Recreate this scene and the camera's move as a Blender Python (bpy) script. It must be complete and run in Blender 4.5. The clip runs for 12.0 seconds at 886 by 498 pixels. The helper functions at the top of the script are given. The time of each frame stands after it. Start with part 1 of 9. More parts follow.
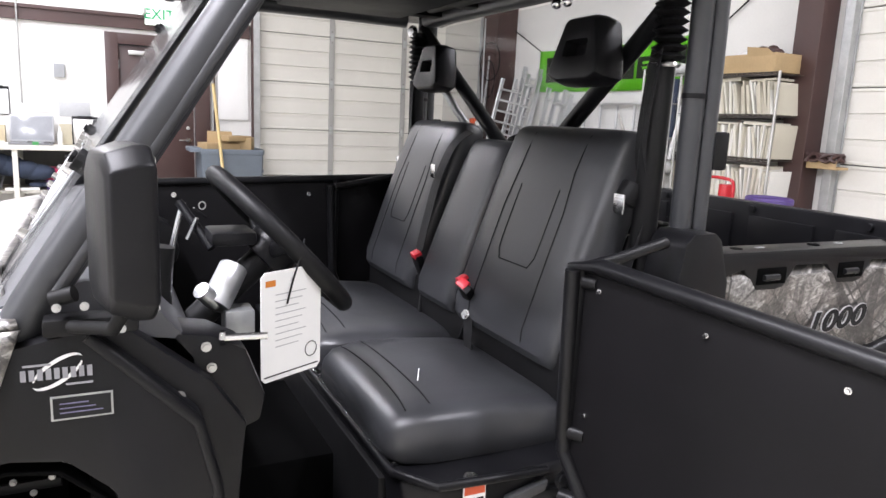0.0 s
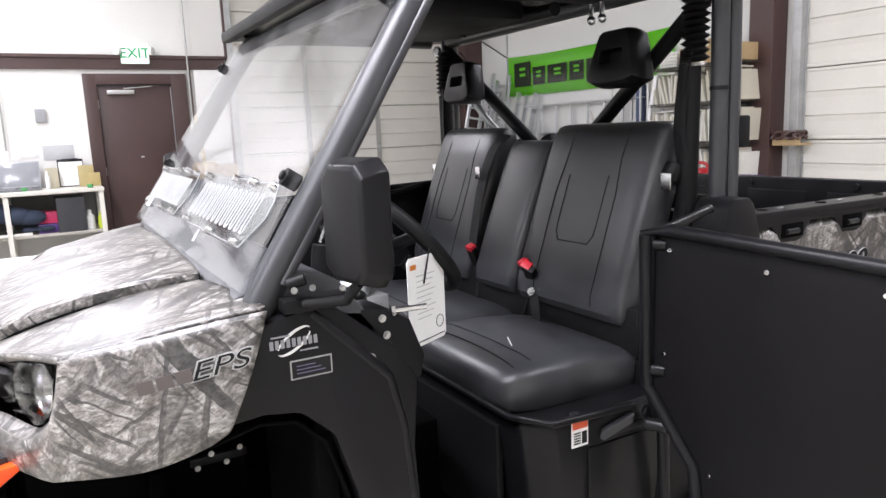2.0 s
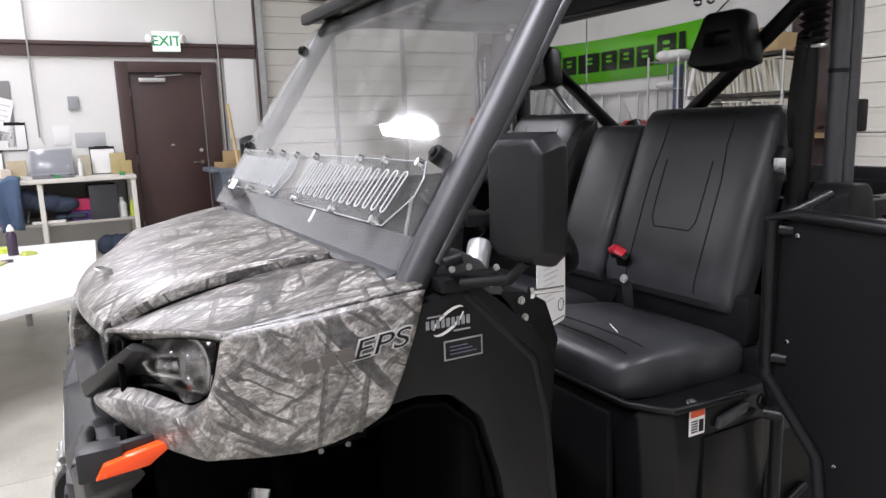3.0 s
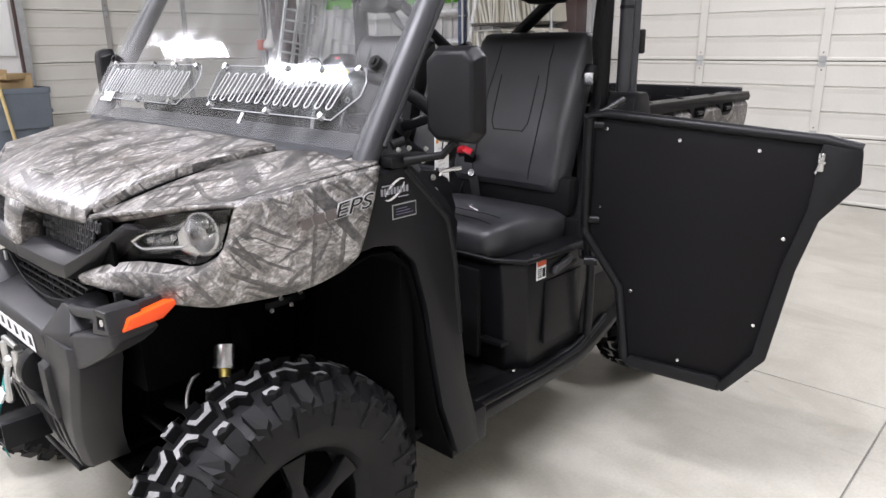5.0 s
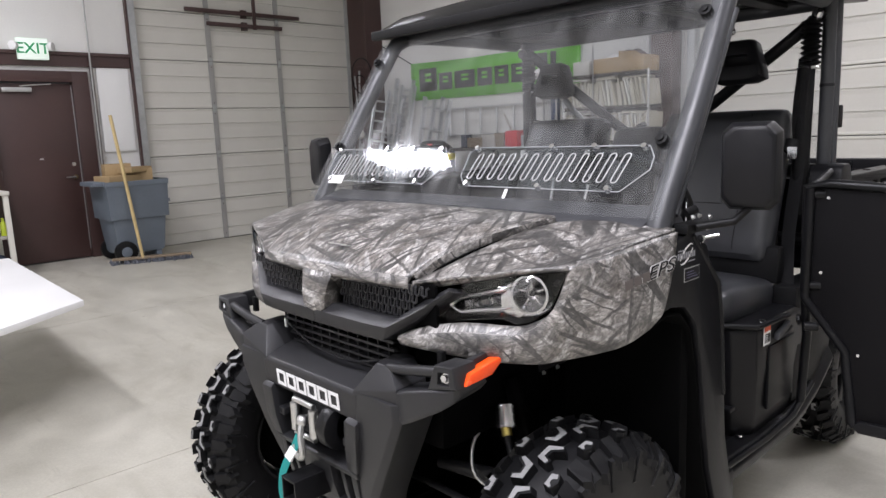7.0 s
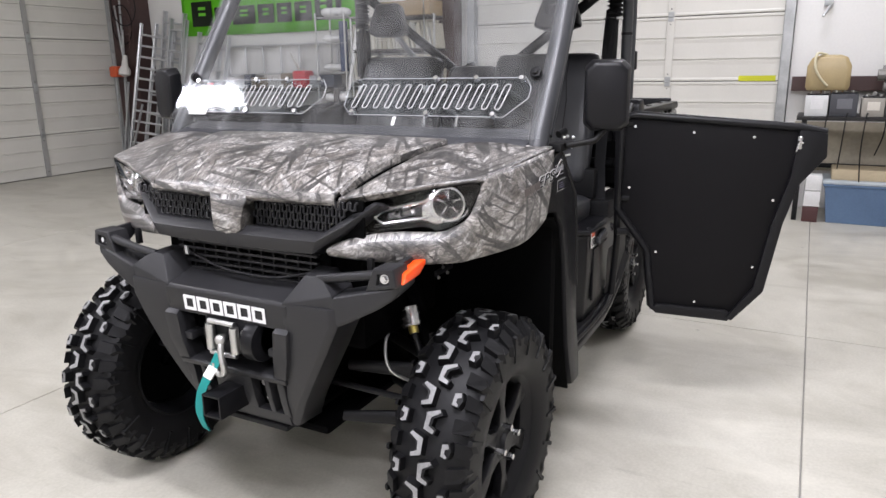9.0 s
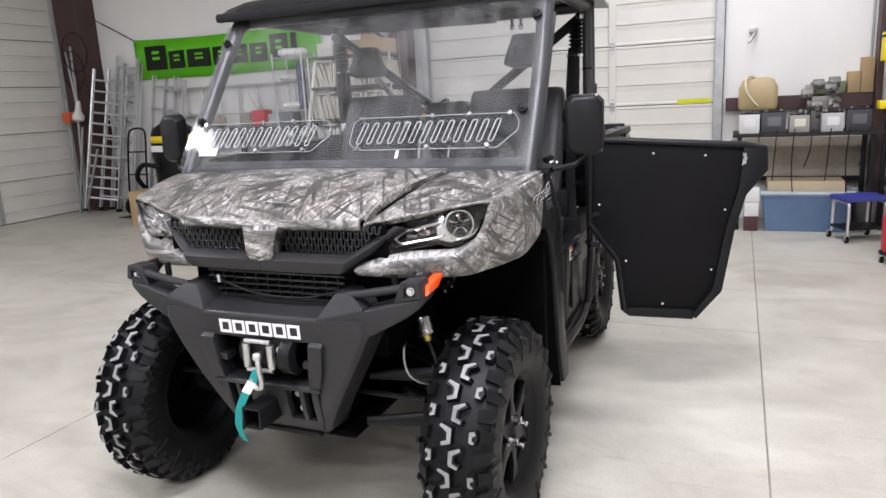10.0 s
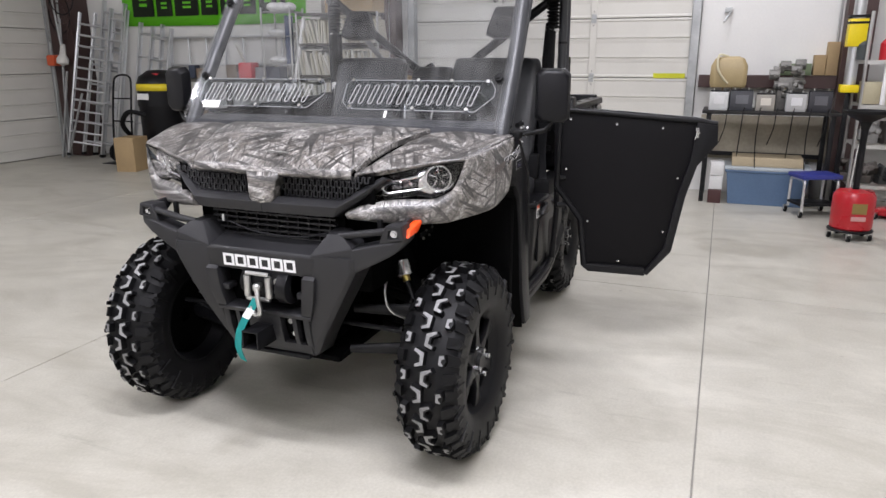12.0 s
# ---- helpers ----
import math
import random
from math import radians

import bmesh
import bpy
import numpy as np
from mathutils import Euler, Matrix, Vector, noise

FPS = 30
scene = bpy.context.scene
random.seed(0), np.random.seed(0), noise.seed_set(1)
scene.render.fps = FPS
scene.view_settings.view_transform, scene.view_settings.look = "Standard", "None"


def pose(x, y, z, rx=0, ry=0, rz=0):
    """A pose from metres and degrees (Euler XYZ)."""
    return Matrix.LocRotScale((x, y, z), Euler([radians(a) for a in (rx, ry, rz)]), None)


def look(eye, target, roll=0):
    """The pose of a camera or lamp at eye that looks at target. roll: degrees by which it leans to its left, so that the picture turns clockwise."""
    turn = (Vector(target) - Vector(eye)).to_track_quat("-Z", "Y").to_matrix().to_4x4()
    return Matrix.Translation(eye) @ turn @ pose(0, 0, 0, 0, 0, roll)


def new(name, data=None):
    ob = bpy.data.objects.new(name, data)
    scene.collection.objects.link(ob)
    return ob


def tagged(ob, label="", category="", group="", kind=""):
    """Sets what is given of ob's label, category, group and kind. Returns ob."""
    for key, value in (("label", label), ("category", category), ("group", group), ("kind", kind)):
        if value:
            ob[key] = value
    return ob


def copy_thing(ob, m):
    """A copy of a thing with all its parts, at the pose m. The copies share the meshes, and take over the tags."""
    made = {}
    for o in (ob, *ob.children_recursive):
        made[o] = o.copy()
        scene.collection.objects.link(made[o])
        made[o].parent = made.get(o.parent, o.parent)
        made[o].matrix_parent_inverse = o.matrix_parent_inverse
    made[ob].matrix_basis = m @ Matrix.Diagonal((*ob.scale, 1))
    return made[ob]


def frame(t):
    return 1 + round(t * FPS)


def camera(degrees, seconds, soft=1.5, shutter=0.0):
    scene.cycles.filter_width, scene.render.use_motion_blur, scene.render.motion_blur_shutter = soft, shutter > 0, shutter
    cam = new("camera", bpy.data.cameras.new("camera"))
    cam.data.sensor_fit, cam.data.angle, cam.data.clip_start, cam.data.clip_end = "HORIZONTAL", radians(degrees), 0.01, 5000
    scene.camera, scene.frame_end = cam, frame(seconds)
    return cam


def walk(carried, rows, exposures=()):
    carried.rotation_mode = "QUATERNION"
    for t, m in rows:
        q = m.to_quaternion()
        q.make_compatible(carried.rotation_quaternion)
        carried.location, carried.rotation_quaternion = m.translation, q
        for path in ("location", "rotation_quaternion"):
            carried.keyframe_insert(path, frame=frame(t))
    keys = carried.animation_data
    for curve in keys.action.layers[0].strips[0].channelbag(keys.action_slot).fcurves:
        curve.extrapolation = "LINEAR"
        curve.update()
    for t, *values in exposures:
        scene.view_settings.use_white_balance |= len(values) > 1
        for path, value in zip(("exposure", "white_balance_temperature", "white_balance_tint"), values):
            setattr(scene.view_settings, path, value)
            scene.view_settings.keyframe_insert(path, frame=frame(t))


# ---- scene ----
cam = camera(65.0, 12.0)
PATH = [
    (0, (0.187, -1.655, 1.374), (1.067, 0.104, 1.009), 2.6),
    (0.5, (0.165, -1.768, 1.362), (1.057, -0.011, 1.017), 4.3),
    (1, (0.125, -1.841, 1.346), (0.951, -0.058, 0.976), 3.6),
    (1.5, (0.021, -1.829, 1.37), (0.898, -0.052, 1.099), 0.7),
    (2, (-0.177, -1.77, 1.367), (0.786, -0.05, 1.033), -2.4),
    (2.5, (-0.293, -1.698, 1.357), (0.566, 0.076, 1.018), 1.7),
    (2.7, (-0.318, -1.645, 1.347), (0.542, 0.128, 1.007), -0.2),
    (4.3, (-0.675, -1.632, 1.379), (0.672, -0.24, 0.881), -1.0),
    (4.5, (-0.715, -1.668, 1.375), (0.679, -0.329, 0.861), -0.4),
    (5, (-0.841, -1.767, 1.34), (0.56, -0.458, 0.772), -0.7),
    (5.5, (-1.001, -1.756, 1.347), (0.403, -0.419, 0.857), 2.2),
    (6, (-1.215, -1.69, 1.361), (0.262, -0.41, 0.933), -0.4),
    (6.4, (-1.298, -1.612, 1.358), (0.135, -0.28, 0.941), 1.8),
    (6.5, (-1.316, -1.598, 1.362), (0.084, -0.23, 0.954), 1.1),
    (7, (-1.303, -1.469, 1.34), (0.04, -0.026, 1.007), -2.3),
    (7.5, (-1.272, -1.406, 1.335), (0.25, -0.16, 0.974), -3.6),
    (7.6, (-1.263, -1.385, 1.334), (0.277, -0.178, 0.92), -3.3),
    (7.7, (-1.276, -1.369, 1.326), (0.29, -0.207, 0.882), -2.7),
    (9.3, (-1.768, -1.315, 1.315), (-0.039, -0.468, 0.775), -1.3),
    (9.5, (-1.811, -1.319, 1.314), (-0.07, -0.512, 0.748), -1.5),
    (10, (-1.989, -1.27, 1.345), (-0.194, -0.498, 0.921), -3.0),
    (10.5, (-2.11, -1.208, 1.345), (-0.292, -0.509, 0.891), -5.8),
    (11, (-2.181, -1.214, 1.341), (-0.354, -0.595, 0.812), -2.9),
    (11.5, (-2.224, -1.268, 1.346), (-0.427, -0.575, 0.809), -2.6),
    (12, (-2.263, -1.38, 1.37), (-0.468, -0.675, 0.84), -0.1),
]
# the clip's camera opens up on the dark cab and stops down on the bright walls
EXPOSURES = [(0.0, 1.23), (1.0, 1.28), (2.0, 0.92), (2.7, 0.50), (4.3, 0.33), (5.0, 0.60), (5.5, 0.85), (6.0, 0.72), (6.5, 0.55), (7.0, 0.18), (7.7, 0.12), (9.3, 0.42), (10.5, 0.40), (12.0, 0.20)]
walk(cam, [(t, look(eye, target, roll)) for t, eye, target, roll in PATH], EXPOSURES)


# ---- world and lamps ----
world = bpy.data.worlds.new("world")
scene.world = world
world.use_nodes = True
world.node_tree.nodes["Background"].inputs[0].default_value = (0.75, 0.82, 1.0, 1)
world.node_tree.nodes["Background"].inputs[1].default_value = 0.05


def area_lamp(x, y, z, sx, sy, watts, color=(0.92, 0.905, 1.0)):
    data = bpy.data.lights.new("ceiling_lamp", "AREA")
    data.shape, data.size, data.size_y, data.energy, data.color = "RECTANGLE", sx, sy, watts, color
    ob = new("ceiling_lamp", data)
    ob.location = (x, y, z)
    return ob


LAMPS = [(-1.1, 6.3, 1.5, 46), (-1.35, 4.2, 1.2, 80), (-1.9, -0.1, 1.5, 85), (-1.1, -1.1, 1.5, 100), (-2.6, -2.3, 1.3, 60), (-5.2, 4.0, 1.3, 95), (-5.2, -1.5, 1.3, 115), (1.9, 4.6, 1.3, 8), (1.9, -2.6, 1.3, 50), (4.3, -0.9, 1.3, 68)]
for lx, ly, length, w in LAMPS:
    area_lamp(lx, ly, 4.32, 0.16, length, w)


# ---- materials ----
def material(name):
    m = bpy.data.materials.new(name)
    m.use_nodes = True
    nt = m.node_tree
    return m, nt, nt.nodes["Principled BSDF"]


def node(nt, kind, **values):
    n = nt.nodes.new(kind)
    for key, value in values.items():
        if key in n.inputs:
            n.inputs[key].default_value = value
        else:
            n.feature = value
    return n


def coords(nt, scale=(1, 1, 1), rot=(0, 0, 0)):
    tc = nt.nodes.new("ShaderNodeTexCoord")
    mp = nt.nodes.new("ShaderNodeMapping")
    mp.inputs["Scale"].default_value = scale
    mp.inputs["Rotation"].default_value = rot
    nt.links.new(tc.outputs["Object"], mp.inputs["Vector"])
    return mp.outputs[0]


def ramp(nt, fac, stops):
    r = nt.nodes.new("ShaderNodeValToRGB")
    e = r.color_ramp.elements
    while len(e) < len(stops):
        e.new(0.5)
    for el, (p, c) in zip(e, stops):
        el.position = p
        el.color = (*c, 1) if len(c) == 3 else c
    nt.links.new(fac, r.inputs[0])
    return r.outputs[0]


def mixc(nt, fac, a, b, mode="MIX"):
    n = nt.nodes.new("ShaderNodeMix")
    n.data_type, n.blend_type = "RGBA", mode
    for sock, v in ((n.inputs[0], fac), (n.inputs[6], a), (n.inputs[7], b)):
        if isinstance(v, (int, float)):
            sock.default_value = v
        elif isinstance(v, tuple):
            sock.default_value = (*v, 1)
        else:
            nt.links.new(v, sock)
    return n.outputs[2]


def noise_tex(nt, vec, scale, detail=4.0, rough=0.55, distortion=0.0):
    n = node(nt, "ShaderNodeTexNoise", Scale=scale, Detail=detail, Roughness=rough, Distortion=distortion)
    nt.links.new(vec, n.inputs["Vector"])
    return n.outputs["Fac"]


def bump(nt, bsdf, height, strength, dist=0.002):
    b = node(nt, "ShaderNodeBump", Strength=strength, Distance=dist)
    nt.links.new(height, b.inputs["Height"])
    nt.links.new(b.outputs[0], bsdf.inputs["Normal"])


def surface(name, color, rough=0.5, metal=0.0, vary=0.12, grain=60.0, relief=0.15, blotch=3.0, dist=0.001, coat=0.0, spec=None):
    """A plain surface with large blotches and fine grain in its colour, gloss and relief."""
    m, nt, b = material(name)
    v = coords(nt)
    big = noise_tex(nt, v, blotch, 5)
    fine = noise_tex(nt, v, grain, 3)
    lo = tuple(c * (1 - vary) for c in color)
    hi = tuple(min(1, c * (1 + vary)) for c in color)
    c1 = ramp(nt, big, [(0.3, lo), (0.7, hi)])
    c2 = mixc(nt, 0.25, c1, ramp(nt, fine, [(0.35, lo), (0.65, hi)]))
    nt.links.new(c2, b.inputs["Base Color"])
    rr = ramp(nt, big, [(0.25, (max(0.03, rough - 0.08),) * 3), (0.75, (min(1, rough + 0.08),) * 3)])
    nt.links.new(rr, b.inputs["Roughness"])
    b.inputs["Metallic"].default_value = metal
    b.inputs["Coat Weight"].default_value = coat
    b.inputs["Specular IOR Level"].default_value = (0.22 if max(color) < 0.03 else 0.5) if spec is None else spec
    if relief:
        bump(nt, b, fine, relief, dist)
    return m


def clear(name, tint=(1, 1, 1), rough=0.02, haze=0.05, gloss=1.0, film=0.0):
    """Thin clear sheet: mostly see-through, with the gloss of its faces; film paints in a pale haze."""
    m, nt, b = material(name)
    out = nt.nodes["Material Output"]
    tr = node(nt, "ShaderNodeBsdfTransparent", Color=(*tint, 1))
    gl = node(nt, "ShaderNodeBsdfGlossy", Roughness=rough)
    fr = node(nt, "ShaderNodeLayerWeight", Blend=0.5)
    smear = noise_tex(nt, coords(nt, (5, 5, 1.2)), 2.0, 6, 0.65)
    mix = nt.nodes.new("ShaderNodeMixShader")
    nt.links.new(ramp(nt, fr.outputs["Facing"], [(0.0, (0.035 * gloss,) * 3), (0.5, (0.06 * gloss,) * 3), (0.70, (0.18 * gloss,) * 3), (0.84, (0.45 * gloss,) * 3), (1.0, (0.97 * gloss,) * 3)]), mix.inputs[0])
    nt.links.new(tr.outputs[0], mix.inputs[1])
    nt.links.new(gl.outputs[0], mix.inputs[2])
    nt.links.new(ramp(nt, smear, [(0.36, (rough,) * 3), (0.50, (rough + 0.03,) * 3), (0.72, (rough + haze,) * 3)]), gl.inputs["Roughness"])
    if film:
        # milky haze painted in as white diffuse, patchy by the smear mask
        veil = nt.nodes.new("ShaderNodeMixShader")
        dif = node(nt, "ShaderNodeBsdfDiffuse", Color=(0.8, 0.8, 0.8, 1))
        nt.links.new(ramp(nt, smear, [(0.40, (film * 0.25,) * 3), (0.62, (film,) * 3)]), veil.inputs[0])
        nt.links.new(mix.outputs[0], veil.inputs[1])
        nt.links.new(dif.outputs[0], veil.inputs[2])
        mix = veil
    nt.links.new(mix.outputs[0], out.inputs["Surface"])
    return m


def camo():
    """Printed woodland film: bark, branches and leaves in greys and browns under a clear coat."""
    m, nt, b = material("camo_print")
    # one sheet of film lies over the tops, another wraps the sides and the front
    v0 = coords(nt)

    def laid(ways):
        lay = nt.nodes.new("ShaderNodeCombineXYZ")
        for i, way in enumerate(ways):
            dot = nt.nodes.new("ShaderNodeVectorMath")
            dot.operation = "DOT_PRODUCT"
            nt.links.new(v0, dot.inputs[0])
            dot.inputs[1].default_value = way
            nt.links.new(dot.outputs["Value"], lay.inputs[i])
        return lay.outputs[0]

    geo = nt.nodes.new("ShaderNodeNewGeometry")
    nsep = nt.nodes.new("ShaderNodeSeparateXYZ")
    nt.links.new(geo.outputs["Normal"], nsep.inputs[0])
    v = mixc(nt, ramp(nt, nsep.outputs[2], [(0.60, (0, 0, 0)), (0.64, (1, 1, 1))]), laid(((1.0, -0.45, 0.15), (0.0, 0.1, 1.0))), laid(((1.0, 0.0, -0.3), (0.0, 1.0, 0.1))))

    def warped(amount, scale):
        w = node(nt, "ShaderNodeTexNoise", Scale=scale, Detail=3.0)
        nt.links.new(v, w.inputs["Vector"])
        wv = nt.nodes.new("ShaderNodeVectorMath")
        wv.operation = "MULTIPLY_ADD"
        nt.links.new(w.outputs["Color"], wv.inputs[0])
        wv.inputs[1].default_value = (amount,) * 3
        nt.links.new(v, wv.inputs[2])
        return wv.outputs[0]

    soft, rough_edge = warped(0.07, 9.0), warped(0.012, 30.0)

    def turned(vec, rot, scale):
        mp = nt.nodes.new("ShaderNodeMapping")
        mp.vector_type = "TEXTURE"
        mp.inputs["Rotation"].default_value = rot
        mp.inputs["Scale"].default_value = tuple(1 / k for k in scale)
        nt.links.new(vec, mp.inputs[0])
        return mp.outputs[0]

    def grey(x, warm=0.0):
        return (x * (1.01 + warm * 0.7), x, x * (0.985 - warm * 0.6))

    # bark and leaf scraps: streaky fibres that run another way in every cell
    def scraps(angle, sc, grain):
        cell = node(nt, "ShaderNodeTexVoronoi", feature="F1", Scale=1.0, Randomness=1.0)
        nt.links.new(turned(rough_edge, (0, 0, angle), sc), cell.inputs["Vector"])
        sep = nt.nodes.new("ShaderNodeSeparateColor")
        nt.links.new(cell.outputs["Color"], sep.inputs[0])
        turn = node(nt, "ShaderNodeMath")
        turn.operation = "MULTIPLY_ADD"
        nt.links.new(sep.outputs[0], turn.inputs[0])
        turn.inputs[1].default_value, turn.inputs[2].default_value = 1.9, angle - 0.95
        rot = nt.nodes.new("ShaderNodeVectorRotate")
        rot.rotation_type = "Z_AXIS"
        nt.links.new(soft, rot.inputs["Vector"])
        nt.links.new(turn.outputs[0], rot.inputs["Angle"])
        return noise_tex(nt, turned(rot.outputs[0], (0, 0, 0), (grain * 0.32, grain, 1)), 1.0, 8, 0.68), sep.outputs[1]

    f1, tone1 = scraps(0.8, (9, 17, 1), 30)
    f2, tone2 = scraps(-0.6, (12, 24, 1), 38)
    swap = ramp(nt, noise_tex(nt, v, 7.0, 2), [(0.44, (0, 0, 0)), (0.56, (1, 1, 1))])
    fibre = mixc(nt, swap, f1, f2)
    stops = [(0.36, grey(0.035, 0.10)), (0.44, grey(0.085, 0.09)), (0.50, grey(0.155, 0.07)), (0.56, grey(0.25, 0.04)), (0.65, grey(0.44, 0.01))]
    c = ramp(nt, fibre, stops)
    # each scrap has a tone of its own
    tone = mixc(nt, swap, tone1, tone2)
    c = mixc(nt, 0.85, c, ramp(nt, tone, [(0.0, (0.50, 0.48, 0.46)), (0.35, (0.80, 0.78, 0.75)), (0.7, (1.15, 1.14, 1.12)), (1.0, (1.75, 1.75, 1.74))]), "MULTIPLY")
    # earth and lichen in broad soft patches
    c = mixc(nt, ramp(nt, noise_tex(nt, soft, 5, 3), [(0.46, (0, 0, 0)), (0.62, (0.55, 0.55, 0.55))]), c, grey(0.10, 0.18))
    c = mixc(nt, ramp(nt, noise_tex(nt, turned(soft, (0, 0, 0.2), (1, 1, 1)), 7, 3), [(0.52, (0, 0, 0)), (0.66, (0.5, 0.5, 0.5))]), c, grey(0.33, 0.0))
    # leaves: slender cells of two sizes, soft-edged, veined by the fibre
    for angle, sc, lo, hi, keep in ((0.9, (9, 26, 1), 0.10, 0.42, 0.60), (0.25, (16, 48, 1), 0.18, 0.55, 0.60), (2.2, (15, 44, 1), 0.14, 0.48, 0.60)):
        vor = node(nt, "ShaderNodeTexVoronoi", feature="F1", Scale=1.0, Randomness=1.0)
        nt.links.new(turned(rough_edge, (0, 0, angle), sc), vor.inputs["Vector"])
        sep = nt.nodes.new("ShaderNodeSeparateColor")
        nt.links.new(vor.outputs["Color"], sep.inputs[0])
        leaf = ramp(nt, sep.outputs[0], [(0.0, grey(lo, 0.06)), (0.5, grey((lo + hi) * 0.5, 0.03)), (1.0, grey(hi))])
        leaf = mixc(nt, 1.0, leaf, ramp(nt, fibre, [(0.34, (0.5, 0.49, 0.48)), (0.66, (1.3, 1.3, 1.3))]), "MULTIPLY")
        body = ramp(nt, vor.outputs["Distance"], [(0.30, (1, 1, 1)), (0.55, (0, 0, 0))])
        pick = ramp(nt, sep.outputs[1], [(keep, (0, 0, 0)), (keep + 0.02, (0.75, 0.75, 0.75))])
        c = mixc(nt, mixc(nt, 1.0, body, pick, "MULTIPLY"), c, leaf)

    # pale blades: short tapered strokes
    def stroke(c, angle, sc, lo, dark, pale, strength, edge=0.05):
        f = noise_tex(nt, turned(rough_edge, (0, 0, angle), sc), 1.0, 0.5, 0.5)
        m_ = ramp(nt, f, [(lo, (0, 0, 0)), (lo + edge, (strength,) * 3)])
        return mixc(nt, m_, c, ramp(nt, fibre, [(0.36, dark), (0.64, pale)]))

    # branches: the level lines of a drawn-out field, shaded round from a pale to a black side
    def branch(c, angle, sc, half, tone, strength, gate):
        f = noise_tex(nt, turned(rough_edge, (0, 0, angle), sc), 1.0, 0.6, 0.5)
        on = ramp(nt, f, [(0.5 - half, (0, 0, 0)), (0.5 - half * 0.7, (strength,) * 3), (0.5 + half * 0.8, (strength,) * 3), (0.5 + half, (0, 0, 0))])
        some = ramp(nt, noise_tex(nt, turned(soft, (0, 0, angle + 0.5), (1, 1, 1)), gate, 1), [(0.47, (0, 0, 0)), (0.55, (1, 1, 1))])
        round_ = ramp(nt, f, [(0.5 - half, grey(tone * 0.5, 0.08)), (0.5 - half * 0.3, grey(tone, 0.07)), (0.5 + half, grey(tone * 0.12, 0.05))])
        round_ = mixc(nt, 0.8, round_, ramp(nt, fibre, [(0.36, (0.4, 0.4, 0.4)), (0.64, (1.5, 1.5, 1.5))]), "MULTIPLY")
        return mixc(nt, mixc(nt, 1.0, on, some, "MULTIPLY"), c, round_)

    c = stroke(c, 1.0, (11, 44, 1), 0.63, grey(0.20), grey(0.52), 0.7)
    c = stroke(c, -0.5, (12, 48, 1), 0.63, grey(0.18, 0.03), grey(0.48, 0.01), 0.7)
    c = branch(c, 0.95, (0.55, 7.0, 1), 0.034, 0.14, 0.95, 4.0)
    c = branch(c, -0.80, (0.50, 6.5, 1), 0.030, 0.12, 0.95, 4.5)
    c = stroke(c, 0.35, (14, 70, 1), 0.64, grey(0.26), grey(0.56), 0.7)
    c = branch(c, 1.35, (1.1, 16, 1), 0.030, 0.07, 0.95, 5.0)
    c = branch(c, 0.50, (1.2, 18, 1), 0.028, 0.05, 0.95, 5.5)
    c = branch(c, -0.45, (1.6, 26, 1), 0.028, 0.04, 0.95, 6.0)
    c = branch(c, 2.20, (1.6, 26, 1), 0.028, 0.04, 0.95, 6.0)
    c = mixc(nt, 1.0, c, (0.86, 0.845, 0.825), "MULTIPLY")
    # fine grain of bark and leaf veins
    grain = noise_tex(nt, turned(soft, (0, 0, 0.4), (1.0, 2.2, 1)), 75, 6, 0.75)
    c = mixc(nt, 0.9, c, ramp(nt, grain, [(0.39, (0.36, 0.35, 0.34)), (0.5, (1, 1, 1)), (0.61, (1.75, 1.75, 1.75))]), "MULTIPLY")
    # fine printed speckle
    c = mixc(nt, 0.06, c, ramp(nt, noise_tex(nt, v, 120, 3), [(0.35, grey(0.05)), (0.65, grey(0.6))]))
    nt.links.new(c, b.inputs["Base Color"])
    b.inputs["Roughness"].default_value = 0.40
    b.inputs["Coat Weight"].default_value = 0.42
    b.inputs["Coat Roughness"].default_value = 0.33
    return m


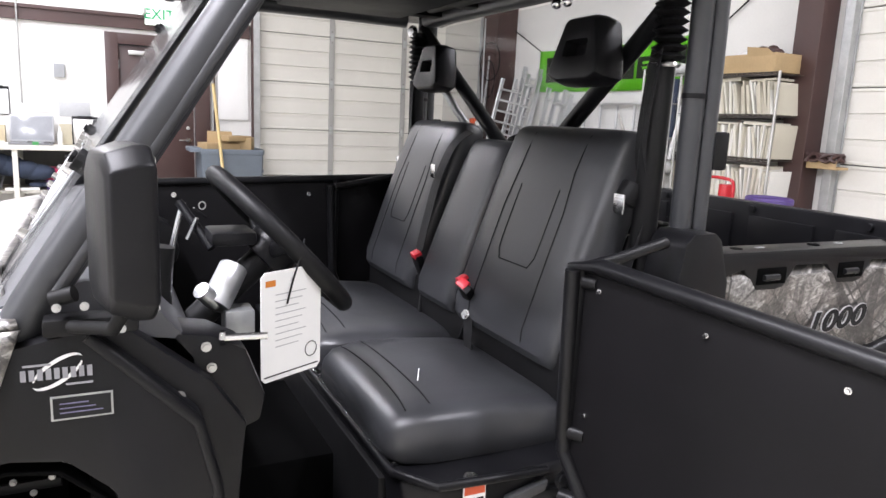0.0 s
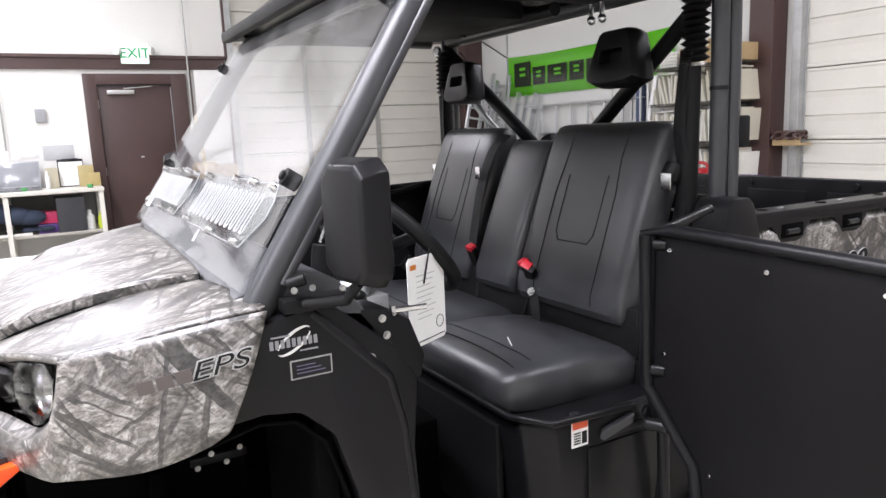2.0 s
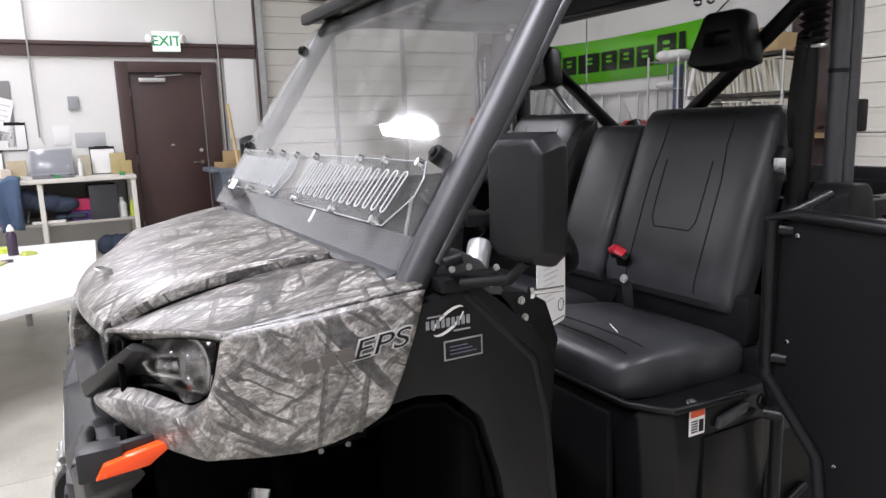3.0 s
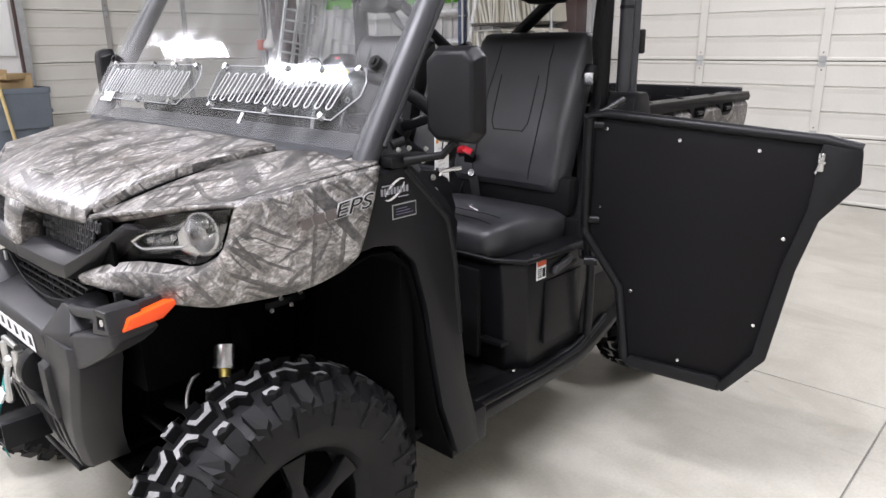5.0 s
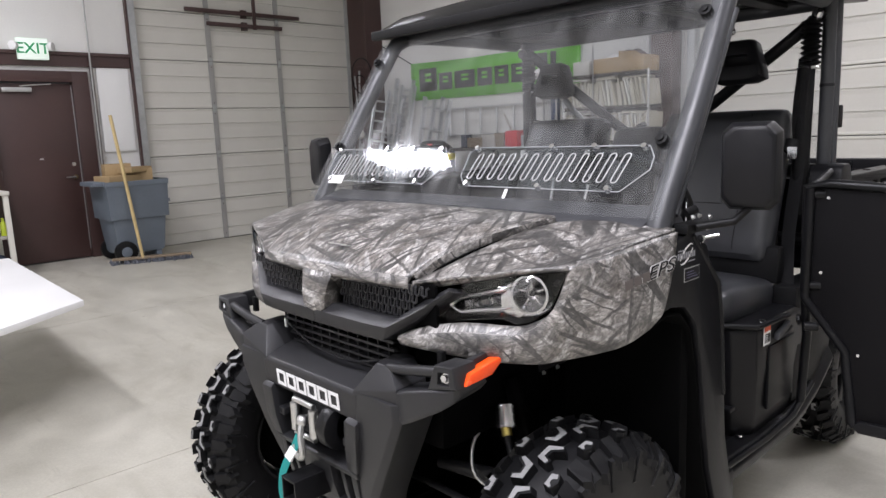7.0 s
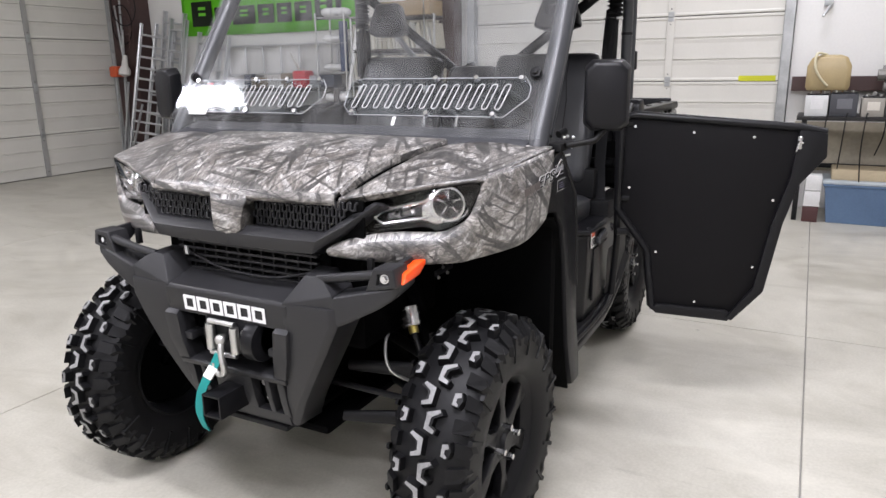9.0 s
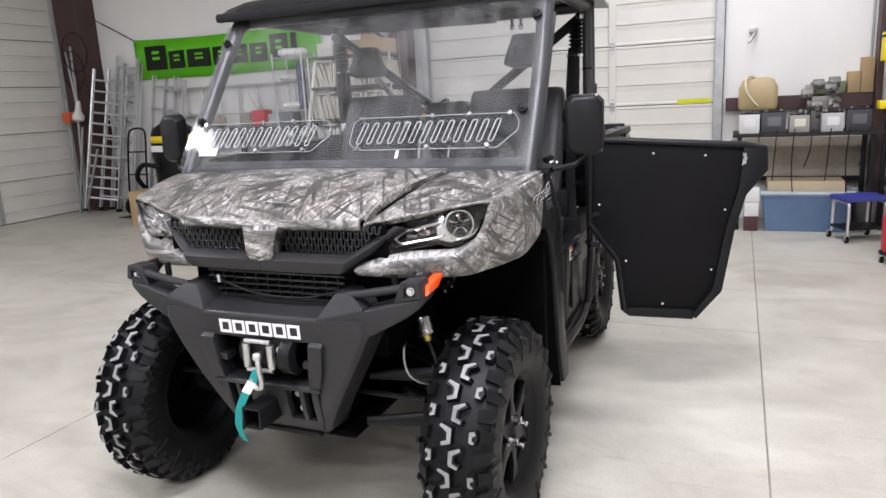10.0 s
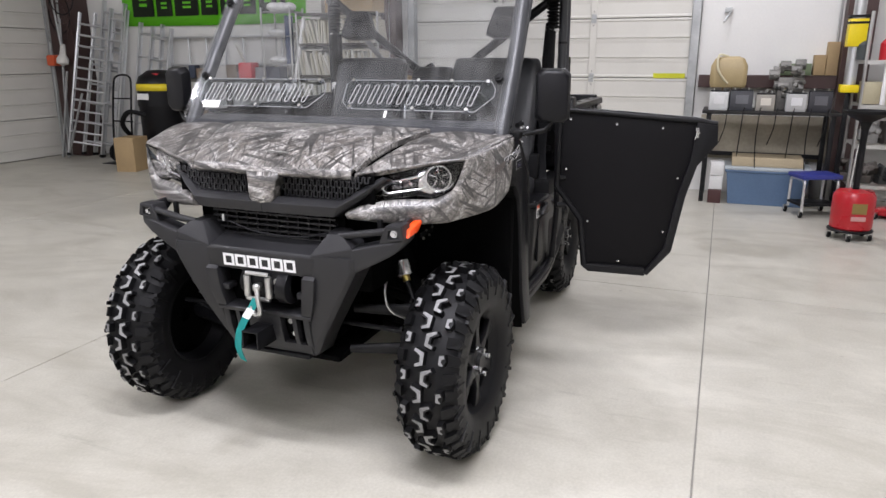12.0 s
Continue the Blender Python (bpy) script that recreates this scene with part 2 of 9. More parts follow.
def concrete():
    m, nt, b = material("concrete_floor")
    v = coords(nt)
    big = noise_tex(nt, v, 0.9, 6, 0.6, 0.4)
    mid = noise_tex(nt, v, 6, 5, 0.6)
    fine = noise_tex(nt, v, 90, 3)
    c = ramp(nt, big, [(0.28, (0.37, 0.358, 0.322)), (0.5, (0.48, 0.465, 0.42)), (0.72, (0.57, 0.555, 0.51))])
    c = mixc(nt, 0.35, c, ramp(nt, mid, [(0.3, (0.32, 0.31, 0.28)), (0.7, (0.56, 0.55, 0.52))]))
    c = mixc(nt, 0.12, c, ramp(nt, fine, [(0.3, (0.2, 0.2, 0.18)), (0.7, (0.7, 0.7, 0.68))]))
    spots = node(nt, "ShaderNodeTexVoronoi", feature="F1", Scale=2.3)
    nt.links.new(v, spots.inputs["Vector"])
    stain = ramp(nt, spots.outputs["Distance"], [(0.012, (0.6, 0.6, 0.6)), (0.03, (0, 0, 0))])
    c = mixc(nt, stain, c, (0.12, 0.115, 0.10))
    # trowel swirls, worn tracks and damp-looking patches
    swirl = noise_tex(nt, coords(nt, (1.0, 0.45, 1), (0, 0, 0.6)), 1.7, 7, 0.62, 1.6)
    c = mixc(nt, ramp(nt, swirl, [(0.34, (0.55, 0.55, 0.55)), (0.50, (0, 0, 0))]), c, (0.33, 0.315, 0.275))
    c = mixc(nt, ramp(nt, swirl, [(0.56, (0, 0, 0)), (0.72, (0.45, 0.45, 0.45))]), c, (0.62, 0.605, 0.56))
    scuff = noise_tex(nt, coords(nt, (7, 0.8, 1), (0, 0, -0.35)), 2.2, 6, 0.7)
    c = mixc(nt, ramp(nt, scuff, [(0.60, (0, 0, 0)), (0.74, (0.4, 0.4, 0.4))]), c, (0.24, 0.23, 0.20))
    c = mixc(nt, 1.0, c, (1.0, 0.985, 0.925), "MULTIPLY")
    nt.links.new(c, b.inputs["Base Color"])
    nt.links.new(ramp(nt, mid, [(0.3, (0.30,) * 3), (0.7, (0.48,) * 3)]), b.inputs["Roughness"])
    bump(nt, b, mid, 0.08, 0.002)
    return m


def vinyl():
    """Black seat vinyl with fine leather grain."""
    m, nt, b = material("black_vinyl")
    v = coords(nt)
    vor = node(nt, "ShaderNodeTexVoronoi", feature="DISTANCE_TO_EDGE", Scale=420.0)
    nt.links.new(v, vor.inputs["Vector"])
    big = noise_tex(nt, v, 6, 4)
    nt.links.new(ramp(nt, big, [(0.3, (0.028, 0.0287, 0.0315)), (0.7, (0.042, 0.0435, 0.0475))]), b.inputs["Base Color"])
    nt.links.new(ramp(nt, big, [(0.3, (0.29,) * 3), (0.7, (0.42,) * 3)]), b.inputs["Roughness"])
    bump(nt, b, vor.outputs["Distance"], 0.35, 0.0006)
    return m


CAMO = camo()
CONCRETE = concrete()
VINYL = vinyl()
PLASTIC = surface("black_moulded_plastic", (0.0060, 0.0060, 0.0071), 0.37, 0, 0.2, 500, 0.25, 5, 0.0006, spec=0.23)
PLASTIC_DULL = surface("dull_black_plastic", (0.005, 0.005, 0.0055), 0.55, 0, 0.25, 400, 0.25, 5, 0.0006)
# near-black that puts the shade of hollows and recesses into the colour
DEEP = surface("shade_black", (0.0015, 0.0015, 0.0016), 0.8, 0, 0.2, 90, 0.1, spec=0.05)
BUMPER = surface("grey_black_moulded_plastic", (0.0165, 0.0165, 0.018), 0.42, 0, 0.15, 500, 0.3, 5, 0.0006, spec=0.4)
LAMP_BLACK = surface("gloss_black_housing", (0.006, 0.006, 0.0065), 0.25, 0, 0.2)
SCUTTLE = surface("dark_grey_scuttle", (0.045, 0.046, 0.05), 0.5, 0, 0.12, 500, 0.25, 5, 0.0006)
STEEL_BLACK = surface("black_powder_coat", (0.0075, 0.0075, 0.0085), 0.36, 0, 0.2, 700, 0.2, 6, 0.0004)
ROPS = surface("grey_black_powder_coat", (0.034, 0.0355, 0.039), 0.36, 0.0, 0.12, 700, 0.2, 6, 0.0004)
PANEL = surface("black_door_panel", (0.0060, 0.0057, 0.0064), 0.5, 0, 0.15, 600, 0.15, 4, 0.0004, spec=0.13)
RUBBER = surface("black_rubber", (0.006, 0.006, 0.0066), 0.5, 0, 0.25, 160, 0.25, 9, 0.0008)
# scuffed lug crowns, their sheen painted in as pale grey
RUBBER_WORN_SHEEN = surface("rubber_lug_faces", (0.21, 0.21, 0.21), 0.42, 0, 0.45, 160, 0.3, 12, 0.0008)
CHROME = surface("bright_metal", (0.72, 0.72, 0.73), 0.18, 1.0, 0.06, 200, 0.05)
LAMP_SILVER = surface("satin_lamp_metal", (0.68, 0.68, 0.69), 0.22, 1.0, 0.06, 200, 0.05)
LAMP_DIM = surface("dim_lamp_metal", (0.22, 0.22, 0.23), 0.3, 1.0, 0.1, 200, 0.05)
ZINC = surface("zinc_plated_steel", (0.55, 0.55, 0.54), 0.34, 1.0, 0.12, 200, 0.1)
ALU = surface("aluminium", (0.60, 0.61, 0.62), 0.38, 0.9, 0.12, 120, 0.1)
RED_PLASTIC = surface("red_plastic", (0.55, 0.02, 0.035), 0.35, 0, 0.1)
RED_PAINT = surface("red_paint", (0.42, 0.012, 0.02), 0.3, 0, 0.12)
ORANGE = surface("orange_reflector", (0.95, 0.085, 0.01), 0.25, 0, 0.08)
BRASS = surface("brass", (0.62, 0.50, 0.16), 0.3, 1.0, 0.1)
TEAL = surface("teal_webbing", (0.0, 0.22, 0.21), 0.6, 0, 0.15, 400, 0.5)
PAPER = surface("white_paper", (0.80, 0.80, 0.79), 0.6, 0, 0.03)
INK = surface("dark_ink", (0.012, 0.012, 0.013), 0.6, 0, 0.05)
WHITE_INK = surface("white_vinyl_print", (0.78, 0.78, 0.78), 0.45, 0, 0.03)
WALL = surface("white_painted_wall", (0.74, 0.735, 0.71), 0.6, 0, 0.05, 50, 0.1, 1.2)
BROWN = surface("brown_painted_steel", (0.058, 0.030, 0.027), 0.42, 0, 0.15, 80, 0.1, 2)
DOORSTEEL = surface("cream_steel_door", (0.62, 0.605, 0.555), 0.4, 0, 0.07, 70, 0.08, 1.5)
GALV = surface("galvanised_steel", (0.42, 0.43, 0.43), 0.4, 0.7, 0.2, 60, 0.1, 8)
CEIL = surface("white_ceiling_liner", (0.62, 0.62, 0.60), 0.7, 0, 0.06)
CARDBOARD = surface("cardboard", (0.38, 0.27, 0.14), 0.75, 0, 0.15)
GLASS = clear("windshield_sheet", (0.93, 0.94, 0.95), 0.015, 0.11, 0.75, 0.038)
REAR_CLEAR = clear("rear_clear_sheet", (0.92, 0.925, 0.93), 0.02, 0.1, 0.45)
VENT_CLEAR = clear("clear_acrylic", (0.90, 0.92, 0.93), 0.03, 0.1)
LENS = clear("clear_lamp_lens", (0.97, 0.97, 0.97), 0.01)


# ---- mesh helpers ----
def V(*a):
    return Vector(a)


def box(bm, x0, x1, y0, y1, z0, z1, m=None):
    vs = [bm.verts.new((x, y, z)) for x in (x0, x1) for y in (y0, y1) for z in (z0, z1)]
    if m is not None:
        for v in vs:
            v.co = m @ v.co
    flip = (x1 - x0) * (y1 - y0) * (z1 - z0) < 0 or (m is not None and m.determinant() < 0)
    for f in ((0, 1, 3, 2), (4, 6, 7, 5), (0, 4, 5, 1), (2, 3, 7, 6), (0, 2, 6, 4), (1, 5, 7, 3)):
        bm.faces.new([vs[i] for i in (reversed(f) if flip else f)])
    return vs


def frame_along(p, q):
    d = (Vector(q) - Vector(p)).normalized()
    a = Vector((0, 0, 1)) if abs(d.z) < 0.9 else Vector((1, 0, 0))
    u = d.cross(a).normalized()
    return u, d.cross(u)


def rings(bm, loops, cap=True, closed=True):
    """Skins a row of vertex rings of equal count."""
    made = [[bm.verts.new(p) for p in loop] for loop in loops]
    n = len(loops[0])
    for a, b in zip(made, made[1:]):
        for i in range(n if closed else n - 1):
            j = (i + 1) % n
            bm.faces.new((a[i], a[j], b[j], b[i]))
    if cap and closed:
        bm.faces.new(list(reversed(made[0])))
        bm.faces.new(made[-1])
    return made


def rod(bm, p, q, r, n=12, r2=None):
    u, w = frame_along(p, q)
    r2 = r if r2 is None else r2
    circle = [(math.cos(2 * math.pi * i / n), math.sin(2 * math.pi * i / n)) for i in range(n)]
    rings(bm, [[Vector(c) + (u * a + w * b) * rr for a, b in circle] for c, rr in ((p, r), (q, r2))])


def tube(bm, pts, r, n=10, cap=True, flat=1.0):
    pts = [Vector(p) for p in pts]
    u = None
    loops = []
    for i, p in enumerate(pts):
        d = (pts[min(i + 1, len(pts) - 1)] - pts[max(i - 1, 0)]).normalized()
        if u is None:
            u, _ = frame_along(p, p + d)
        u = (u - d * u.dot(d)).normalized()
        w = d.cross(u)
        k = 1.0
        if 0 < i < len(pts) - 1:
            k = 1 / max(0.5, math.cos((pts[i] - pts[i - 1]).angle(pts[i + 1] - pts[i]) / 2))
        loops.append([p + (u * math.cos(a) * flat + w * math.sin(a)) * r * k for a in (2 * math.pi * j / n for j in range(n))])
    rings(bm, loops, cap)


def smooth_path(pts, steps=6):
    """Catmull-Rom through the points."""
    pts = [Vector(p) for p in pts]
    out = []
    for i in range(len(pts) - 1):
        p0, p1, p2, p3 = pts[max(i - 1, 0)], pts[i], pts[i + 1], pts[min(i + 2, len(pts) - 1)]
        for k in range(steps):
            t = k / steps
            out.append(0.5 * ((2 * p1) + (p2 - p0) * t + (2 * p0 - 5 * p1 + 4 * p2 - p3) * t * t + (3 * p1 - p0 - 3 * p2 + p3) * t ** 3))
    out.append(pts[-1])
    return out


def patch(bm, rails, steps=5, across=3):
    """A smooth sheet through a few rails of equally many points."""
    fine = [smooth_path(r, steps) for r in rails]
    cols = [smooth_path([r[i] for r in fine], across) for i in range(len(fine[0]))]
    rings(bm, cols, False, False)


def prism(bm, pts, plane, a, b, m=None):
    """A flat outline drawn out from a to b along the axis that plane lacks."""
    def at(p, h):
        q = {"xz": (p[0], h, p[1]), "yz": (h, p[0], p[1]), "xy": (p[0], p[1], h)}[plane]
        return m @ Vector(q) if m is not None else q
    lo = [bm.verts.new(at(p, a)) for p in pts]
    hi = [bm.verts.new(at(p, b)) for p in pts]
    n = len(pts)
    bm.faces.new(list(reversed(lo)))
    bm.faces.new(hi)
    for i in range(n):
        bm.faces.new((lo[i], lo[(i + 1) % n], hi[(i + 1) % n], hi[i]))


def lathe(bm, profile, m, n=32):
    """Turns (radius, height) pairs round the z axis of the pose m."""
    loops = [[m @ Vector((r * math.cos(2 * math.pi * i / n), r * math.sin(2 * math.pi * i / n), h)) for i in range(n)] for r, h in profile]
    made = [[bm.verts.new(p) for p in loop] for loop in loops]
    for a, b in zip(made, made[1:]):
        for i in range(n):
            j = (i + 1) % n
            bm.faces.new((a[i], a[j], b[j], b[i]))
    return made


def ball(bm, c, r, n=10, squash=(1, 1, 1)):
    bmesh.ops.create_icosphere(bm, subdivisions=2, radius=1, matrix=Matrix.Translation(c) @ Matrix.Diagonal((r * squash[0], r * squash[1], r * squash[2], 1)))


def finish(bm, bevel=0.0, smooth=True, seg=2, weld=False):
    if weld:
        bmesh.ops.remove_doubles(bm, verts=bm.verts, dist=0.0005)
    bmesh.ops.recalc_face_normals(bm, faces=bm.faces)
    if bevel:
        sharp = [e for e in bm.edges if len(e.link_faces) == 2 and e.calc_face_angle(0) > 0.45]
        bmesh.ops.bevel(bm, geom=sharp, offset=bevel, offset_type="OFFSET", segments=seg, profile=0.6, affect="EDGES", clamp_overlap=True)
    if smooth:
        for f in bm.faces:
            f.smooth = True
        for e in bm.edges:
            if len(e.link_faces) == 2 and e.calc_face_angle(0) > 0.62:
                e.smooth = False


def part(name, bm, mat, parent=None, label="", bevel=0.0, smooth=True, weld=False, thick=0.0, seg=2):
    """Links a bmesh as one mesh object under a thing or a part."""
    finish(bm, bevel, smooth, seg, weld)
    me = bpy.data.meshes.new(name)
    bm.to_mesh(me)
    bm.free()
    me.materials.append(mat)
    ob = new(name, me)
    if parent is not None:
        ob.parent = parent
    if label:
        ob["label"] = label
    if thick:
        sol = ob.modifiers.new("solid", "SOLIDIFY")
        sol.thickness, sol.offset = thick, -1.0
    return ob


def thing(name, label, category, at=(0, 0, 0), turn=0.0, group="", kind=""):
    ob = new(name)
    ob.matrix_basis = pose(*at, 0, 0, turn)
    return tagged(ob, label, category, group, kind)


def setting(name, bm, mat, label="", bevel=0.0, smooth=False):
    return tagged(part(name, bm, mat, None, "", bevel, smooth), label, "", "", "structure")


def fresh():
    return bmesh.new()


def text_mesh(name, body, size, m, mat, parent, depth=0.0006, shear=0.0, label="", bold=0.0):
    cu = bpy.data.curves.new(name, "FONT")
    cu.body, cu.size, cu.extrude, cu.align_x, cu.align_y, cu.shear, cu.offset = body, size, depth, "CENTER", "CENTER", shear, bold
    tmp = bpy.data.objects.new("tmp", cu)
    scene.collection.objects.link(tmp)
    bpy.context.view_layer.update()
    me = bpy.data.meshes.new_from_object(tmp.evaluated_get(bpy.context.evaluated_depsgraph_get()))
    bpy.data.objects.remove(tmp)
    me.transform(m)
    me.materials.clear()
    me.materials.append(mat)
    ob = new(name, me)
    ob.parent = parent
    if label:
        ob["label"] = label
    return ob


# ---- the workshop shell ----
NY, EX, WX, SY, TOP = 7.6, 5.6, -7.0, -6.5, 4.6
RD1 = (2.06, 5.30, 3.4)    # roller door in the north wall: from x, to x, height
RD2 = (-1.05, 2.06, 3.4)   # roller door in the east wall: from y, to y, height
DOOR = (0.44, 1.30, 2.08)

bm = fresh()
JOINT = 0.0028
xs = [WX, -4.2, -1.1, 2.0, EX]
ys = [SY, -3.9, -1.41, 1.45, 4.3, NY]
box(bm, WX - 0.2, EX + 0.2, SY - 0.2, NY + 0.2, -0.2, -0.008)
floor = setting("floor", bm, surface("joint_shadow", (0.27, 0.26, 0.235), 0.8), "pale smooth concrete slab floor with saw-cut joints")
for x0, x1 in zip(xs, xs[1:]):
    for y0, y1 in zip(ys, ys[1:]):
        bm = fresh()
        box(bm, x0 + JOINT, x1 - JOINT, y0 + JOINT, y1 - JOINT, -0.0078, 0.0)
        part("slab", bm, CONCRETE, floor, "", 0.003, False)

# walls with their openings
bm = fresh()
for x0, x1, z0, z1 in ((WX, DOOR[0], 0, TOP), (DOOR[0], DOOR[1], DOOR[2], TOP), (DOOR[1], RD1[0], 0, TOP), (RD1[0], RD1[1], RD1[2], TOP), (RD1[1], EX, 0, TOP)):
    box(bm, x0, x1, NY, NY + 0.2, z0, z1)
setting("wall_north", bm, WALL, "white painted workshop wall with brown trim")
bm = fresh()
for y0, y1, z0, z1 in ((SY, RD2[0], 0, TOP), (RD2[0], RD2[1], RD2[2], TOP), (RD2[1], NY + 0.2, 0, TOP)):
    box(bm, EX, EX + 0.2, y0, y1, z0, z1)
setting("wall_east", bm, WALL, "white painted workshop wall")
bm = fresh()
box(bm, WX - 0.2, WX, SY, NY, 0, TOP)
setting("wall_west", bm, WALL, "plain white workshop wall")
bm = fresh()
box(bm, WX, EX, SY - 0.2, SY, 0, TOP)
setting("wall_south", bm, WALL, "plain white workshop wall")
bm = fresh()
box(bm, WX - 0.2, EX + 0.2, SY - 0.2, NY + 0.2, TOP, TOP + 0.15)
setting("ceiling", bm, CEIL, "white ceiling liner")


def roller_door(name, width, height, m, first, stiles, label, stile_mat=DOORSTEEL):
    """Sectional steel door: flat sections with two pressed grooves and a lipped joint, and stiles; built in x-z facing -y."""
    th = tagged(new(name), label, "", "", "structure")
    th.matrix_basis = m
    cuts = [0.0]
    while cuts[-1] < height - 0.1:
        cuts.append(min(height, cuts[-1] + (0.61 if len(cuts) > 1 else first)))
    for r, (z0, z1) in enumerate(zip(cuts, cuts[1:])):
        pts = [(0.018, z0 + 0.002), (0.0, z0 + 0.005), (-0.004, z0 + 0.010), (-0.004, z0 + 0.026), (0.002, z0 + 0.034)]
        for k in (1, 2):
            g = z1 - 0.61 * (1 - k / 3) if z1 - z0 < 0.6 else z0 + 0.61 * k / 3
            if z0 + 0.06 < g < z1 - 0.06:
                pts += [(0.004, g - 0.050), (0.0, g - 0.018), (0.0, g - 0.008), (0.013, g - 0.004), (0.013, g + 0.003), (0.0, g + 0.008), (0.002, g + 0.040)]
        pts += [(0.002, z1 - 0.034), (-0.004, z1 - 0.026), (-0.004, z1 - 0.010), (0.0, z1 - 0.005), (0.018, z1 - 0.002)]
        bm = fresh()
        rings(bm, [[V(x, y, z) for y, z in pts] for x in (0.0, width)], False, False)
        box(bm, 0, width, 0.023, 0.05, z0 + 0.002, z1 - 0.002)
        part("door_section", bm, DOORSTEEL, th, "", 0, False)
        if r:
            bm = fresh()
            box(bm, 0, width, 0.012, 0.03, z0 - 0.0022, z0 + 0.0022)
            part("joint_seal", bm, RUBBER, th, "dark seal in the joint", 0, False)
        for s in stiles:
            bm = fresh()
            box(bm, s - 0.035, s + 0.035, -0.014, -0.0045, z0 + 0.004, z1 - 0.004)
            part("stile", bm, stile_mat, th, "", 0.003, False)
            bm = fresh()
            box(bm, s - 0.026, s + 0.026, -0.022, -0.0142, z0 - 0.045, z0 + 0.045)
            rod(bm, (s - 0.03, -0.024, z0), (s + 0.03, -0.024, z0), 0.006, 8)
            if r:
                part("hinge", bm, GALV, th, "", 0.002, False)
            else:
                bm.free()
            for zz in (z0 + 0.07, z1 - 0.07):
                bm = fresh()
                rod(bm, (s, -0.014, zz), (s, -0.018, zz), 0.006, 6)
                part("stile_screw", bm, RUBBER, th)
    for x0, x1 in ((-0.06, 0.02), (width - 0.02, width + 0.06)):
        bm = fresh()
        box(bm, x0, x1, -0.09, -0.02, 0, height)
        box(bm, x0 - 0.01, x1 + 0.01, -0.02, -0.005, 0, height)
        part("track", bm, GALV, th, "galvanised vertical track", 0.004, False)
    return th


door1 = roller_door("door_1", RD1[1] - RD1[0], RD1[2], pose(RD1[0], NY + 0.02, 0), 0.55, [0.98, 2.02], "cream ribbed steel overhead door, closed", surface("grey_steel_stile", (0.33, 0.325, 0.31), 0.45, 0, 0.1))
for x0, x1, z in ((0.66, 2.35, 3.0), (0.95, 2.06, 2.84)):
    bm = fresh()
    box(bm, x0, x1, -0.10, -0.055, z, z + 0.05)
    box(bm, (x0 + x1) / 2 - 0.04, (x0 + x1) / 2 + 0.04, -0.054, -0.013, z - 0.03, z + 0.08)
    part("top_strut", bm, BROWN, door1, "dark strut across the door", 0.003)
bm = fresh()
box(bm, 1.60, 1.64, -0.135, -0.101, 2.82, 3.3)
part("opener_link", bm, BROWN, door1, "", 0.003)
door2 = roller_door("door_2", RD2[1] - RD2[0], RD2[2], pose(EX + 0.02, RD2[1], 0, 0, 0, -90), 0.55, [1.06, 2.09], "cream ribbed steel overhead door, closed")
bm = fresh()
box(bm, 2.74, 3.06, -0.006, -0.002, 1.16, 1.21)
part("warning_sticker", bm, surface("yellow_label", (0.55, 0.56, 0.02), 0.5), door2, "yellow and black warning label")


# ---- the utility vehicle: its nose looks to -x, its driver side to -y ----
utv = thing("utility_vehicle", "camouflage and black side-by-side utility vehicle with an open driver door", "utility vehicle")
AX, RX, TR = -0.12, 1.76, 0.342


def bar(name, pts, r, mat=ROPS, parent=utv, label="", n=14, flat=1.0):
    bm = fresh()
    tube(bm, pts, r, n, True, flat)
    return part(name, bm, mat, parent, label)


def block(name, x0, x1, y0, y1, z0, z1, mat, parent=utv, label="", bevel=0.004, m=None, seg=2):
    bm = fresh()
    box(bm, x0, x1, y0, y1, z0, z1, m)
    return part(name, bm, mat, parent, label, bevel, seg=seg)


def bolt_head(at, axis, r, mat=CHROME, parent=utv, name="bolt", length=0.006, label=""):
    """A hexagon bolt head on a washer, looking along axis."""
    p, d = Vector(at), Vector(axis).normalized()
    bm = fresh()
    rod(bm, p, p + d * 0.0018, r * 1.35, 14)
    rod(bm, p + d * 0.0018, p + d * length, r, 6, r * 0.92)
    return part(name, bm, mat, parent, label)


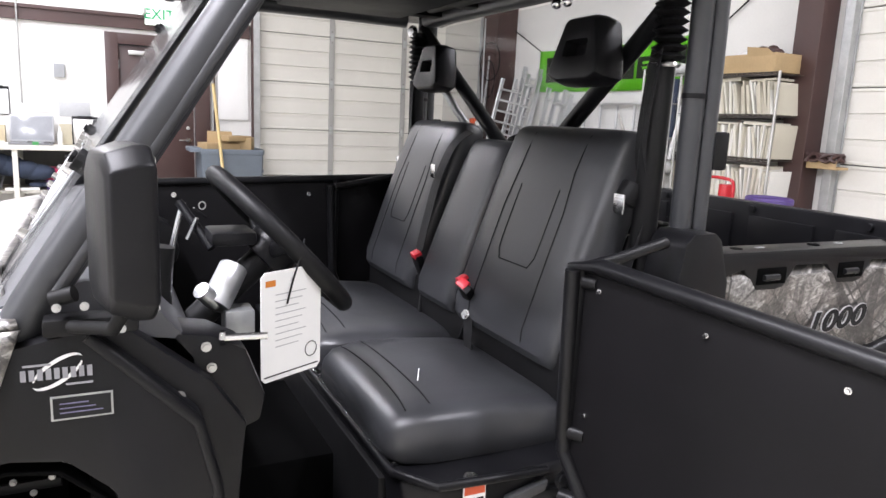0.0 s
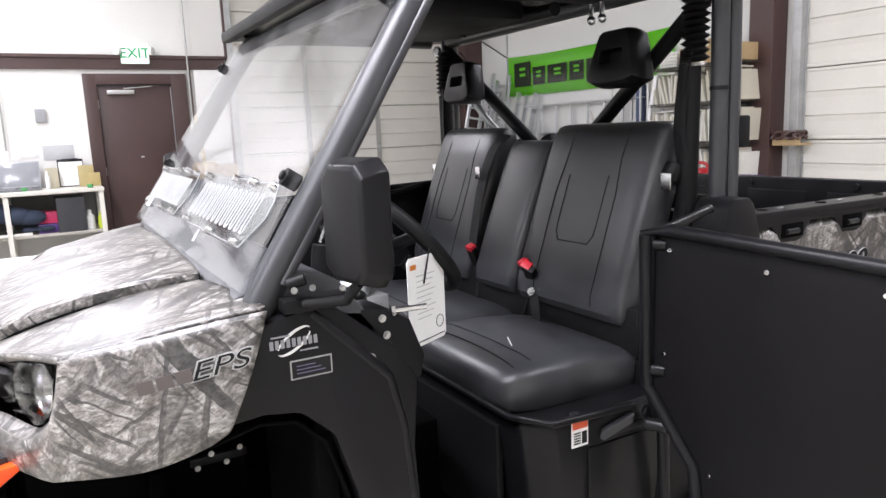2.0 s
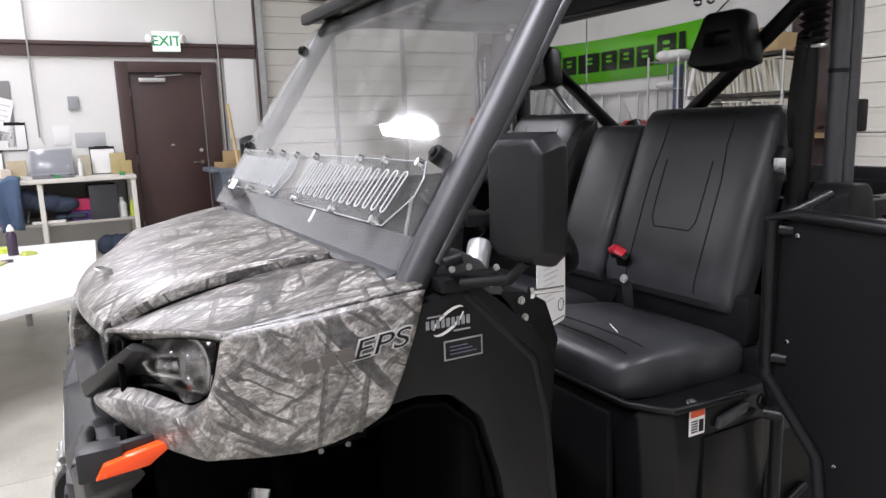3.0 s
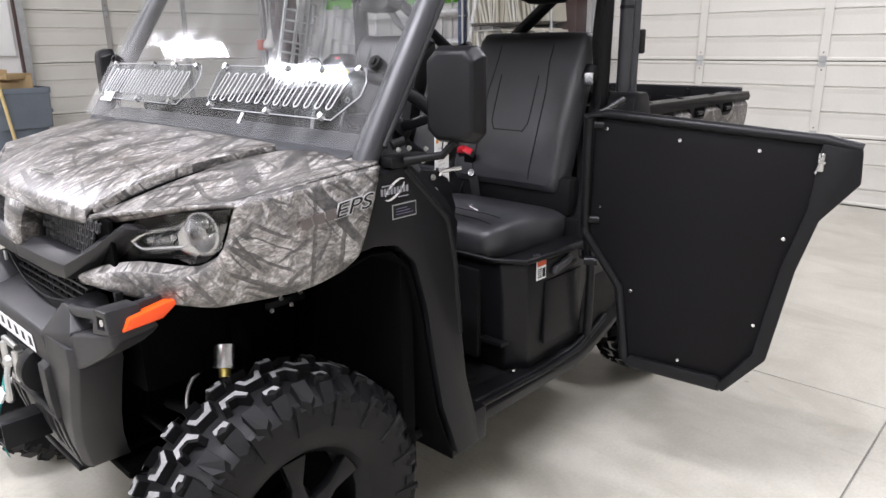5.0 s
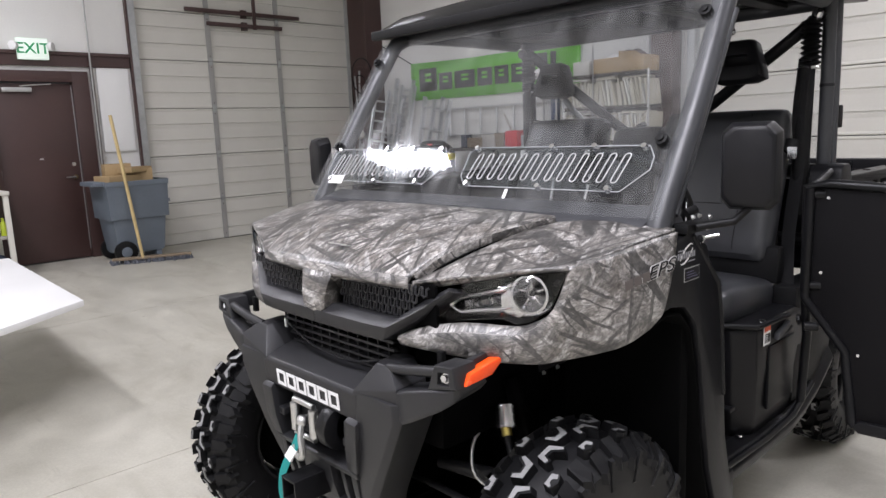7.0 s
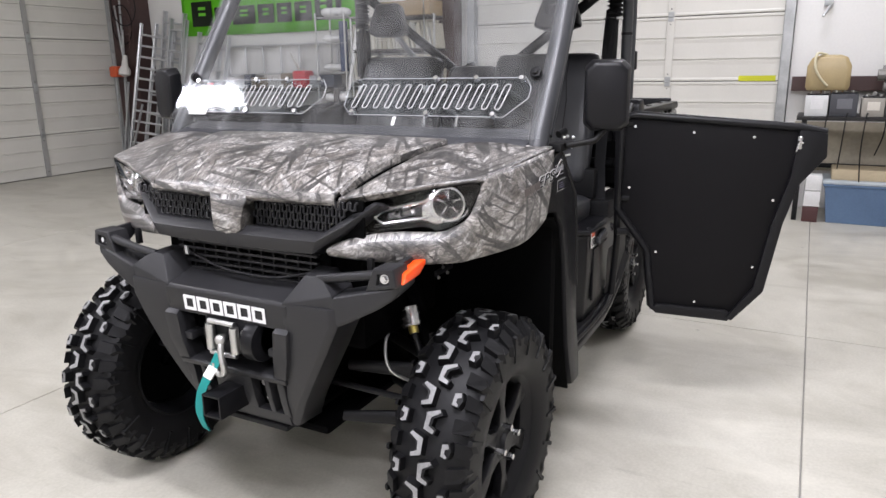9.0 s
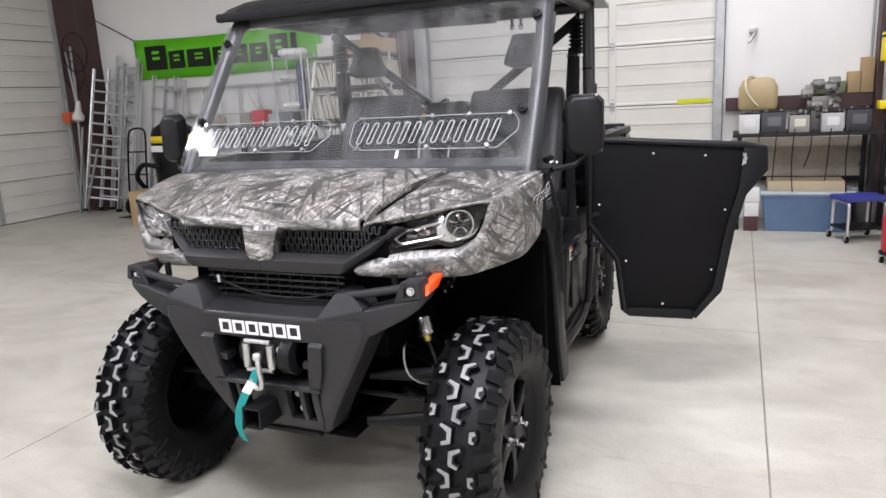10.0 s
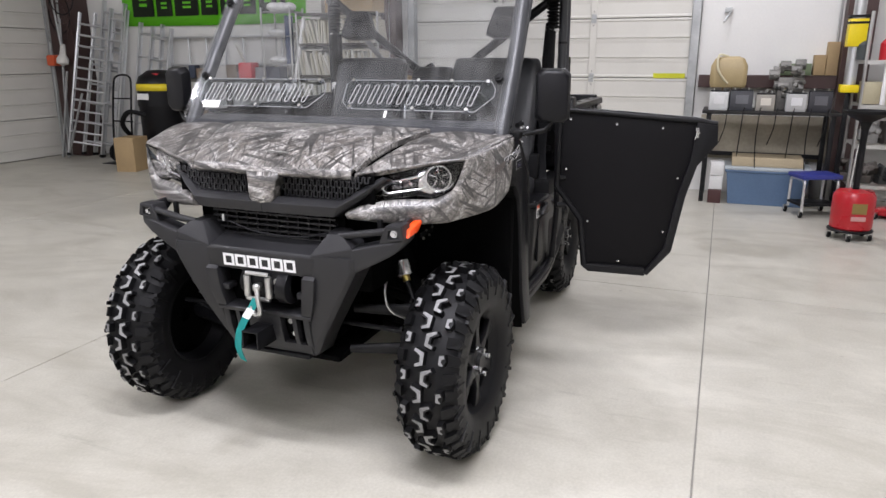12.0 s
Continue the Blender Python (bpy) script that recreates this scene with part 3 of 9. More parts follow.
# -- wheels --
def wheel(width):
    """Mud tyre with hooked lugs on a dark spoked rim; the outer face looks to -y."""
    w = new("wheel")
    w.parent = utv
    hw = width / 2
    base = TR - 0.020
    bm = fresh()
    prof = [(0.182, -hw * 0.78), (0.205, -hw * 0.95), (0.25, -hw * 1.0), (0.29, -hw * 0.99), (base - 0.022, -hw * 0.90), (base - 0.004, -hw * 0.66), (base, 0), (base - 0.004, hw * 0.66), (base - 0.022, hw * 0.90), (0.29, hw * 0.99), (0.25, hw * 1.0), (0.205, hw * 0.95), (0.182, hw * 0.78)]
    lathe(bm, prof, pose(0, 0, 0, 90), 52)
    ty = part("tyre", bm, RUBBER, w, "black mud tyre with deep tread")
    n = 18
    bm, bs = fresh(), fresh()

    def lug(a0, side, poly, rise, drop, worn):
        lo, hi = [], []
        cu = sum(p[0] for p in poly) / len(poly)
        ca = sum(p[1] for p in poly) / len(poly)
        for u, a in poly:
            d = drop * max(0.0, u - 0.62) ** 1.3
            r0, r1 = base - 0.012 - d, base + rise - d
            lo.append(bm.verts.new((r0 * math.cos(a0 + a), side * hw * u, r0 * math.sin(a0 + a))))
            u2, a2 = cu + (u - cu) * 0.84, ca + (a - ca) * 0.84
            hi.append(Vector((r1 * math.cos(a0 + a2), side * hw * u2, r1 * math.sin(a0 + a2))))
        top = [bm.verts.new(p) for p in hi]
        k = len(poly)
        for i in range(k):
            bm.faces.new((lo[i], lo[(i + 1) % k], top[(i + 1) % k], top[i]))
        bm.faces.new(top)
        if worn:
            r2 = base + rise + 0.0012
            pts = []
            for u, a in worn:
                r3 = r2 - drop * max(0.0, u - 0.62) ** 1.3
                pts.append(bs.verts.new((r3 * math.cos(a0 + a), side * hw * u, r3 * math.sin(a0 + a))))
            bs.faces.new(pts)

    hook = [(-0.06, -0.075), (0.30, -0.115), (0.40, -0.07), (0.16, -0.03), (0.14, 0.03), (0.30, 0.05), (0.26, 0.095), (-0.06, 0.07)]
    # pale crown outlines carry both the scuffing and the painted sheen
    scuff = [(-0.02, -0.058), (0.27, -0.092), (0.31, -0.072), (0.10, -0.030), (0.085, 0.030), (0.24, 0.052), (0.22, 0.078), (-0.02, 0.055)]
    scuff_c = [(0.49, -0.046), (0.63, -0.056), (0.66, -0.026), (0.57, -0.014), (0.57, 0.012), (0.64, 0.032), (0.61, 0.044), (0.49, 0.034)]
    for i in range(n):
        for side in (-1, 1):
            a0 = 2 * math.pi * (i + (0.5 if side > 0 else 0.0)) / n
            lug(a0, side, hook, 0.020, 0.06, scuff)
            lug(a0 + 0.17, side, [(0.44, -0.060), (0.66, -0.075), (0.72, -0.01), (0.66, 0.055), (0.44, 0.045)], 0.019, 0.06, scuff_c)
            lug(a0 + 0.165, side, [(0.70, -0.075), (1.00, -0.06), (1.06, 0.0), (1.00, 0.055), (0.72, 0.05)], 0.013, 0.13, None)
            lug(a0 - 0.005, side, [(0.60, -0.062), (0.94, -0.075), (1.04, -0.02), (0.94, 0.05), (0.60, 0.055)], 0.016, 0.11, None)
            # ribs that run down the sidewall
            a = a0 + 0.08
            q = [bm.verts.new((r * math.cos(a + d), side * hw * o, r * math.sin(a + d))) for r, o in ((0.235, 0.97), (0.312, 0.95)) for d in (-0.018, 0.03)]
            p = [bm.verts.new((r * math.cos(a + d), side * hw * o, r * math.sin(a + d))) for r, o in ((0.24, 1.03), (0.308, 1.04)) for d in (-0.012, 0.024)]
            bm.faces.new((p[0], p[1], p[3], p[2]))
            for f in ((0, 1), (1, 3), (3, 2), (2, 0)):
                bm.faces.new((q[f[0]], q[f[1]], p[f[1]], p[f[0]]))
    tagged(part("tread", bm, RUBBER, ty, "staggered hooked tread blocks", smooth=False), kind="stuff")
    tagged(part("tread_crown", bs, RUBBER_WORN_SHEEN, ty, "greyish scuffed tread block crowns with painted sheen", smooth=False), kind="stuff")
    bm = fresh()
    lathe(bm, [(0.188, -hw * 0.80), (0.178, -hw * 0.82), (0.170, -hw * 0.66), (0.160, -hw * 0.2), (0.16, hw * 0.5), (0.188, hw * 0.8)], pose(0, 0, 0, 90), 40)
    rim = part("rim", bm, STEEL_BLACK, w, "gloss black alloy rim")
    for i in range(6):
        bm = fresh()
        mm = pose(0, 0, 0, 0, 60 * i + 15, 0)
        prism(bm, [(0.045, -0.026), (0.10, -0.014), (0.166, -0.030), (0.166, 0.030), (0.10, 0.014), (0.045, 0.026)], "xz", -hw * 0.66, -hw * 0.42, mm)
        part("spoke", bm, STEEL_BLACK, rim, bevel=0.005)
    bm = fresh()
    lathe(bm, [(0.0, hw * 0.80), (0.028, hw * 0.80), (0.033, hw * 0.70), (0.060, hw * 0.64), (0.066, hw * 0.1)], pose(0, 0, 0, 90), 20)
    part("hub_cap", bm, STEEL_BLACK, rim)
    # near-black disc added so the wheel stays dark behind its spokes
    bm = fresh()
    lathe(bm, [(0.03, -hw * 0.05), (0.150, -hw * 0.05), (0.157, -hw * 0.15), (0.157, -hw * 0.30), (0.152, -hw * 0.30), (0.145, -hw * 0.12), (0.03, -hw * 0.12)], pose(0, 0, 0, 90), 28)
    part("wheel_shade_disc", bm, DEEP, w, "dark disc added inside the wheel to shade it")
    for i in range(4):
        a = math.radians(20 + 90 * i)
        bm = fresh()
        c = V(0.047 * math.cos(a), -hw * 0.66, 0.047 * math.sin(a))
        rod(bm, c, c + V(0, -0.026, 0), 0.011, 6, 0.009)
        part("wheel_nut", bm, CHROME, rim, "chrome wheel nut")
    return w


wl = wheel(0.215)
wl.matrix_basis = pose(AX, -0.600, TR, 0, 12, -1)
copy_thing(wl, pose(AX, 0.625, TR, 0, -40, 181))
copy_thing(wl, pose(RX, -0.515, TR, 0, 33, 0))
copy_thing(wl, pose(RX, 0.515, TR, 0, 70, 180))

# -- bonnet --
def half_width(x):
    """Half the bonnet's width: it narrows towards the nose."""
    return 0.420 - max(0.0, 0.034 - x) * 0.29


bm = fresh()
hood = []
for u in (-1, -0.66, -0.25, 0.25, 0.66, 1):
    k = u * u
    rail = [(0.056 - 0.006 * k, 1.131 - 0.004 * k), (-0.02, 1.126 - 0.004 * k), (-0.15, 1.107 - 0.006 * k), (-0.27 + 0.01 * k, 1.077 - 0.010 * k), (-0.340 + 0.016 * k, 1.046 - 0.014 * k), (-0.364 + 0.028 * k, 1.030 - 0.010 * k), (-0.374 + 0.034 * k, 1.010 - 0.005 * k), (-0.366 + 0.034 * k, 0.999 - 0.003 * k)]
    hood.append([V(x, u * half_width(x), z) for x, z in rail])
patch(bm, hood, 4, 5)
bonnet = part("bonnet", bm, CAMO, utv, "camouflage print moulded bonnet with a raised centre", thick=0.012)


def seam_line(off, lift):
    return [(x, half_width(x) + off, z + lift) for x, z in ((0.048, 1.127), (-0.02, 1.121), (-0.15, 1.100), (-0.26, 1.066), (-0.322, 1.030))]


for s in (-1, 1):
    # raised bonnet edge and the dark seam beside the wing
    bm = fresh()
    edge = smooth_path([V(x, s * y, z) for x, y, z in seam_line(0, 0)], 5)
    rings(bm, [edge, [p + V(-0.001, s * 0.006, -0.004) for p in edge], [p + V(-0.002, s * 0.010, -0.034) for p in edge]], False, False)
    part("bonnet_step", bm, CAMO, bonnet, thick=0.003)
    bar("seam", smooth_path([V(x, s * y, z) for x, y, z in seam_line(0.011, -0.026)], 4), 0.0045, DEEP, bonnet, n=6)
# flared nose strip with square shoulders and deep sides
bm = fresh()
prof = [(0.066, 1.012, -0.373), (0.056, 0.985, -0.382), (0.049, 0.950, -0.389), (0.046, 0.925, -0.390), (0.034, 0.908, -0.384), (0.018, 0.901, -0.376)]
loops = [[V(x + 0.055, hy * 0.98, z), V(x + 0.004, hy, z), V(x - 0.002, hy * 0.86, z), V(x - 0.004, hy * 0.3, z), V(x - 0.004, -hy * 0.3, z), V(x - 0.002, -hy * 0.86, z), V(x + 0.004, -hy, z), V(x + 0.055, -hy * 0.98, z)] for hy, z, x in prof]
rings(bm, loops, False, False)
part("nose_strip", bm, CAMO, utv, "camouflage nose strip between the two grilles", thick=0.006)
# oval maker's badge, drawn as a plain raised oval with two bars
bm = fresh()
mb = pose(-0.310, -0.022, 1.069, 0, 196, 0)
tube(bm, [mb @ V(0.022 * math.cos(a), 0.036 * math.sin(a), 0) for a in (2 * math.pi * i / 24 for i in range(25))], 0.0022, 6, False)
for yy in (-0.014, 0.002, 0.016):
    box(bm, -0.009, 0.010, yy - 0.0035, yy + 0.0035, -0.002, 0.002, mb @ pose(0, 0, 0, 0, 0, 20))
part("badge", bm, ZINC, utv, "small oval bright badge")


def lamp_point(s, y, z, d=0.0):
    """A point on the raked face of the headlamp; d lifts it off that face."""
    return V(-0.199 - 0.35 * (0.645 - y) - 0.944 * d, s * (y + 0.33 * d), z)


LAMP_RIM = [(0.422, 1.014), (0.522, 1.036), (0.645, 1.055), (0.612, 0.975), (0.578, 0.948), (0.540, 0.936), (0.512, 0.946), (0.43, 0.936), (0.322, 0.913), (0.292, 0.893), (0.369, 0.959)]
LC = (0.565, 1.000)


def headlamp(s):
    """Black housing, bright keyhole surround with a round projector, and a clear cover."""
    hl = new("headlamp")
    hl.parent = utv
    hl["label"] = "clear headlamp with a round projector and bright keyhole surround"
    bm = fresh()
    rings(bm, [[lamp_point(s, y, z, d) for y, z in LAMP_RIM] for d in (0.002, -0.014, -0.055)], False)
    bm.faces.new([bm.verts.new(lamp_point(s, y, z, -0.045)) for y, z in LAMP_RIM])
    part("lamp_housing", bm, LAMP_BLACK, hl, "black lamp housing", smooth=False)
    turn = Vector((-1, s * 0.35, 0.06)).to_track_quat("Z", "Y").to_matrix().to_4x4()
    lm = Matrix.Translation(lamp_point(s, LC[0], LC[1], -0.012)) @ turn
    bm = fresh()
    lathe(bm, [(0.0345, -0.012), (0.0345, 0.004), (0.037, 0.008), (0.0415, 0.007), (0.0435, 0.0), (0.0435, -0.02)], lm, 40)
    part("projector_ring", bm, LAMP_SILVER, hl, "chrome ring")
    bm = fresh()
    lathe(bm, [(0.0345, -0.004), (0.031, -0.016), (0.022, -0.026), (0.010, -0.031), (0.0, -0.032)], lm, 36)
    part("projector", bm, LAMP_SILVER, hl, "bright projector bowl")
    for k in range(5):
        a = 2 * math.pi * (k + 0.3) / 5
        bm = fresh()
        box(bm, 0.012, 0.030, -0.0015, 0.0015, -0.022, -0.010, lm @ pose(0, 0, 0, 0, 0, math.degrees(a)))
        part("bowl_rib", bm, LAMP_SILVER, hl)
    bm = fresh()
    rod(bm, lm @ V(0, 0, -0.03), lm @ V(0, 0, -0.010), 0.007, 12)
    part("bulb", bm, PLASTIC_DULL, hl, "dark bulb cap", 0.002)
    bm = fresh()
    lathe(bm, [(0.0345, 0.002), (0.028, 0.010), (0.016, 0.0155), (0.0, 0.017)], lm, 32)
    part("projector_lens", bm, LENS, hl, "clear lens")

    def at(y, z, d=-0.010):
        return lamp_point(s, y, z, d)
    # bright band that runs to a point beside the projector
    arm = [(0.528, 1.020), (0.512, 1.006), (0.428, 0.986), (0.410, 0.978), (0.391, 0.966), (0.401, 0.955), (0.414, 0.949), (0.512, 0.965), (0.528, 0.972)]
    bm = fresh()
    tube(bm, [at(y, z) for y, z in arm], 0.0048, 8)
    part("light_strip", bm, LAMP_SILVER, hl, "bright band outlining the lamp")
    bm = fresh()
    web = [(0.504, 0.992), (0.523, 1.012), (0.534, 0.972), (0.556, 0.957), (0.541, 0.947), (0.505, 0.960)]
    rings(bm, [[at(y, z, d) for y, z in web] for d in (-0.022, -0.007)])
    part("keyhole_web", bm, LAMP_SILVER, hl, "bright web beside the projector", 0.002)
    bm = fresh()
    tube(bm, [at(0.556, 0.955), at(0.585, 0.960), at(0.604, 0.972), at(0.612, 0.986)], 0.0045, 8)
    part("light_strip", bm, LAMP_SILVER, hl, "bright band under the projector")
    # faceted reflector cells behind the band
    rnd = random.Random(17)
    for k in range(5):
        c = at(0.428 + 0.0185 * k, 0.968 + 0.0042 * k, -0.026)
        bm = fresh()
        box(bm, -0.010, 0.010, -0.0075, 0.0075, -0.0145, 0.0145, Matrix.Translation(c) @ turn.copy() @ pose(0, 0, 0, rnd.uniform(-35, 35), rnd.uniform(-35, 35), 8))
        part("reflector_cell", bm, LAMP_SILVER if k % 2 else LAMP_DIM, hl, "faceted reflector", 0.003)
    bm = fresh()
    bm.faces.new([bm.verts.new(lamp_point(s, y, z, 0.004)) for y, z in LAMP_RIM])
    lc = part("lamp_cover", bm, LENS, hl, "clear cover", thick=0.002)
    lc.visible_shadow = False


def surround(s):
    """One half of the V-shaped grille surround: a ridged bar under the grille and an arm up to the lamp."""
    bm = fresh()
    sec = [((-0.362, 0.0, 0.931), (-0.390, 0.0, 0.914), (-0.386, 0.0, 0.880), (-0.33, 0.0, 0.868), (-0.322, 0.0, 0.925)),
           ((-0.360, 0.20, 0.931), (-0.388, 0.20, 0.914), (-0.384, 0.20, 0.880), (-0.33, 0.20, 0.868), (-0.322, 0.20, 0.925)),
           ((-0.354, 0.289, 0.932), (-0.382, 0.280, 0.914), (-0.378, 0.266, 0.881), (-0.32, 0.262, 0.868), (-0.315, 0.285, 0.928)),
           ((-0.327, 0.345, 0.972), (-0.350, 0.345, 0.952), (-0.340, 0.338, 0.932), (-0.285, 0.345, 0.925), (-0.29, 0.350, 0.965)),
           ((-0.297, 0.402, 1.007), (-0.309, 0.415, 1.004), (-0.300, 0.424, 0.999), (-0.26, 0.425, 0.99), (-0.265, 0.405, 1.0))]
    rings(bm, [[V(x, s * y, z) for x, y, z in row] for row in sec])
    part("grille_surround", bm, BUMPER, utv, "black V-shaped grille surround", 0.003)
    # backing is near-black for the shade behind the mesh
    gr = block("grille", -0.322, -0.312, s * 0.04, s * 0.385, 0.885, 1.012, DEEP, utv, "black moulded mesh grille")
    for r in range(5):
        z = 0.912 + r * 0.0190
        ymax = 0.285 + max(0.0, z - 0.925) * 1.35
        bm = fresh()
        pts, yy = [], 0.050 + 0.011 * (r % 2)
        while yy < ymax:
            pts += [V(-0.334, s * yy, z + 0.017), V(-0.336, s * yy, z + 0.003), V(-0.336, s * (yy + 0.0065), z), V(-0.336, s * (yy + 0.013), z + 0.003), V(-0.334, s * (yy + 0.013), z + 0.017), V(-0.333, s * (yy + 0.0155), z + 0.0195), V(-0.333, s * (yy + 0.0195), z + 0.0195)]
            yy += 0.022
        tube(bm, pts, 0.0027, 5)
        part("grille_strand", bm, BUMPER, gr)


for s in (-1, 1):
    # wing top between the seam and the shoulder
    bm = fresh()
    A = [V(x, s * (half_width(x) + 0.010), z) for x, z in ((0.046, 1.112), (-0.05, 1.099), (-0.17, 1.070), (-0.262, 1.040), (-0.334, 1.015))]
    B = [V(0.060, s * 0.54, 1.121), V(-0.01, s * 0.535, 1.111), V(-0.10, s * 0.520, 1.088), V(-0.19, s * 0.490, 1.061), V(-0.278, s * 0.450, 1.036)]
    C = [V(0.092, s * 0.716, 1.112), V(0.030, s * 0.708, 1.104), V(-0.040, s * 0.692, 1.093), V(-0.115, s * 0.669, 1.079), V(-0.196, s * 0.642, 1.066)]
    patch(bm, [A, B, C], 4, 4)
    wing = part("wing", bm, CAMO, utv, "camouflage print front wing", thick=0.008)
    bm = fresh()
    rings(bm, [smooth_path(A, 4), [p + V(0, -s * 0.012, -0.028) for p in smooth_path(A, 4)]], False, False)
    part("wing_edge", bm, CAMO, wing, thick=0.004)
    # brow over the headlamp
    bm = fresh()
    upper = [A[-1], V(-0.312, s * 0.37, 1.024), B[-1], V(-0.240, s * 0.545, 1.053), C[-1]]
    lower = [V(-0.326, s * 0.318, 0.999), V(-0.303, s * 0.365, 1.003), V(-0.277, s * 0.436, 1.018), V(-0.240, s * 0.535, 1.040), V(-0.198, s * 0.648, 1.057)]
    rings(bm, [smooth_path(upper, 4), smooth_path(lower, 4)], False, False)
    part("wing_brow", bm, CAMO, wing, "camouflage brow over the headlamp", thick=0.006)
    bm = fresh()
    E1 = [V(0.094, s * 0.722, 1.104), V(0.030, s * 0.712, 1.099), V(-0.065, s * 0.687, 1.085), V(-0.196, s * 0.646, 1.064)]
    E2 = [V(0.064, s * 0.728, 1.02), V(0.005, s * 0.722, 1.005), V(-0.085, s * 0.702, 0.988), V(-0.210, s * 0.638, 0.968)]
    E3 = [V(0.024, s * 0.726, 0.930), V(-0.018, s * 0.719, 0.910), V(-0.105, s * 0.698, 0.890), V(-0.225, s * 0.606, 0.868)]
    E4 = [V(0.022, s * 0.692, 0.918), V(-0.022, s * 0.692, 0.898), V(-0.105, s * 0.675, 0.878), V(-0.215, s * 0.585, 0.858)]
    patch(bm, [E1, E2, E3, E4], 4, 4)
    F1 = [E1[-1], lamp_point(s, 0.616, 0.976, 0.002), lamp_point(s, 0.578, 0.946, 0.004), lamp_point(s, 0.540, 0.934, 0.006), lamp_point(s, 0.430, 0.934, 0.016), lamp_point(s, 0.345, 0.918, 0.022), lamp_point(s, 0.305, 0.905, 0.024)]
    F2 = [E2[-1], V(-0.228, s * 0.614, 0.935), V(-0.248, s * 0.578, 0.918), V(-0.268, s * 0.54, 0.908), V(-0.315, s * 0.435, 0.908), V(-0.348, s * 0.350, 0.900), V(-0.363, s * 0.300, 0.893)]
    F3 = [E3[-1], V(-0.240, s * 0.582, 0.864), V(-0.256, s * 0.552, 0.862), V(-0.274, s * 0.52, 0.862), V(-0.318, s * 0.425, 0.868), V(-0.346, s * 0.350, 0.873), V(-0.360, s * 0.305, 0.876)]
    F4 = [E4[-1], V(-0.228, s * 0.566, 0.856), V(-0.240, s * 0.540, 0.854), V(-0.255, s * 0.51, 0.853), V(-0.300, s * 0.41, 0.858), V(-0.325, s * 0.340, 0.865), V(-0.338, s * 0.300, 0.870)]
    patch(bm, [F1, F2, F3, F4], 3, 4)
    part("wing_side", bm, CAMO, wing, "camouflage wing side and lower lip", weld=True, thick=0.008)
    # the lip's blunt inner end
    bm = fresh()
    rings(bm, [[F1[-1], F2[-1], F3[-1], F4[-1]], [p + V(0.035, -s * 0.004, 0) for p in (F1[-1], F2[-1], F3[-1], F4[-1])]], False, False)
    part("lip_end", bm, CAMO, wing, thick=0.003)
    headlamp(s)
    surround(s)

# near-black backing holds the shade behind the slats
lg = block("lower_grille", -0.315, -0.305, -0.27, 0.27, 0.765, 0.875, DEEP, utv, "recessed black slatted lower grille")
for r in range(5):
    block("slat", -0.333, -0.315, -0.245, 0.245, 0.780 + r * 0.019, 0.787 + r * 0.019, BUMPER, lg, "", 0.002)
for k in range(12):
    block("upright", -0.330, -0.316, -0.225 + k * 0.041, -0.219 + k * 0.041, 0.775, 0.868, PLASTIC_DULL, lg, "", 0.001)
bar("grille_wire", smooth_path([V(-0.352, 0.20, 0.842), V(-0.366, 0.05, 0.806), V(-0.366, -0.12, 0.800), V(-0.352, -0.235, 0.822)], 6), 0.0035, PLASTIC, lg, "thin black wire across the lower grille", 6)
block("grille_tab", -0.372, -0.366, 0.168, 0.178, 0.832, 0.856, ALU, lg, "small bright tab", 0.001)

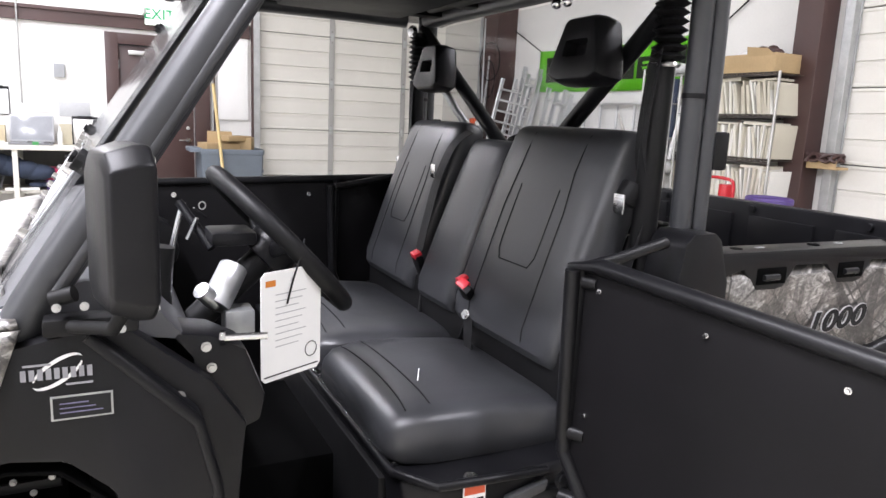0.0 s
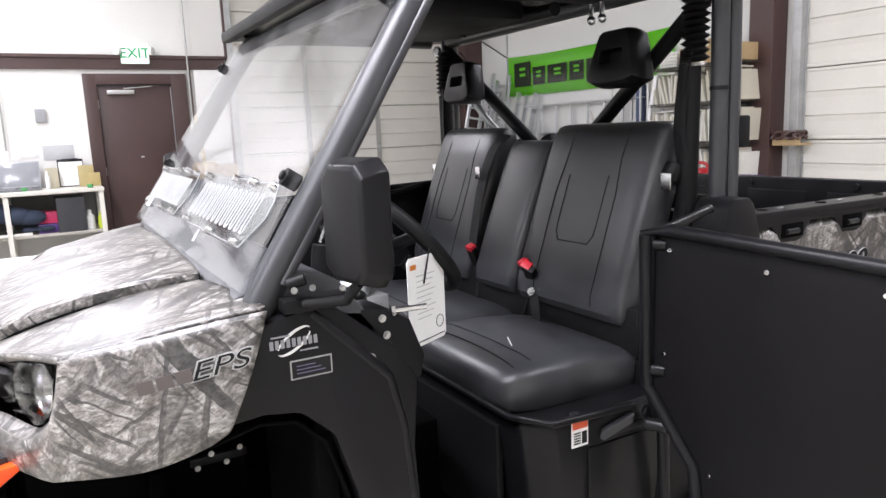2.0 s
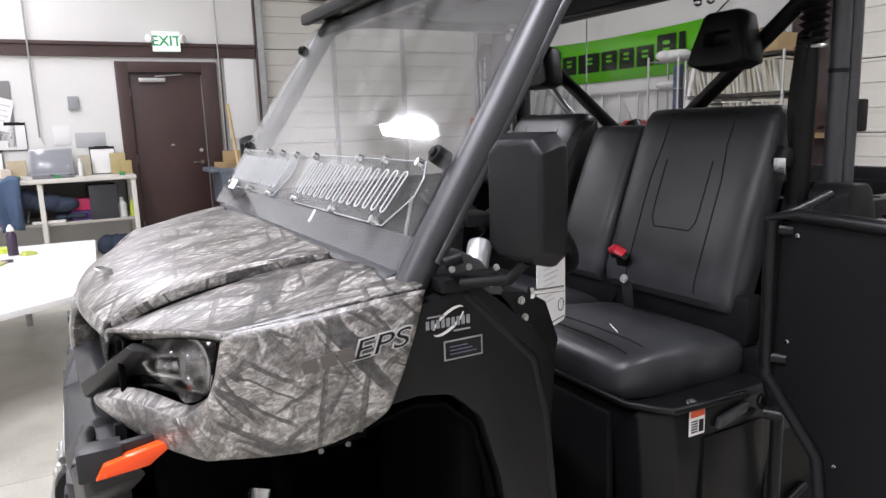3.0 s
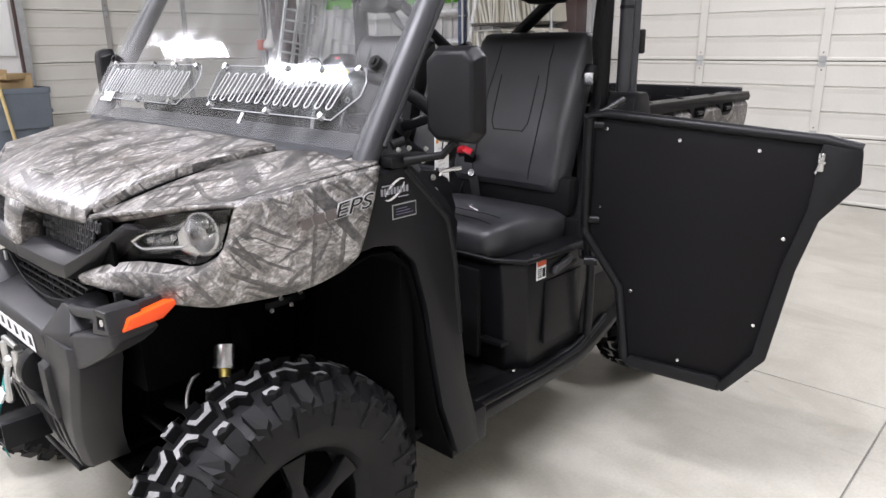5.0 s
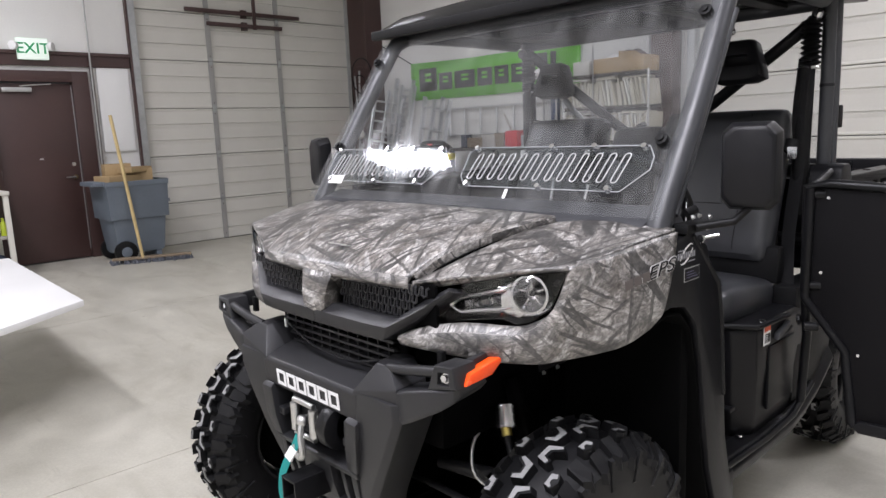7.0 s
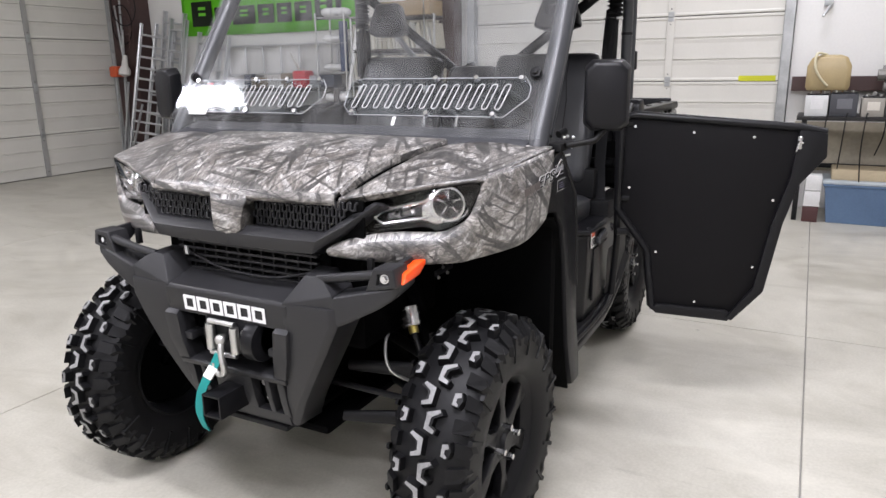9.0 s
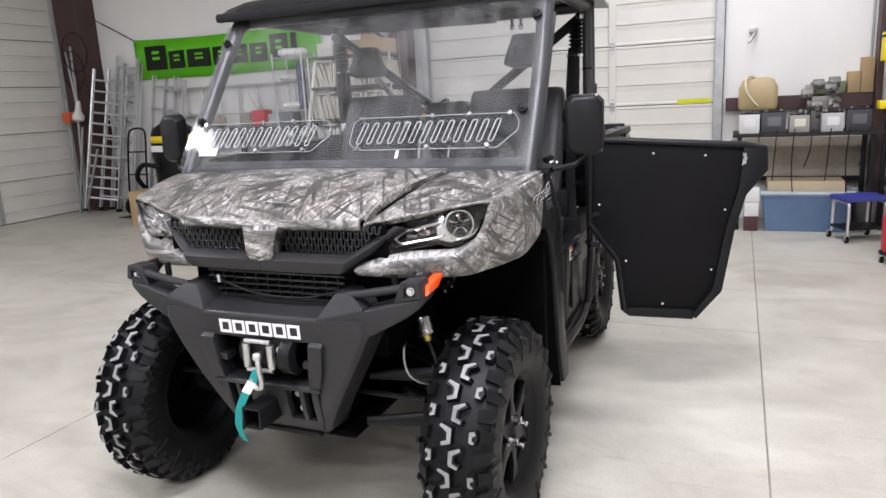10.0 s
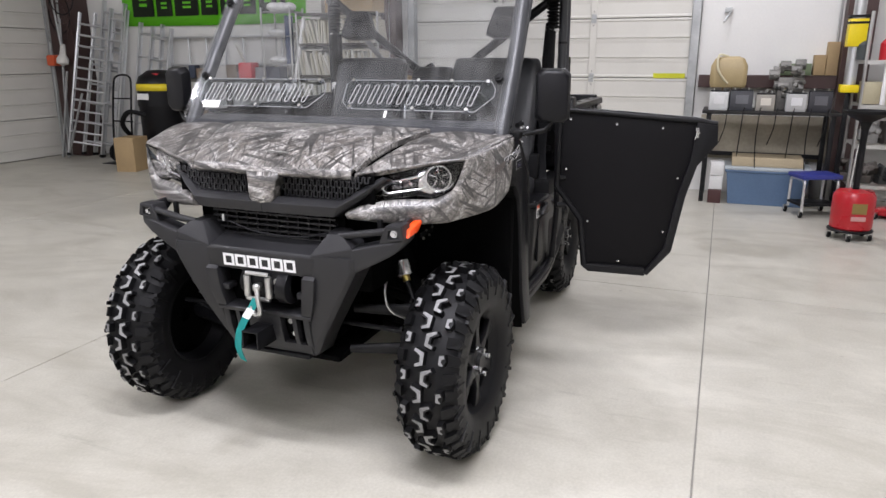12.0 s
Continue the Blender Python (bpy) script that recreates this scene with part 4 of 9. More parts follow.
# -- front bumper --
bump_ = new("front_bumper")
bump_.parent = utv
bump_["label"] = "grey-black moulded front bumper with a winch mount"
bm = fresh()
prism(bm, [(-0.421, 0.684), (-0.426, 0.750), (-0.420, 0.759), (-0.335, 0.783), (-0.32, 0.775), (-0.32, 0.70), (-0.40, 0.676)], "xz", -0.212, 0.212)
part("centre_bar", bm, BUMPER, bump_, "", 0.004)
for s in (-1, 1):
    # shoulder: raked facet in front, steep inner wall, flat top
    P = {"f1": (-0.425, 0.198, 0.757), "f2": (-0.388, 0.248, 0.828), "f3": (-0.388, 0.294, 0.830), "f4": (-0.413, 0.346, 0.792),
         "b1": (-0.330, 0.190, 0.770), "b2": (-0.310, 0.236, 0.834), "b3": (-0.310, 0.292, 0.834), "b4": (-0.325, 0.346, 0.800),
         "g1": (-0.424, 0.198, 0.700), "g4": (-0.413, 0.346, 0.712), "h1": (-0.330, 0.190, 0.700), "h4": (-0.325, 0.346, 0.712)}
    bm = fresh()
    q = {k: bm.verts.new((x, s * y, z)) for k, (x, y, z) in P.items()}
    for f in (("f1", "f2", "f3", "f4"), ("f1", "b1", "b2", "f2"), ("f2", "b2", "b3", "f3"), ("f3", "b3", "b4", "f4"), ("g1", "f1", "f4", "g4"), ("h1", "h4", "b4", "b3", "b2", "b1"), ("g1", "g4", "h4", "h1"), ("g1", "h1", "b1", "f1"), ("g4", "f4", "b4", "h4")):
        bm.faces.new([q[k] for k in f])
    part("shoulder", bm, BUMPER, bump_, "", 0.004)
    bm = fresh()
    sec = [(0.338, 0.708, 0.789, -0.413), (0.375, 0.724, 0.799, -0.411), (0.425, 0.750, 0.812, -0.407), (0.470, 0.775, 0.822, -0.402), (0.506, 0.800, 0.832, -0.394), (0.516, 0.815, 0.838, -0.385)]
    rings(bm, [[V(x + 0.004, s * y, z0), V(x, s * y, z0 + 0.008), V(x, s * y, z1 - 0.005), V(x + 0.007, s * y, z1), V(x + 0.07, s * y, z1 + 0.002), V(x + 0.08, s * y, z0 + 0.01)] for y, z0, z1, x in sec])
    part("wing_tip", bm, BUMPER, bump_, "", 0.003)
    bar("wing_bar", [V(-0.378, s * 0.285, 0.822), V(-0.386, s * 0.34, 0.832), V(-0.384, s * 0.452, 0.852)], 0.0120, BUMPER, bump_)
    # end block with a sunk bolt
    bm = fresh()
    frame_in = [(0.4645, 0.832), (0.4675, 0.859), (0.498, 0.862), (0.500, 0.836)]
    frame_out = [(0.432, 0.812), (0.456, 0.872), (0.510, 0.876), (0.519, 0.832)]
    rings(bm, [[V(x, s * y, z) for y, z in loop] for x, loop in ((-0.335, frame_out), (-0.396, frame_out), (-0.400, [(y * 0.93 + 0.034, z * 0.93 + 0.0595) for y, z in frame_out]), (-0.400, frame_in), (-0.388, frame_in))])
    part("wing_end", bm, BUMPER, bump_, "", 0.0015)
    bolt_head((-0.388, s * 0.481, 0.847), (-1, s * 0.1, 0.1), 0.0085, CHROME, bump_, "fog_bolt", 0.010, "bright recessed bolt")
    block("wing_stay", -0.34, -0.325, s * 0.40, s * 0.415, 0.83, 0.875, PLASTIC_DULL, bump_, "", 0.003)
    # broad leg that narrows to the foot
    bm = fresh()
    sec = [(0.760, 0.197, 0.350, -0.4235), (0.715, 0.197, 0.352, -0.4232), (0.680, 0.196, 0.334, -0.4225), (0.636, 0.190, 0.311, -0.420), (0.550, 0.178, 0.262, -0.412), (0.475, 0.163, 0.217, -0.399), (0.405, 0.148, 0.180, -0.380), (0.385, 0.144, 0.170, -0.372)]
    rings(bm, [[V(x + 0.008, s * a, z), V(x, s * (a + 0.008), z), V(x, s * (b - 0.012), z), V(x + 0.014, s * (b + 0.004), z), V(x + 0.100, s * (b + 0.012), z), V(x + 0.100, s * a, z)] for z, a, b, x in sec])
    part("leg", bm, BUMPER, bump_, "", 0.003)
    # stepped flange down the leg's inner edge
    bm = fresh()
    rings(bm, [[V(x, s * a, z), V(x - 0.001, s * b, z), V(x + 0.06, s * b, z), V(x + 0.06, s * a, z)] for z, a, b, x in ((0.692, 0.170, 0.212, -0.415), (0.678, 0.168, 0.214, -0.434), (0.60, 0.160, 0.206, -0.430), (0.545, 0.150, 0.190, -0.420))])
    part("leg_cap", bm, BUMPER, bump_, "", 0.003)
    block("winch_ear", -0.418, -0.37, s * 0.135, s * 0.172, 0.602, 0.622, BUMPER, bump_, "", 0.003)
    # side reflector
    bm = fresh()
    prism(bm, [(-0.377, 0.834), (-0.363, 0.857), (-0.274, 0.872), (-0.262, 0.866), (-0.300, 0.840)], "xz", s * 0.500, s * 0.526)
    part("side_reflector", bm, ORANGE, utv, "bright orange side reflector", 0.004)
    bm = fresh()
    prism(bm, [(-0.385, 0.826), (-0.372, 0.872), (-0.27, 0.880), (-0.255, 0.862), (-0.30, 0.830)], "xz", s * 0.484, s * 0.499)
    part("reflector_bracket", bm, BUMPER, bump_, "", 0.002)
# lower panel with its ridge, slots and foot
bm = fresh()
prism(bm, [(-0.416, 0.528), (-0.420, 0.541), (-0.412, 0.546), (-0.34, 0.552), (-0.34, 0.52)], "xz", -0.186, 0.186)
part("crossmember", bm, BUMPER, bump_, "", 0.003)
for y0, y1 in ((-0.172, -0.150), (-0.122, -0.106), (-0.060, 0.070), (0.106, 0.122), (0.150, 0.172)):
    bm = fresh()
    rings(bm, [[V(x, y0, z), V(x, y1, z), V(x + 0.03, y1, z), V(x + 0.03, y0, z)] for z, x in ((0.527, -0.412), (0.47, -0.402), (0.42, -0.388))])
    part("panel_rib", bm, BUMPER, bump_, "", 0.002)
bm = fresh()
prism(bm, [(-0.391, 0.428), (-0.380, 0.392), (-0.36, 0.378), (-0.30, 0.378), (-0.30, 0.39), (-0.355, 0.428)], "xz", -0.165, 0.165)
part("foot_panel", bm, BUMPER, bump_, "", 0.003)
block("skid", -0.385, -0.10, -0.15, 0.15, 0.372, 0.386, PLASTIC_DULL, bump_, "", 0.004, pose(0, 0, 0))
block("backplate", -0.36, -0.345, -0.17, 0.17, 0.42, 0.70, DEEP, bump_, "", 0.003)
for y, z in ((-0.083, 0.505), (-0.098, 0.462), (0.085, 0.50)):
    bolt_head((-0.366, y, z), (-1, 0, 0), 0.010, ZINC, bump_, "bolt", 0.02)

# plain white blocks in place of the maker's lettering on the bumper
bm = fresh()
mt = pose(-0.4252, 0.0, 0.7155, 90, 0, -90) @ pose(0, 0, 0, 3.5, 0, 0)
for i in range(6):
    x0, w = -0.1415 + i * 0.0482, 0.0435
    box(bm, x0, x0 + 0.0095, -0.021, 0.021, 0.0, 0.0012, mt)
    box(bm, x0 + w - 0.0095, x0 + w, -0.021, 0.021, 0.0, 0.0012, mt)
    box(bm, x0 + 0.0095, x0 + w - 0.0095, 0.0125, 0.021, 0.0, 0.0012, mt)
    box(bm, x0 + 0.0095, x0 + w - 0.0095, -0.021, -0.0125, 0.0, 0.0012, mt)
part("lettering", bm, WHITE_INK, bump_, "row of plain white blocks", smooth=False)

# winch with roller fairlead, hook and teal strap
win = new("winch")
win.parent = utv
win["label"] = "small winch with roller fairlead"
bm = fresh()
rod(bm, (-0.375, -0.115, 0.635), (-0.375, 0.085, 0.635), 0.048, 20)
part("drum_housing", bm, PLASTIC_DULL, win, "", 0.004)
bm = fresh()
rod(bm, (-0.40, -0.115, 0.635), (-0.40, -0.075, 0.635), 0.056, 20)
part("motor_end", bm, STEEL_BLACK, win, "", 0.004)
block("fairlead_plate", -0.425, -0.418, -0.075, 0.07, 0.595, 0.685, STEEL_BLACK, win, "", 0.003)
for yy in (-0.042, 0.042):
    bm = fresh()
    rod(bm, (-0.437, yy, 0.600), (-0.437, yy, 0.672), 0.0125, 14)
    part("roller", bm, ZINC, win, "bright fairlead roller", 0.002)
for zz in (0.592, 0.680):
    bm = fresh()
    rod(bm, (-0.437, -0.045, zz), (-0.437, 0.045, zz), 0.007, 12)
    part("roller", bm, ZINC, win, "bright fairlead roller")
for yy, zz in ((-0.066, 0.655), (-0.066, 0.62), (-0.095, 0.64)):
    bolt_head((-0.4255, yy, zz), (-1, 0, 0), 0.009, ZINC, win)
bm = fresh()
tube(bm, smooth_path([V(-0.42, 0.0, 0.64), V(-0.445, -0.002, 0.635), V(-0.458, -0.010, 0.60), V(-0.462, -0.020, 0.565), V(-0.462, -0.012, 0.545), V(-0.462, 0.008, 0.55), V(-0.46, 0.014, 0.575)], 5), 0.0085, 8)
ball(bm, (-0.445, 0.0, 0.635), 0.016)
part("hook", bm, ZINC, win, "zinc winch hook")
bm = fresh()
sp = smooth_path([V(-0.462, -0.005, 0.60), V(-0.468, 0.012, 0.565), V(-0.478, 0.035, 0.525), V(-0.484, 0.055, 0.48), V(-0.485, 0.064, 0.43), V(-0.483, 0.058, 0.40), V(-0.478, 0.052, 0.378)], 5)
rings(bm, [[p + V(0, 0.0125, 0.004), p + V(0.0025, 0.0125, 0.004), p + V(0.0025, -0.0125, -0.004), p + V(0, -0.0125, -0.004)] for p in sp])
strap = part("strap", bm, TEAL, win, "teal webbing pull strap")
bm = fresh()
sq = sp[5:10]
rings(bm, [[p + V(-0.002, 0.0135, 0.004), p + V(0.004, 0.0135, 0.004), p + V(0.004, -0.0135, -0.004), p + V(-0.002, -0.0135, -0.004)] for p in sq])
part("strap_tag", bm, PAPER, strap, "white sewn tag")
# receiver tube
bm = fresh()
for y0, y1 in ((-0.026, -0.020), (0.032, 0.038)):
    box(bm, -0.495, -0.35, y0, y1, 0.430, 0.494)
for z0, z1 in ((0.430, 0.436), (0.488, 0.494)):
    box(bm, -0.495, -0.35, -0.020, 0.032, z0, z1)
rc = part("receiver", bm, STEEL_BLACK, bump_, "black square receiver tube", 0.002)

# -- running gear behind the bumper --
under = new("chassis")
under.parent = utv
under["label"] = "black frame and suspension"
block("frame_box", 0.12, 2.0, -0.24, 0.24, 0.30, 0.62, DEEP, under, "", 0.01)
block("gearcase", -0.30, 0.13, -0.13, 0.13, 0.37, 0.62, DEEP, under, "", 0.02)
# pan added to keep the space under the nose dark
block("shade_pan", -0.30, 0.24, -0.22, 0.22, 0.335, 0.36, DEEP, under, "", 0.01)
# near-black box fills the bay where only shade shows
block("bay_shade_box", -0.28, 0.12, -0.345, 0.345, 0.60, 0.99, DEEP, under, "", 0.02)
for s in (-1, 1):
    block("arch_shade_liner", 0.16, 0.20, s * 0.36, s * 0.70, 0.35, 1.02, DEEP, under, "", 0.01)
    # near-black sheet over the cowl's front edge stands in for the arch's shade
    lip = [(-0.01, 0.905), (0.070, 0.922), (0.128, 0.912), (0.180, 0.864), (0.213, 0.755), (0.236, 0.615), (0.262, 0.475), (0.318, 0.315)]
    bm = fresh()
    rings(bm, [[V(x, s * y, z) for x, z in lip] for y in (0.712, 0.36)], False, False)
    part("arch_shade_liner", bm, DEEP, under, "near-black wheel-arch liner with the arch's shade in its colour", thick=0.006)
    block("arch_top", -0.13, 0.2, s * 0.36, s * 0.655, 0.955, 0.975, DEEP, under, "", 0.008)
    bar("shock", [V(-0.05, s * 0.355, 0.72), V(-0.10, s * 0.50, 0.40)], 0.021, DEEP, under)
    bm = fresh()
    top, end = V(-0.098, s * 0.372, 0.668), V(-0.116, s * 0.394, 0.622)
    for k in range(5):
        p, q = top.lerp(end, k / 5), top.lerp(end, k / 5 + 0.13)
        rod(bm, p, q, 0.029 if k % 2 == 0 else 0.0275, 24)
    rod(bm, top.lerp(end, 0.1), end, 0.0265, 20)
    part("shock_cap", bm, CHROME, under, "bright ridged metal shock cap")
    bar("shock_fitting", [end, end + V(-0.006, s * 0.008, -0.016)], 0.014, BRASS, under, "small brass fitting")
    bar("shock_rod", [end + V(-0.006, s * 0.008, -0.016), V(-0.15, s * 0.46, 0.50)], 0.009, STEEL_BLACK, under)
    for zz, x0 in ((0.36, -0.22), (0.50, -0.18)):
        bar("control_arm", [V(x0, s * 0.22, zz), V(AX, s * 0.54, zz + 0.01), V(0.06, s * 0.22, zz)], 0.015, STEEL_BLACK, under)
    bar("tie_rod", [V(-0.22, s * 0.16, 0.46), V(-0.21, s * 0.52, 0.45)], 0.009, STEEL_BLACK, under)
    bar("brake_hose", smooth_path([V(-0.06, s * 0.33, 0.62), V(-0.17, s * 0.34, 0.60), V(-0.20, s * 0.37, 0.52), V(-0.15, s * 0.45, 0.47), V(-0.12, s * 0.53, 0.45)], 5), 0.0045, ZINC, under, "thin braided brake hose")
    block("bracket", 0.0, 0.11, s * 0.40, s * 0.408, 0.735, 0.752, STEEL_BLACK, under, "", 0.002)
    for k in range(4):
        bolt_head((0.012 + 0.028 * k, s * 0.408, 0.732 + 0.024 * (k % 2)), (0, s, 0), 0.0042, ZINC, under)
    bar("rear_arm", [V(1.45, s * 0.2, 0.34), V(RX, s * 0.42, 0.35), V(1.95, s * 0.2, 0.34)], 0.018, STEEL_BLACK, under)

# -- cowl sides, scuttle and dash --
for s in (-1, 1):
    bm = fresh()
    y0, y1 = s * 0.722, s * 0.66
    prism(bm, [(0.045, 1.045), (0.085, 1.082), (0.165, 1.100), (0.30, 0.965), (0.326, 0.85), (0.346, 0.66), (0.360, 0.54), (0.40, 0.40), (0.41, 0.32), (0.33, 0.32), (0.272, 0.48), (0.245, 0.62), (0.222, 0.76), (0.188, 0.875), (0.135, 0.925), (0.075, 0.935), (0.02, 0.93)], "xz", y0, y1)
    cw = part("cowl_side", bm, PLASTIC, utv, "black moulded cowl side", 0.010)
    bm = fresh()
    prism(bm, [(0.165, 1.098), (0.205, 1.075), (0.325, 1.055), (0.372, 1.03), (0.400, 0.955), (0.392, 0.915), (0.318, 0.885), (0.318, 0.925), (0.295, 0.955)], "xz", s * 0.655, s * 0.56)
    part("dash_end", bm, PLASTIC, cw, "", 0.010)
    bm = fresh()
    prism(bm, [(0.150, 1.098), (0.215, 1.085), (0.318, 1.00), (0.365, 0.93), (0.352, 0.80), (0.362, 0.58), (0.30, 0.60), (0.29, 0.94)], "xz", s * 0.692, s * 0.652)
    part("cowl_return", bm, PLASTIC, cw, "", 0.006)
    bar("cowl_ridge", [V(0.165, s * 0.716, 1.088), V(0.295, s * 0.718, 0.956), V(0.318, s * 0.718, 0.86), V(0.336, s * 0.718, 0.66)], 0.0085, PLASTIC, cw)
    for x, y, z in ((0.275, 0.693, 0.985), (0.315, 0.657, 1.04), (0.322, 0.657, 1.008)):
        bolt_head((x, s * y, z), (0, s, 0), 0.0055, ZINC, cw)
    if s < 0:
        bm = fresh()
        rod(bm, (0.335, -0.653, 1.050), (0.40, -0.668, 1.052), 0.0055, 10)
        rod(bm, (0.335, -0.653, 1.050), (0.342, -0.655, 1.050), 0.011, 6)
        part("long_bolt", bm, CHROME, cw, "long bright bolt")
    # front floor pillar below the cowl
    block("sill_foot", 0.33, 0.47, s * 0.70, s * 0.56, 0.30, 0.40, PLASTIC, cw, "", 0.012)
bm = fresh()
prism(bm, [(0.045, 1.098), (0.060, 1.117), (0.125, 1.138), (0.165, 1.148), (0.20, 1.142), (0.24, 1.12), (0.31, 1.03), (0.32, 0.90), (0.27, 0.72), (0.245, 0.72), (0.21, 1.00), (0.10, 1.070)], "xz", -0.655, 0.655)
dash = part("dash", bm, SCUTTLE, utv, "dark grey moulded dash and scuttle", 0.012)
block("firewall", 0.20, 0.235, -0.65, 0.65, 0.38, 0.95, DEEP, utv, "", 0.01)
block("footwell_floor", 0.22, 1.25, -0.62, 0.64, 0.345, 0.375, PLASTIC_DULL, utv, "black ribbed floor", 0.006)
for k in range(7):
    block("floor_rib", 0.28, 0.60, -0.55 + k * 0.07, -0.53 + k * 0.07, 0.375, 0.381, PLASTIC_DULL, utv, "", 0.002)
block("footwell_step", 0.28, 0.44, -0.50, -0.24, 0.375, 0.50, PLASTIC, utv, "", 0.012)
# hump coloured pale grey to imitate light caught on its top
block("floor_hump", 0.44, 0.64, -0.12, 0.30, 0.375, 0.45, surface("lit_hump_grey", (0.20, 0.20, 0.205), 0.5), utv, "floor hump, pale grey for the light it catches", 0.012)
bm = fresh()
for k, (x, y) in enumerate(((0.33, -0.42), (0.34, -0.30))):
    box(bm, -0.008, 0.008, -0.03, 0.03, -0.05, 0.05, pose(x, y, 0.60, 0, -25, 0))
    rod(bm, (x - 0.02, y, 0.64), (x - 0.10, y, 0.82), 0.009, 8)
part("pedal", bm, STEEL_BLACK, utv, "", 0.003)
for s in (-1, 1):
    # rocker rail with its upswept rear end
    bm = fresh()
    sec = [(0.40, 0.30, 0.385), (0.75, 0.298, 0.372), (0.98, 0.30, 0.375), (1.08, 0.32, 0.40), (1.22, 0.37, 0.46), (1.34, 0.44, 0.54)]
    rings(bm, [[V(x, s * 0.60, z0), V(x, s * 0.655, z0 + 0.012), V(x, s * 0.665, z0 + 0.05), V(x, s * 0.64, z1), V(x, s * 0.59, z1 + 0.01)] for x, z0, z1 in sec])
    rk = part("sill", bm, PLASTIC, utv, "black moulded sill", 0.005)
    bar("sill_rail", [V(0.42, s * 0.655, 0.375), V(0.80, s * 0.655, 0.362), V(1.0, s * 0.655, 0.372), V(1.16, s * 0.655, 0.44)], 0.010, PLASTIC, rk)
    for x in (0.47, 0.70):
        bolt_head((x, s * 0.61, 0.386), (0, 0, 1), 0.009, CHROME, rk)
    block("rear_quarter", 1.02, 1.36, s * 0.56, s * 0.645, 0.40, 0.80, PLASTIC_DULL, utv, "", 0.02)

# cowl stickers on the driver side
st = new("side_sticker")
st.parent = utv
st["label"] = "white swoosh dealer sticker over a small data plate"
yb = -0.7232
bm = fresh()
mst = pose(0.132, yb - 0.0006, 1.049, 90, 0, 0) @ pose(0, 0, 0, 0, 0, 35)
for a0, a1, shift in ((-5, 150, -0.0035), (175, 330, 0.0035)):
    arc = [math.radians(a0 + (a1 - a0) * i / 12) for i in range(13)]
    far = [bm.verts.new(mst @ V(0.033 * math.cos(a), 0.0150 * math.sin(a), 0)) for a in arc]
    near = [bm.verts.new(mst @ V(0.0325 * math.cos(a) + shift * math.sin((a - arc[0]) / (arc[-1] - arc[0]) * math.pi), 0.0105 * math.sin(a), 0)) for a in arc]
    for i in range(12):
        bm.faces.new((near[i], near[i + 1], far[i + 1], far[i]))
part("swoosh", bm, WHITE_INK, st, "white swoosh", smooth=False, thick=0.0008)
bm = fresh()
for k in range(9):
    box(bm, 0.092 + 0.009 * k, 0.098 + 0.009 * k, yb - 0.0008, yb, 1.040, 1.054)
box(bm, 0.095, 0.125, yb - 0.0012, yb, 1.058, 1.0605)
box(bm, 0.14, 0.17, yb - 0.0012, yb, 1.0305, 1.033)
part("lettering_bar", bm, surface("silver_ink", (0.26, 0.26, 0.28), 0.5), st, "grey lettering bars", smooth=False)
dp = block("data_plate", 0.122, 0.192, yb - 0.0008, yb, 0.985, 1.017, surface("plate_silver", (0.36, 0.37, 0.36), 0.35, 0.3), st, "small silver edged data plate", 0)
block("plate_field", 0.1245, 0.1895, yb - 0.0016, yb - 0.0008, 0.9875, 1.0145, INK, dp, "", 0)
for k in range(3):
    block("print_bar", 0.132, 0.180 - 0.008 * k, yb - 0.0022, yb - 0.0016, 0.994 + 0.006 * k, 0.9955 + 0.006 * k, surface("print_violet", (0.13, 0.12, 0.20), 0.5), dp, "", 0)
GREY_PRINT = surface("pale_grey_print", (0.45, 0.45, 0.45), 0.5)
FADED = surface("faded_brown_print", (0.10, 0.085, 0.08), 0.5)
mf = pose(-0.062, -0.7195, 1.022, 0, 0, -9) @ pose(0, 0, 0, 90, 0, 0) @ pose(0, 0, 0, 0, 0, 9)
for k in range(3):
    bm = fresh()
    box(bm, -0.040 + 0.027 * k, -0.017 + 0.027 * k, -0.010, 0.010, 0, 0.0012, mf)
    part("name_bar", bm, FADED, utv, "faded brown lettering bar", smooth=False)
# trim level lettering on both wings
for s in (-1, 1):
    m = pose(0.045, s * 0.7265, 1.022, 90, 0, 0 if s < 0 else 180)
    if s < 0:
        m = pose(0.012, -0.7265, 1.033, 0, 0, -9) @ pose(0, 0, 0, 90, 0, 0) @ pose(0, 0, 0, 0, 0, 9)
    m = m @ Matrix.Diagonal((1.5, 1.0, 1.0, 1.0))
    text_mesh("trim_outline", "EPS", 0.040, m, GREY_PRINT, utv, 0.0008, 0.35, "pale outline of the trim lettering", 0.0016)
    text_mesh("trim_lettering", "EPS", 0.040, m @ pose(0, 0, 0.0012), INK, utv, 0.0008, 0.35, "dark slanted trim lettering", -0.0003)


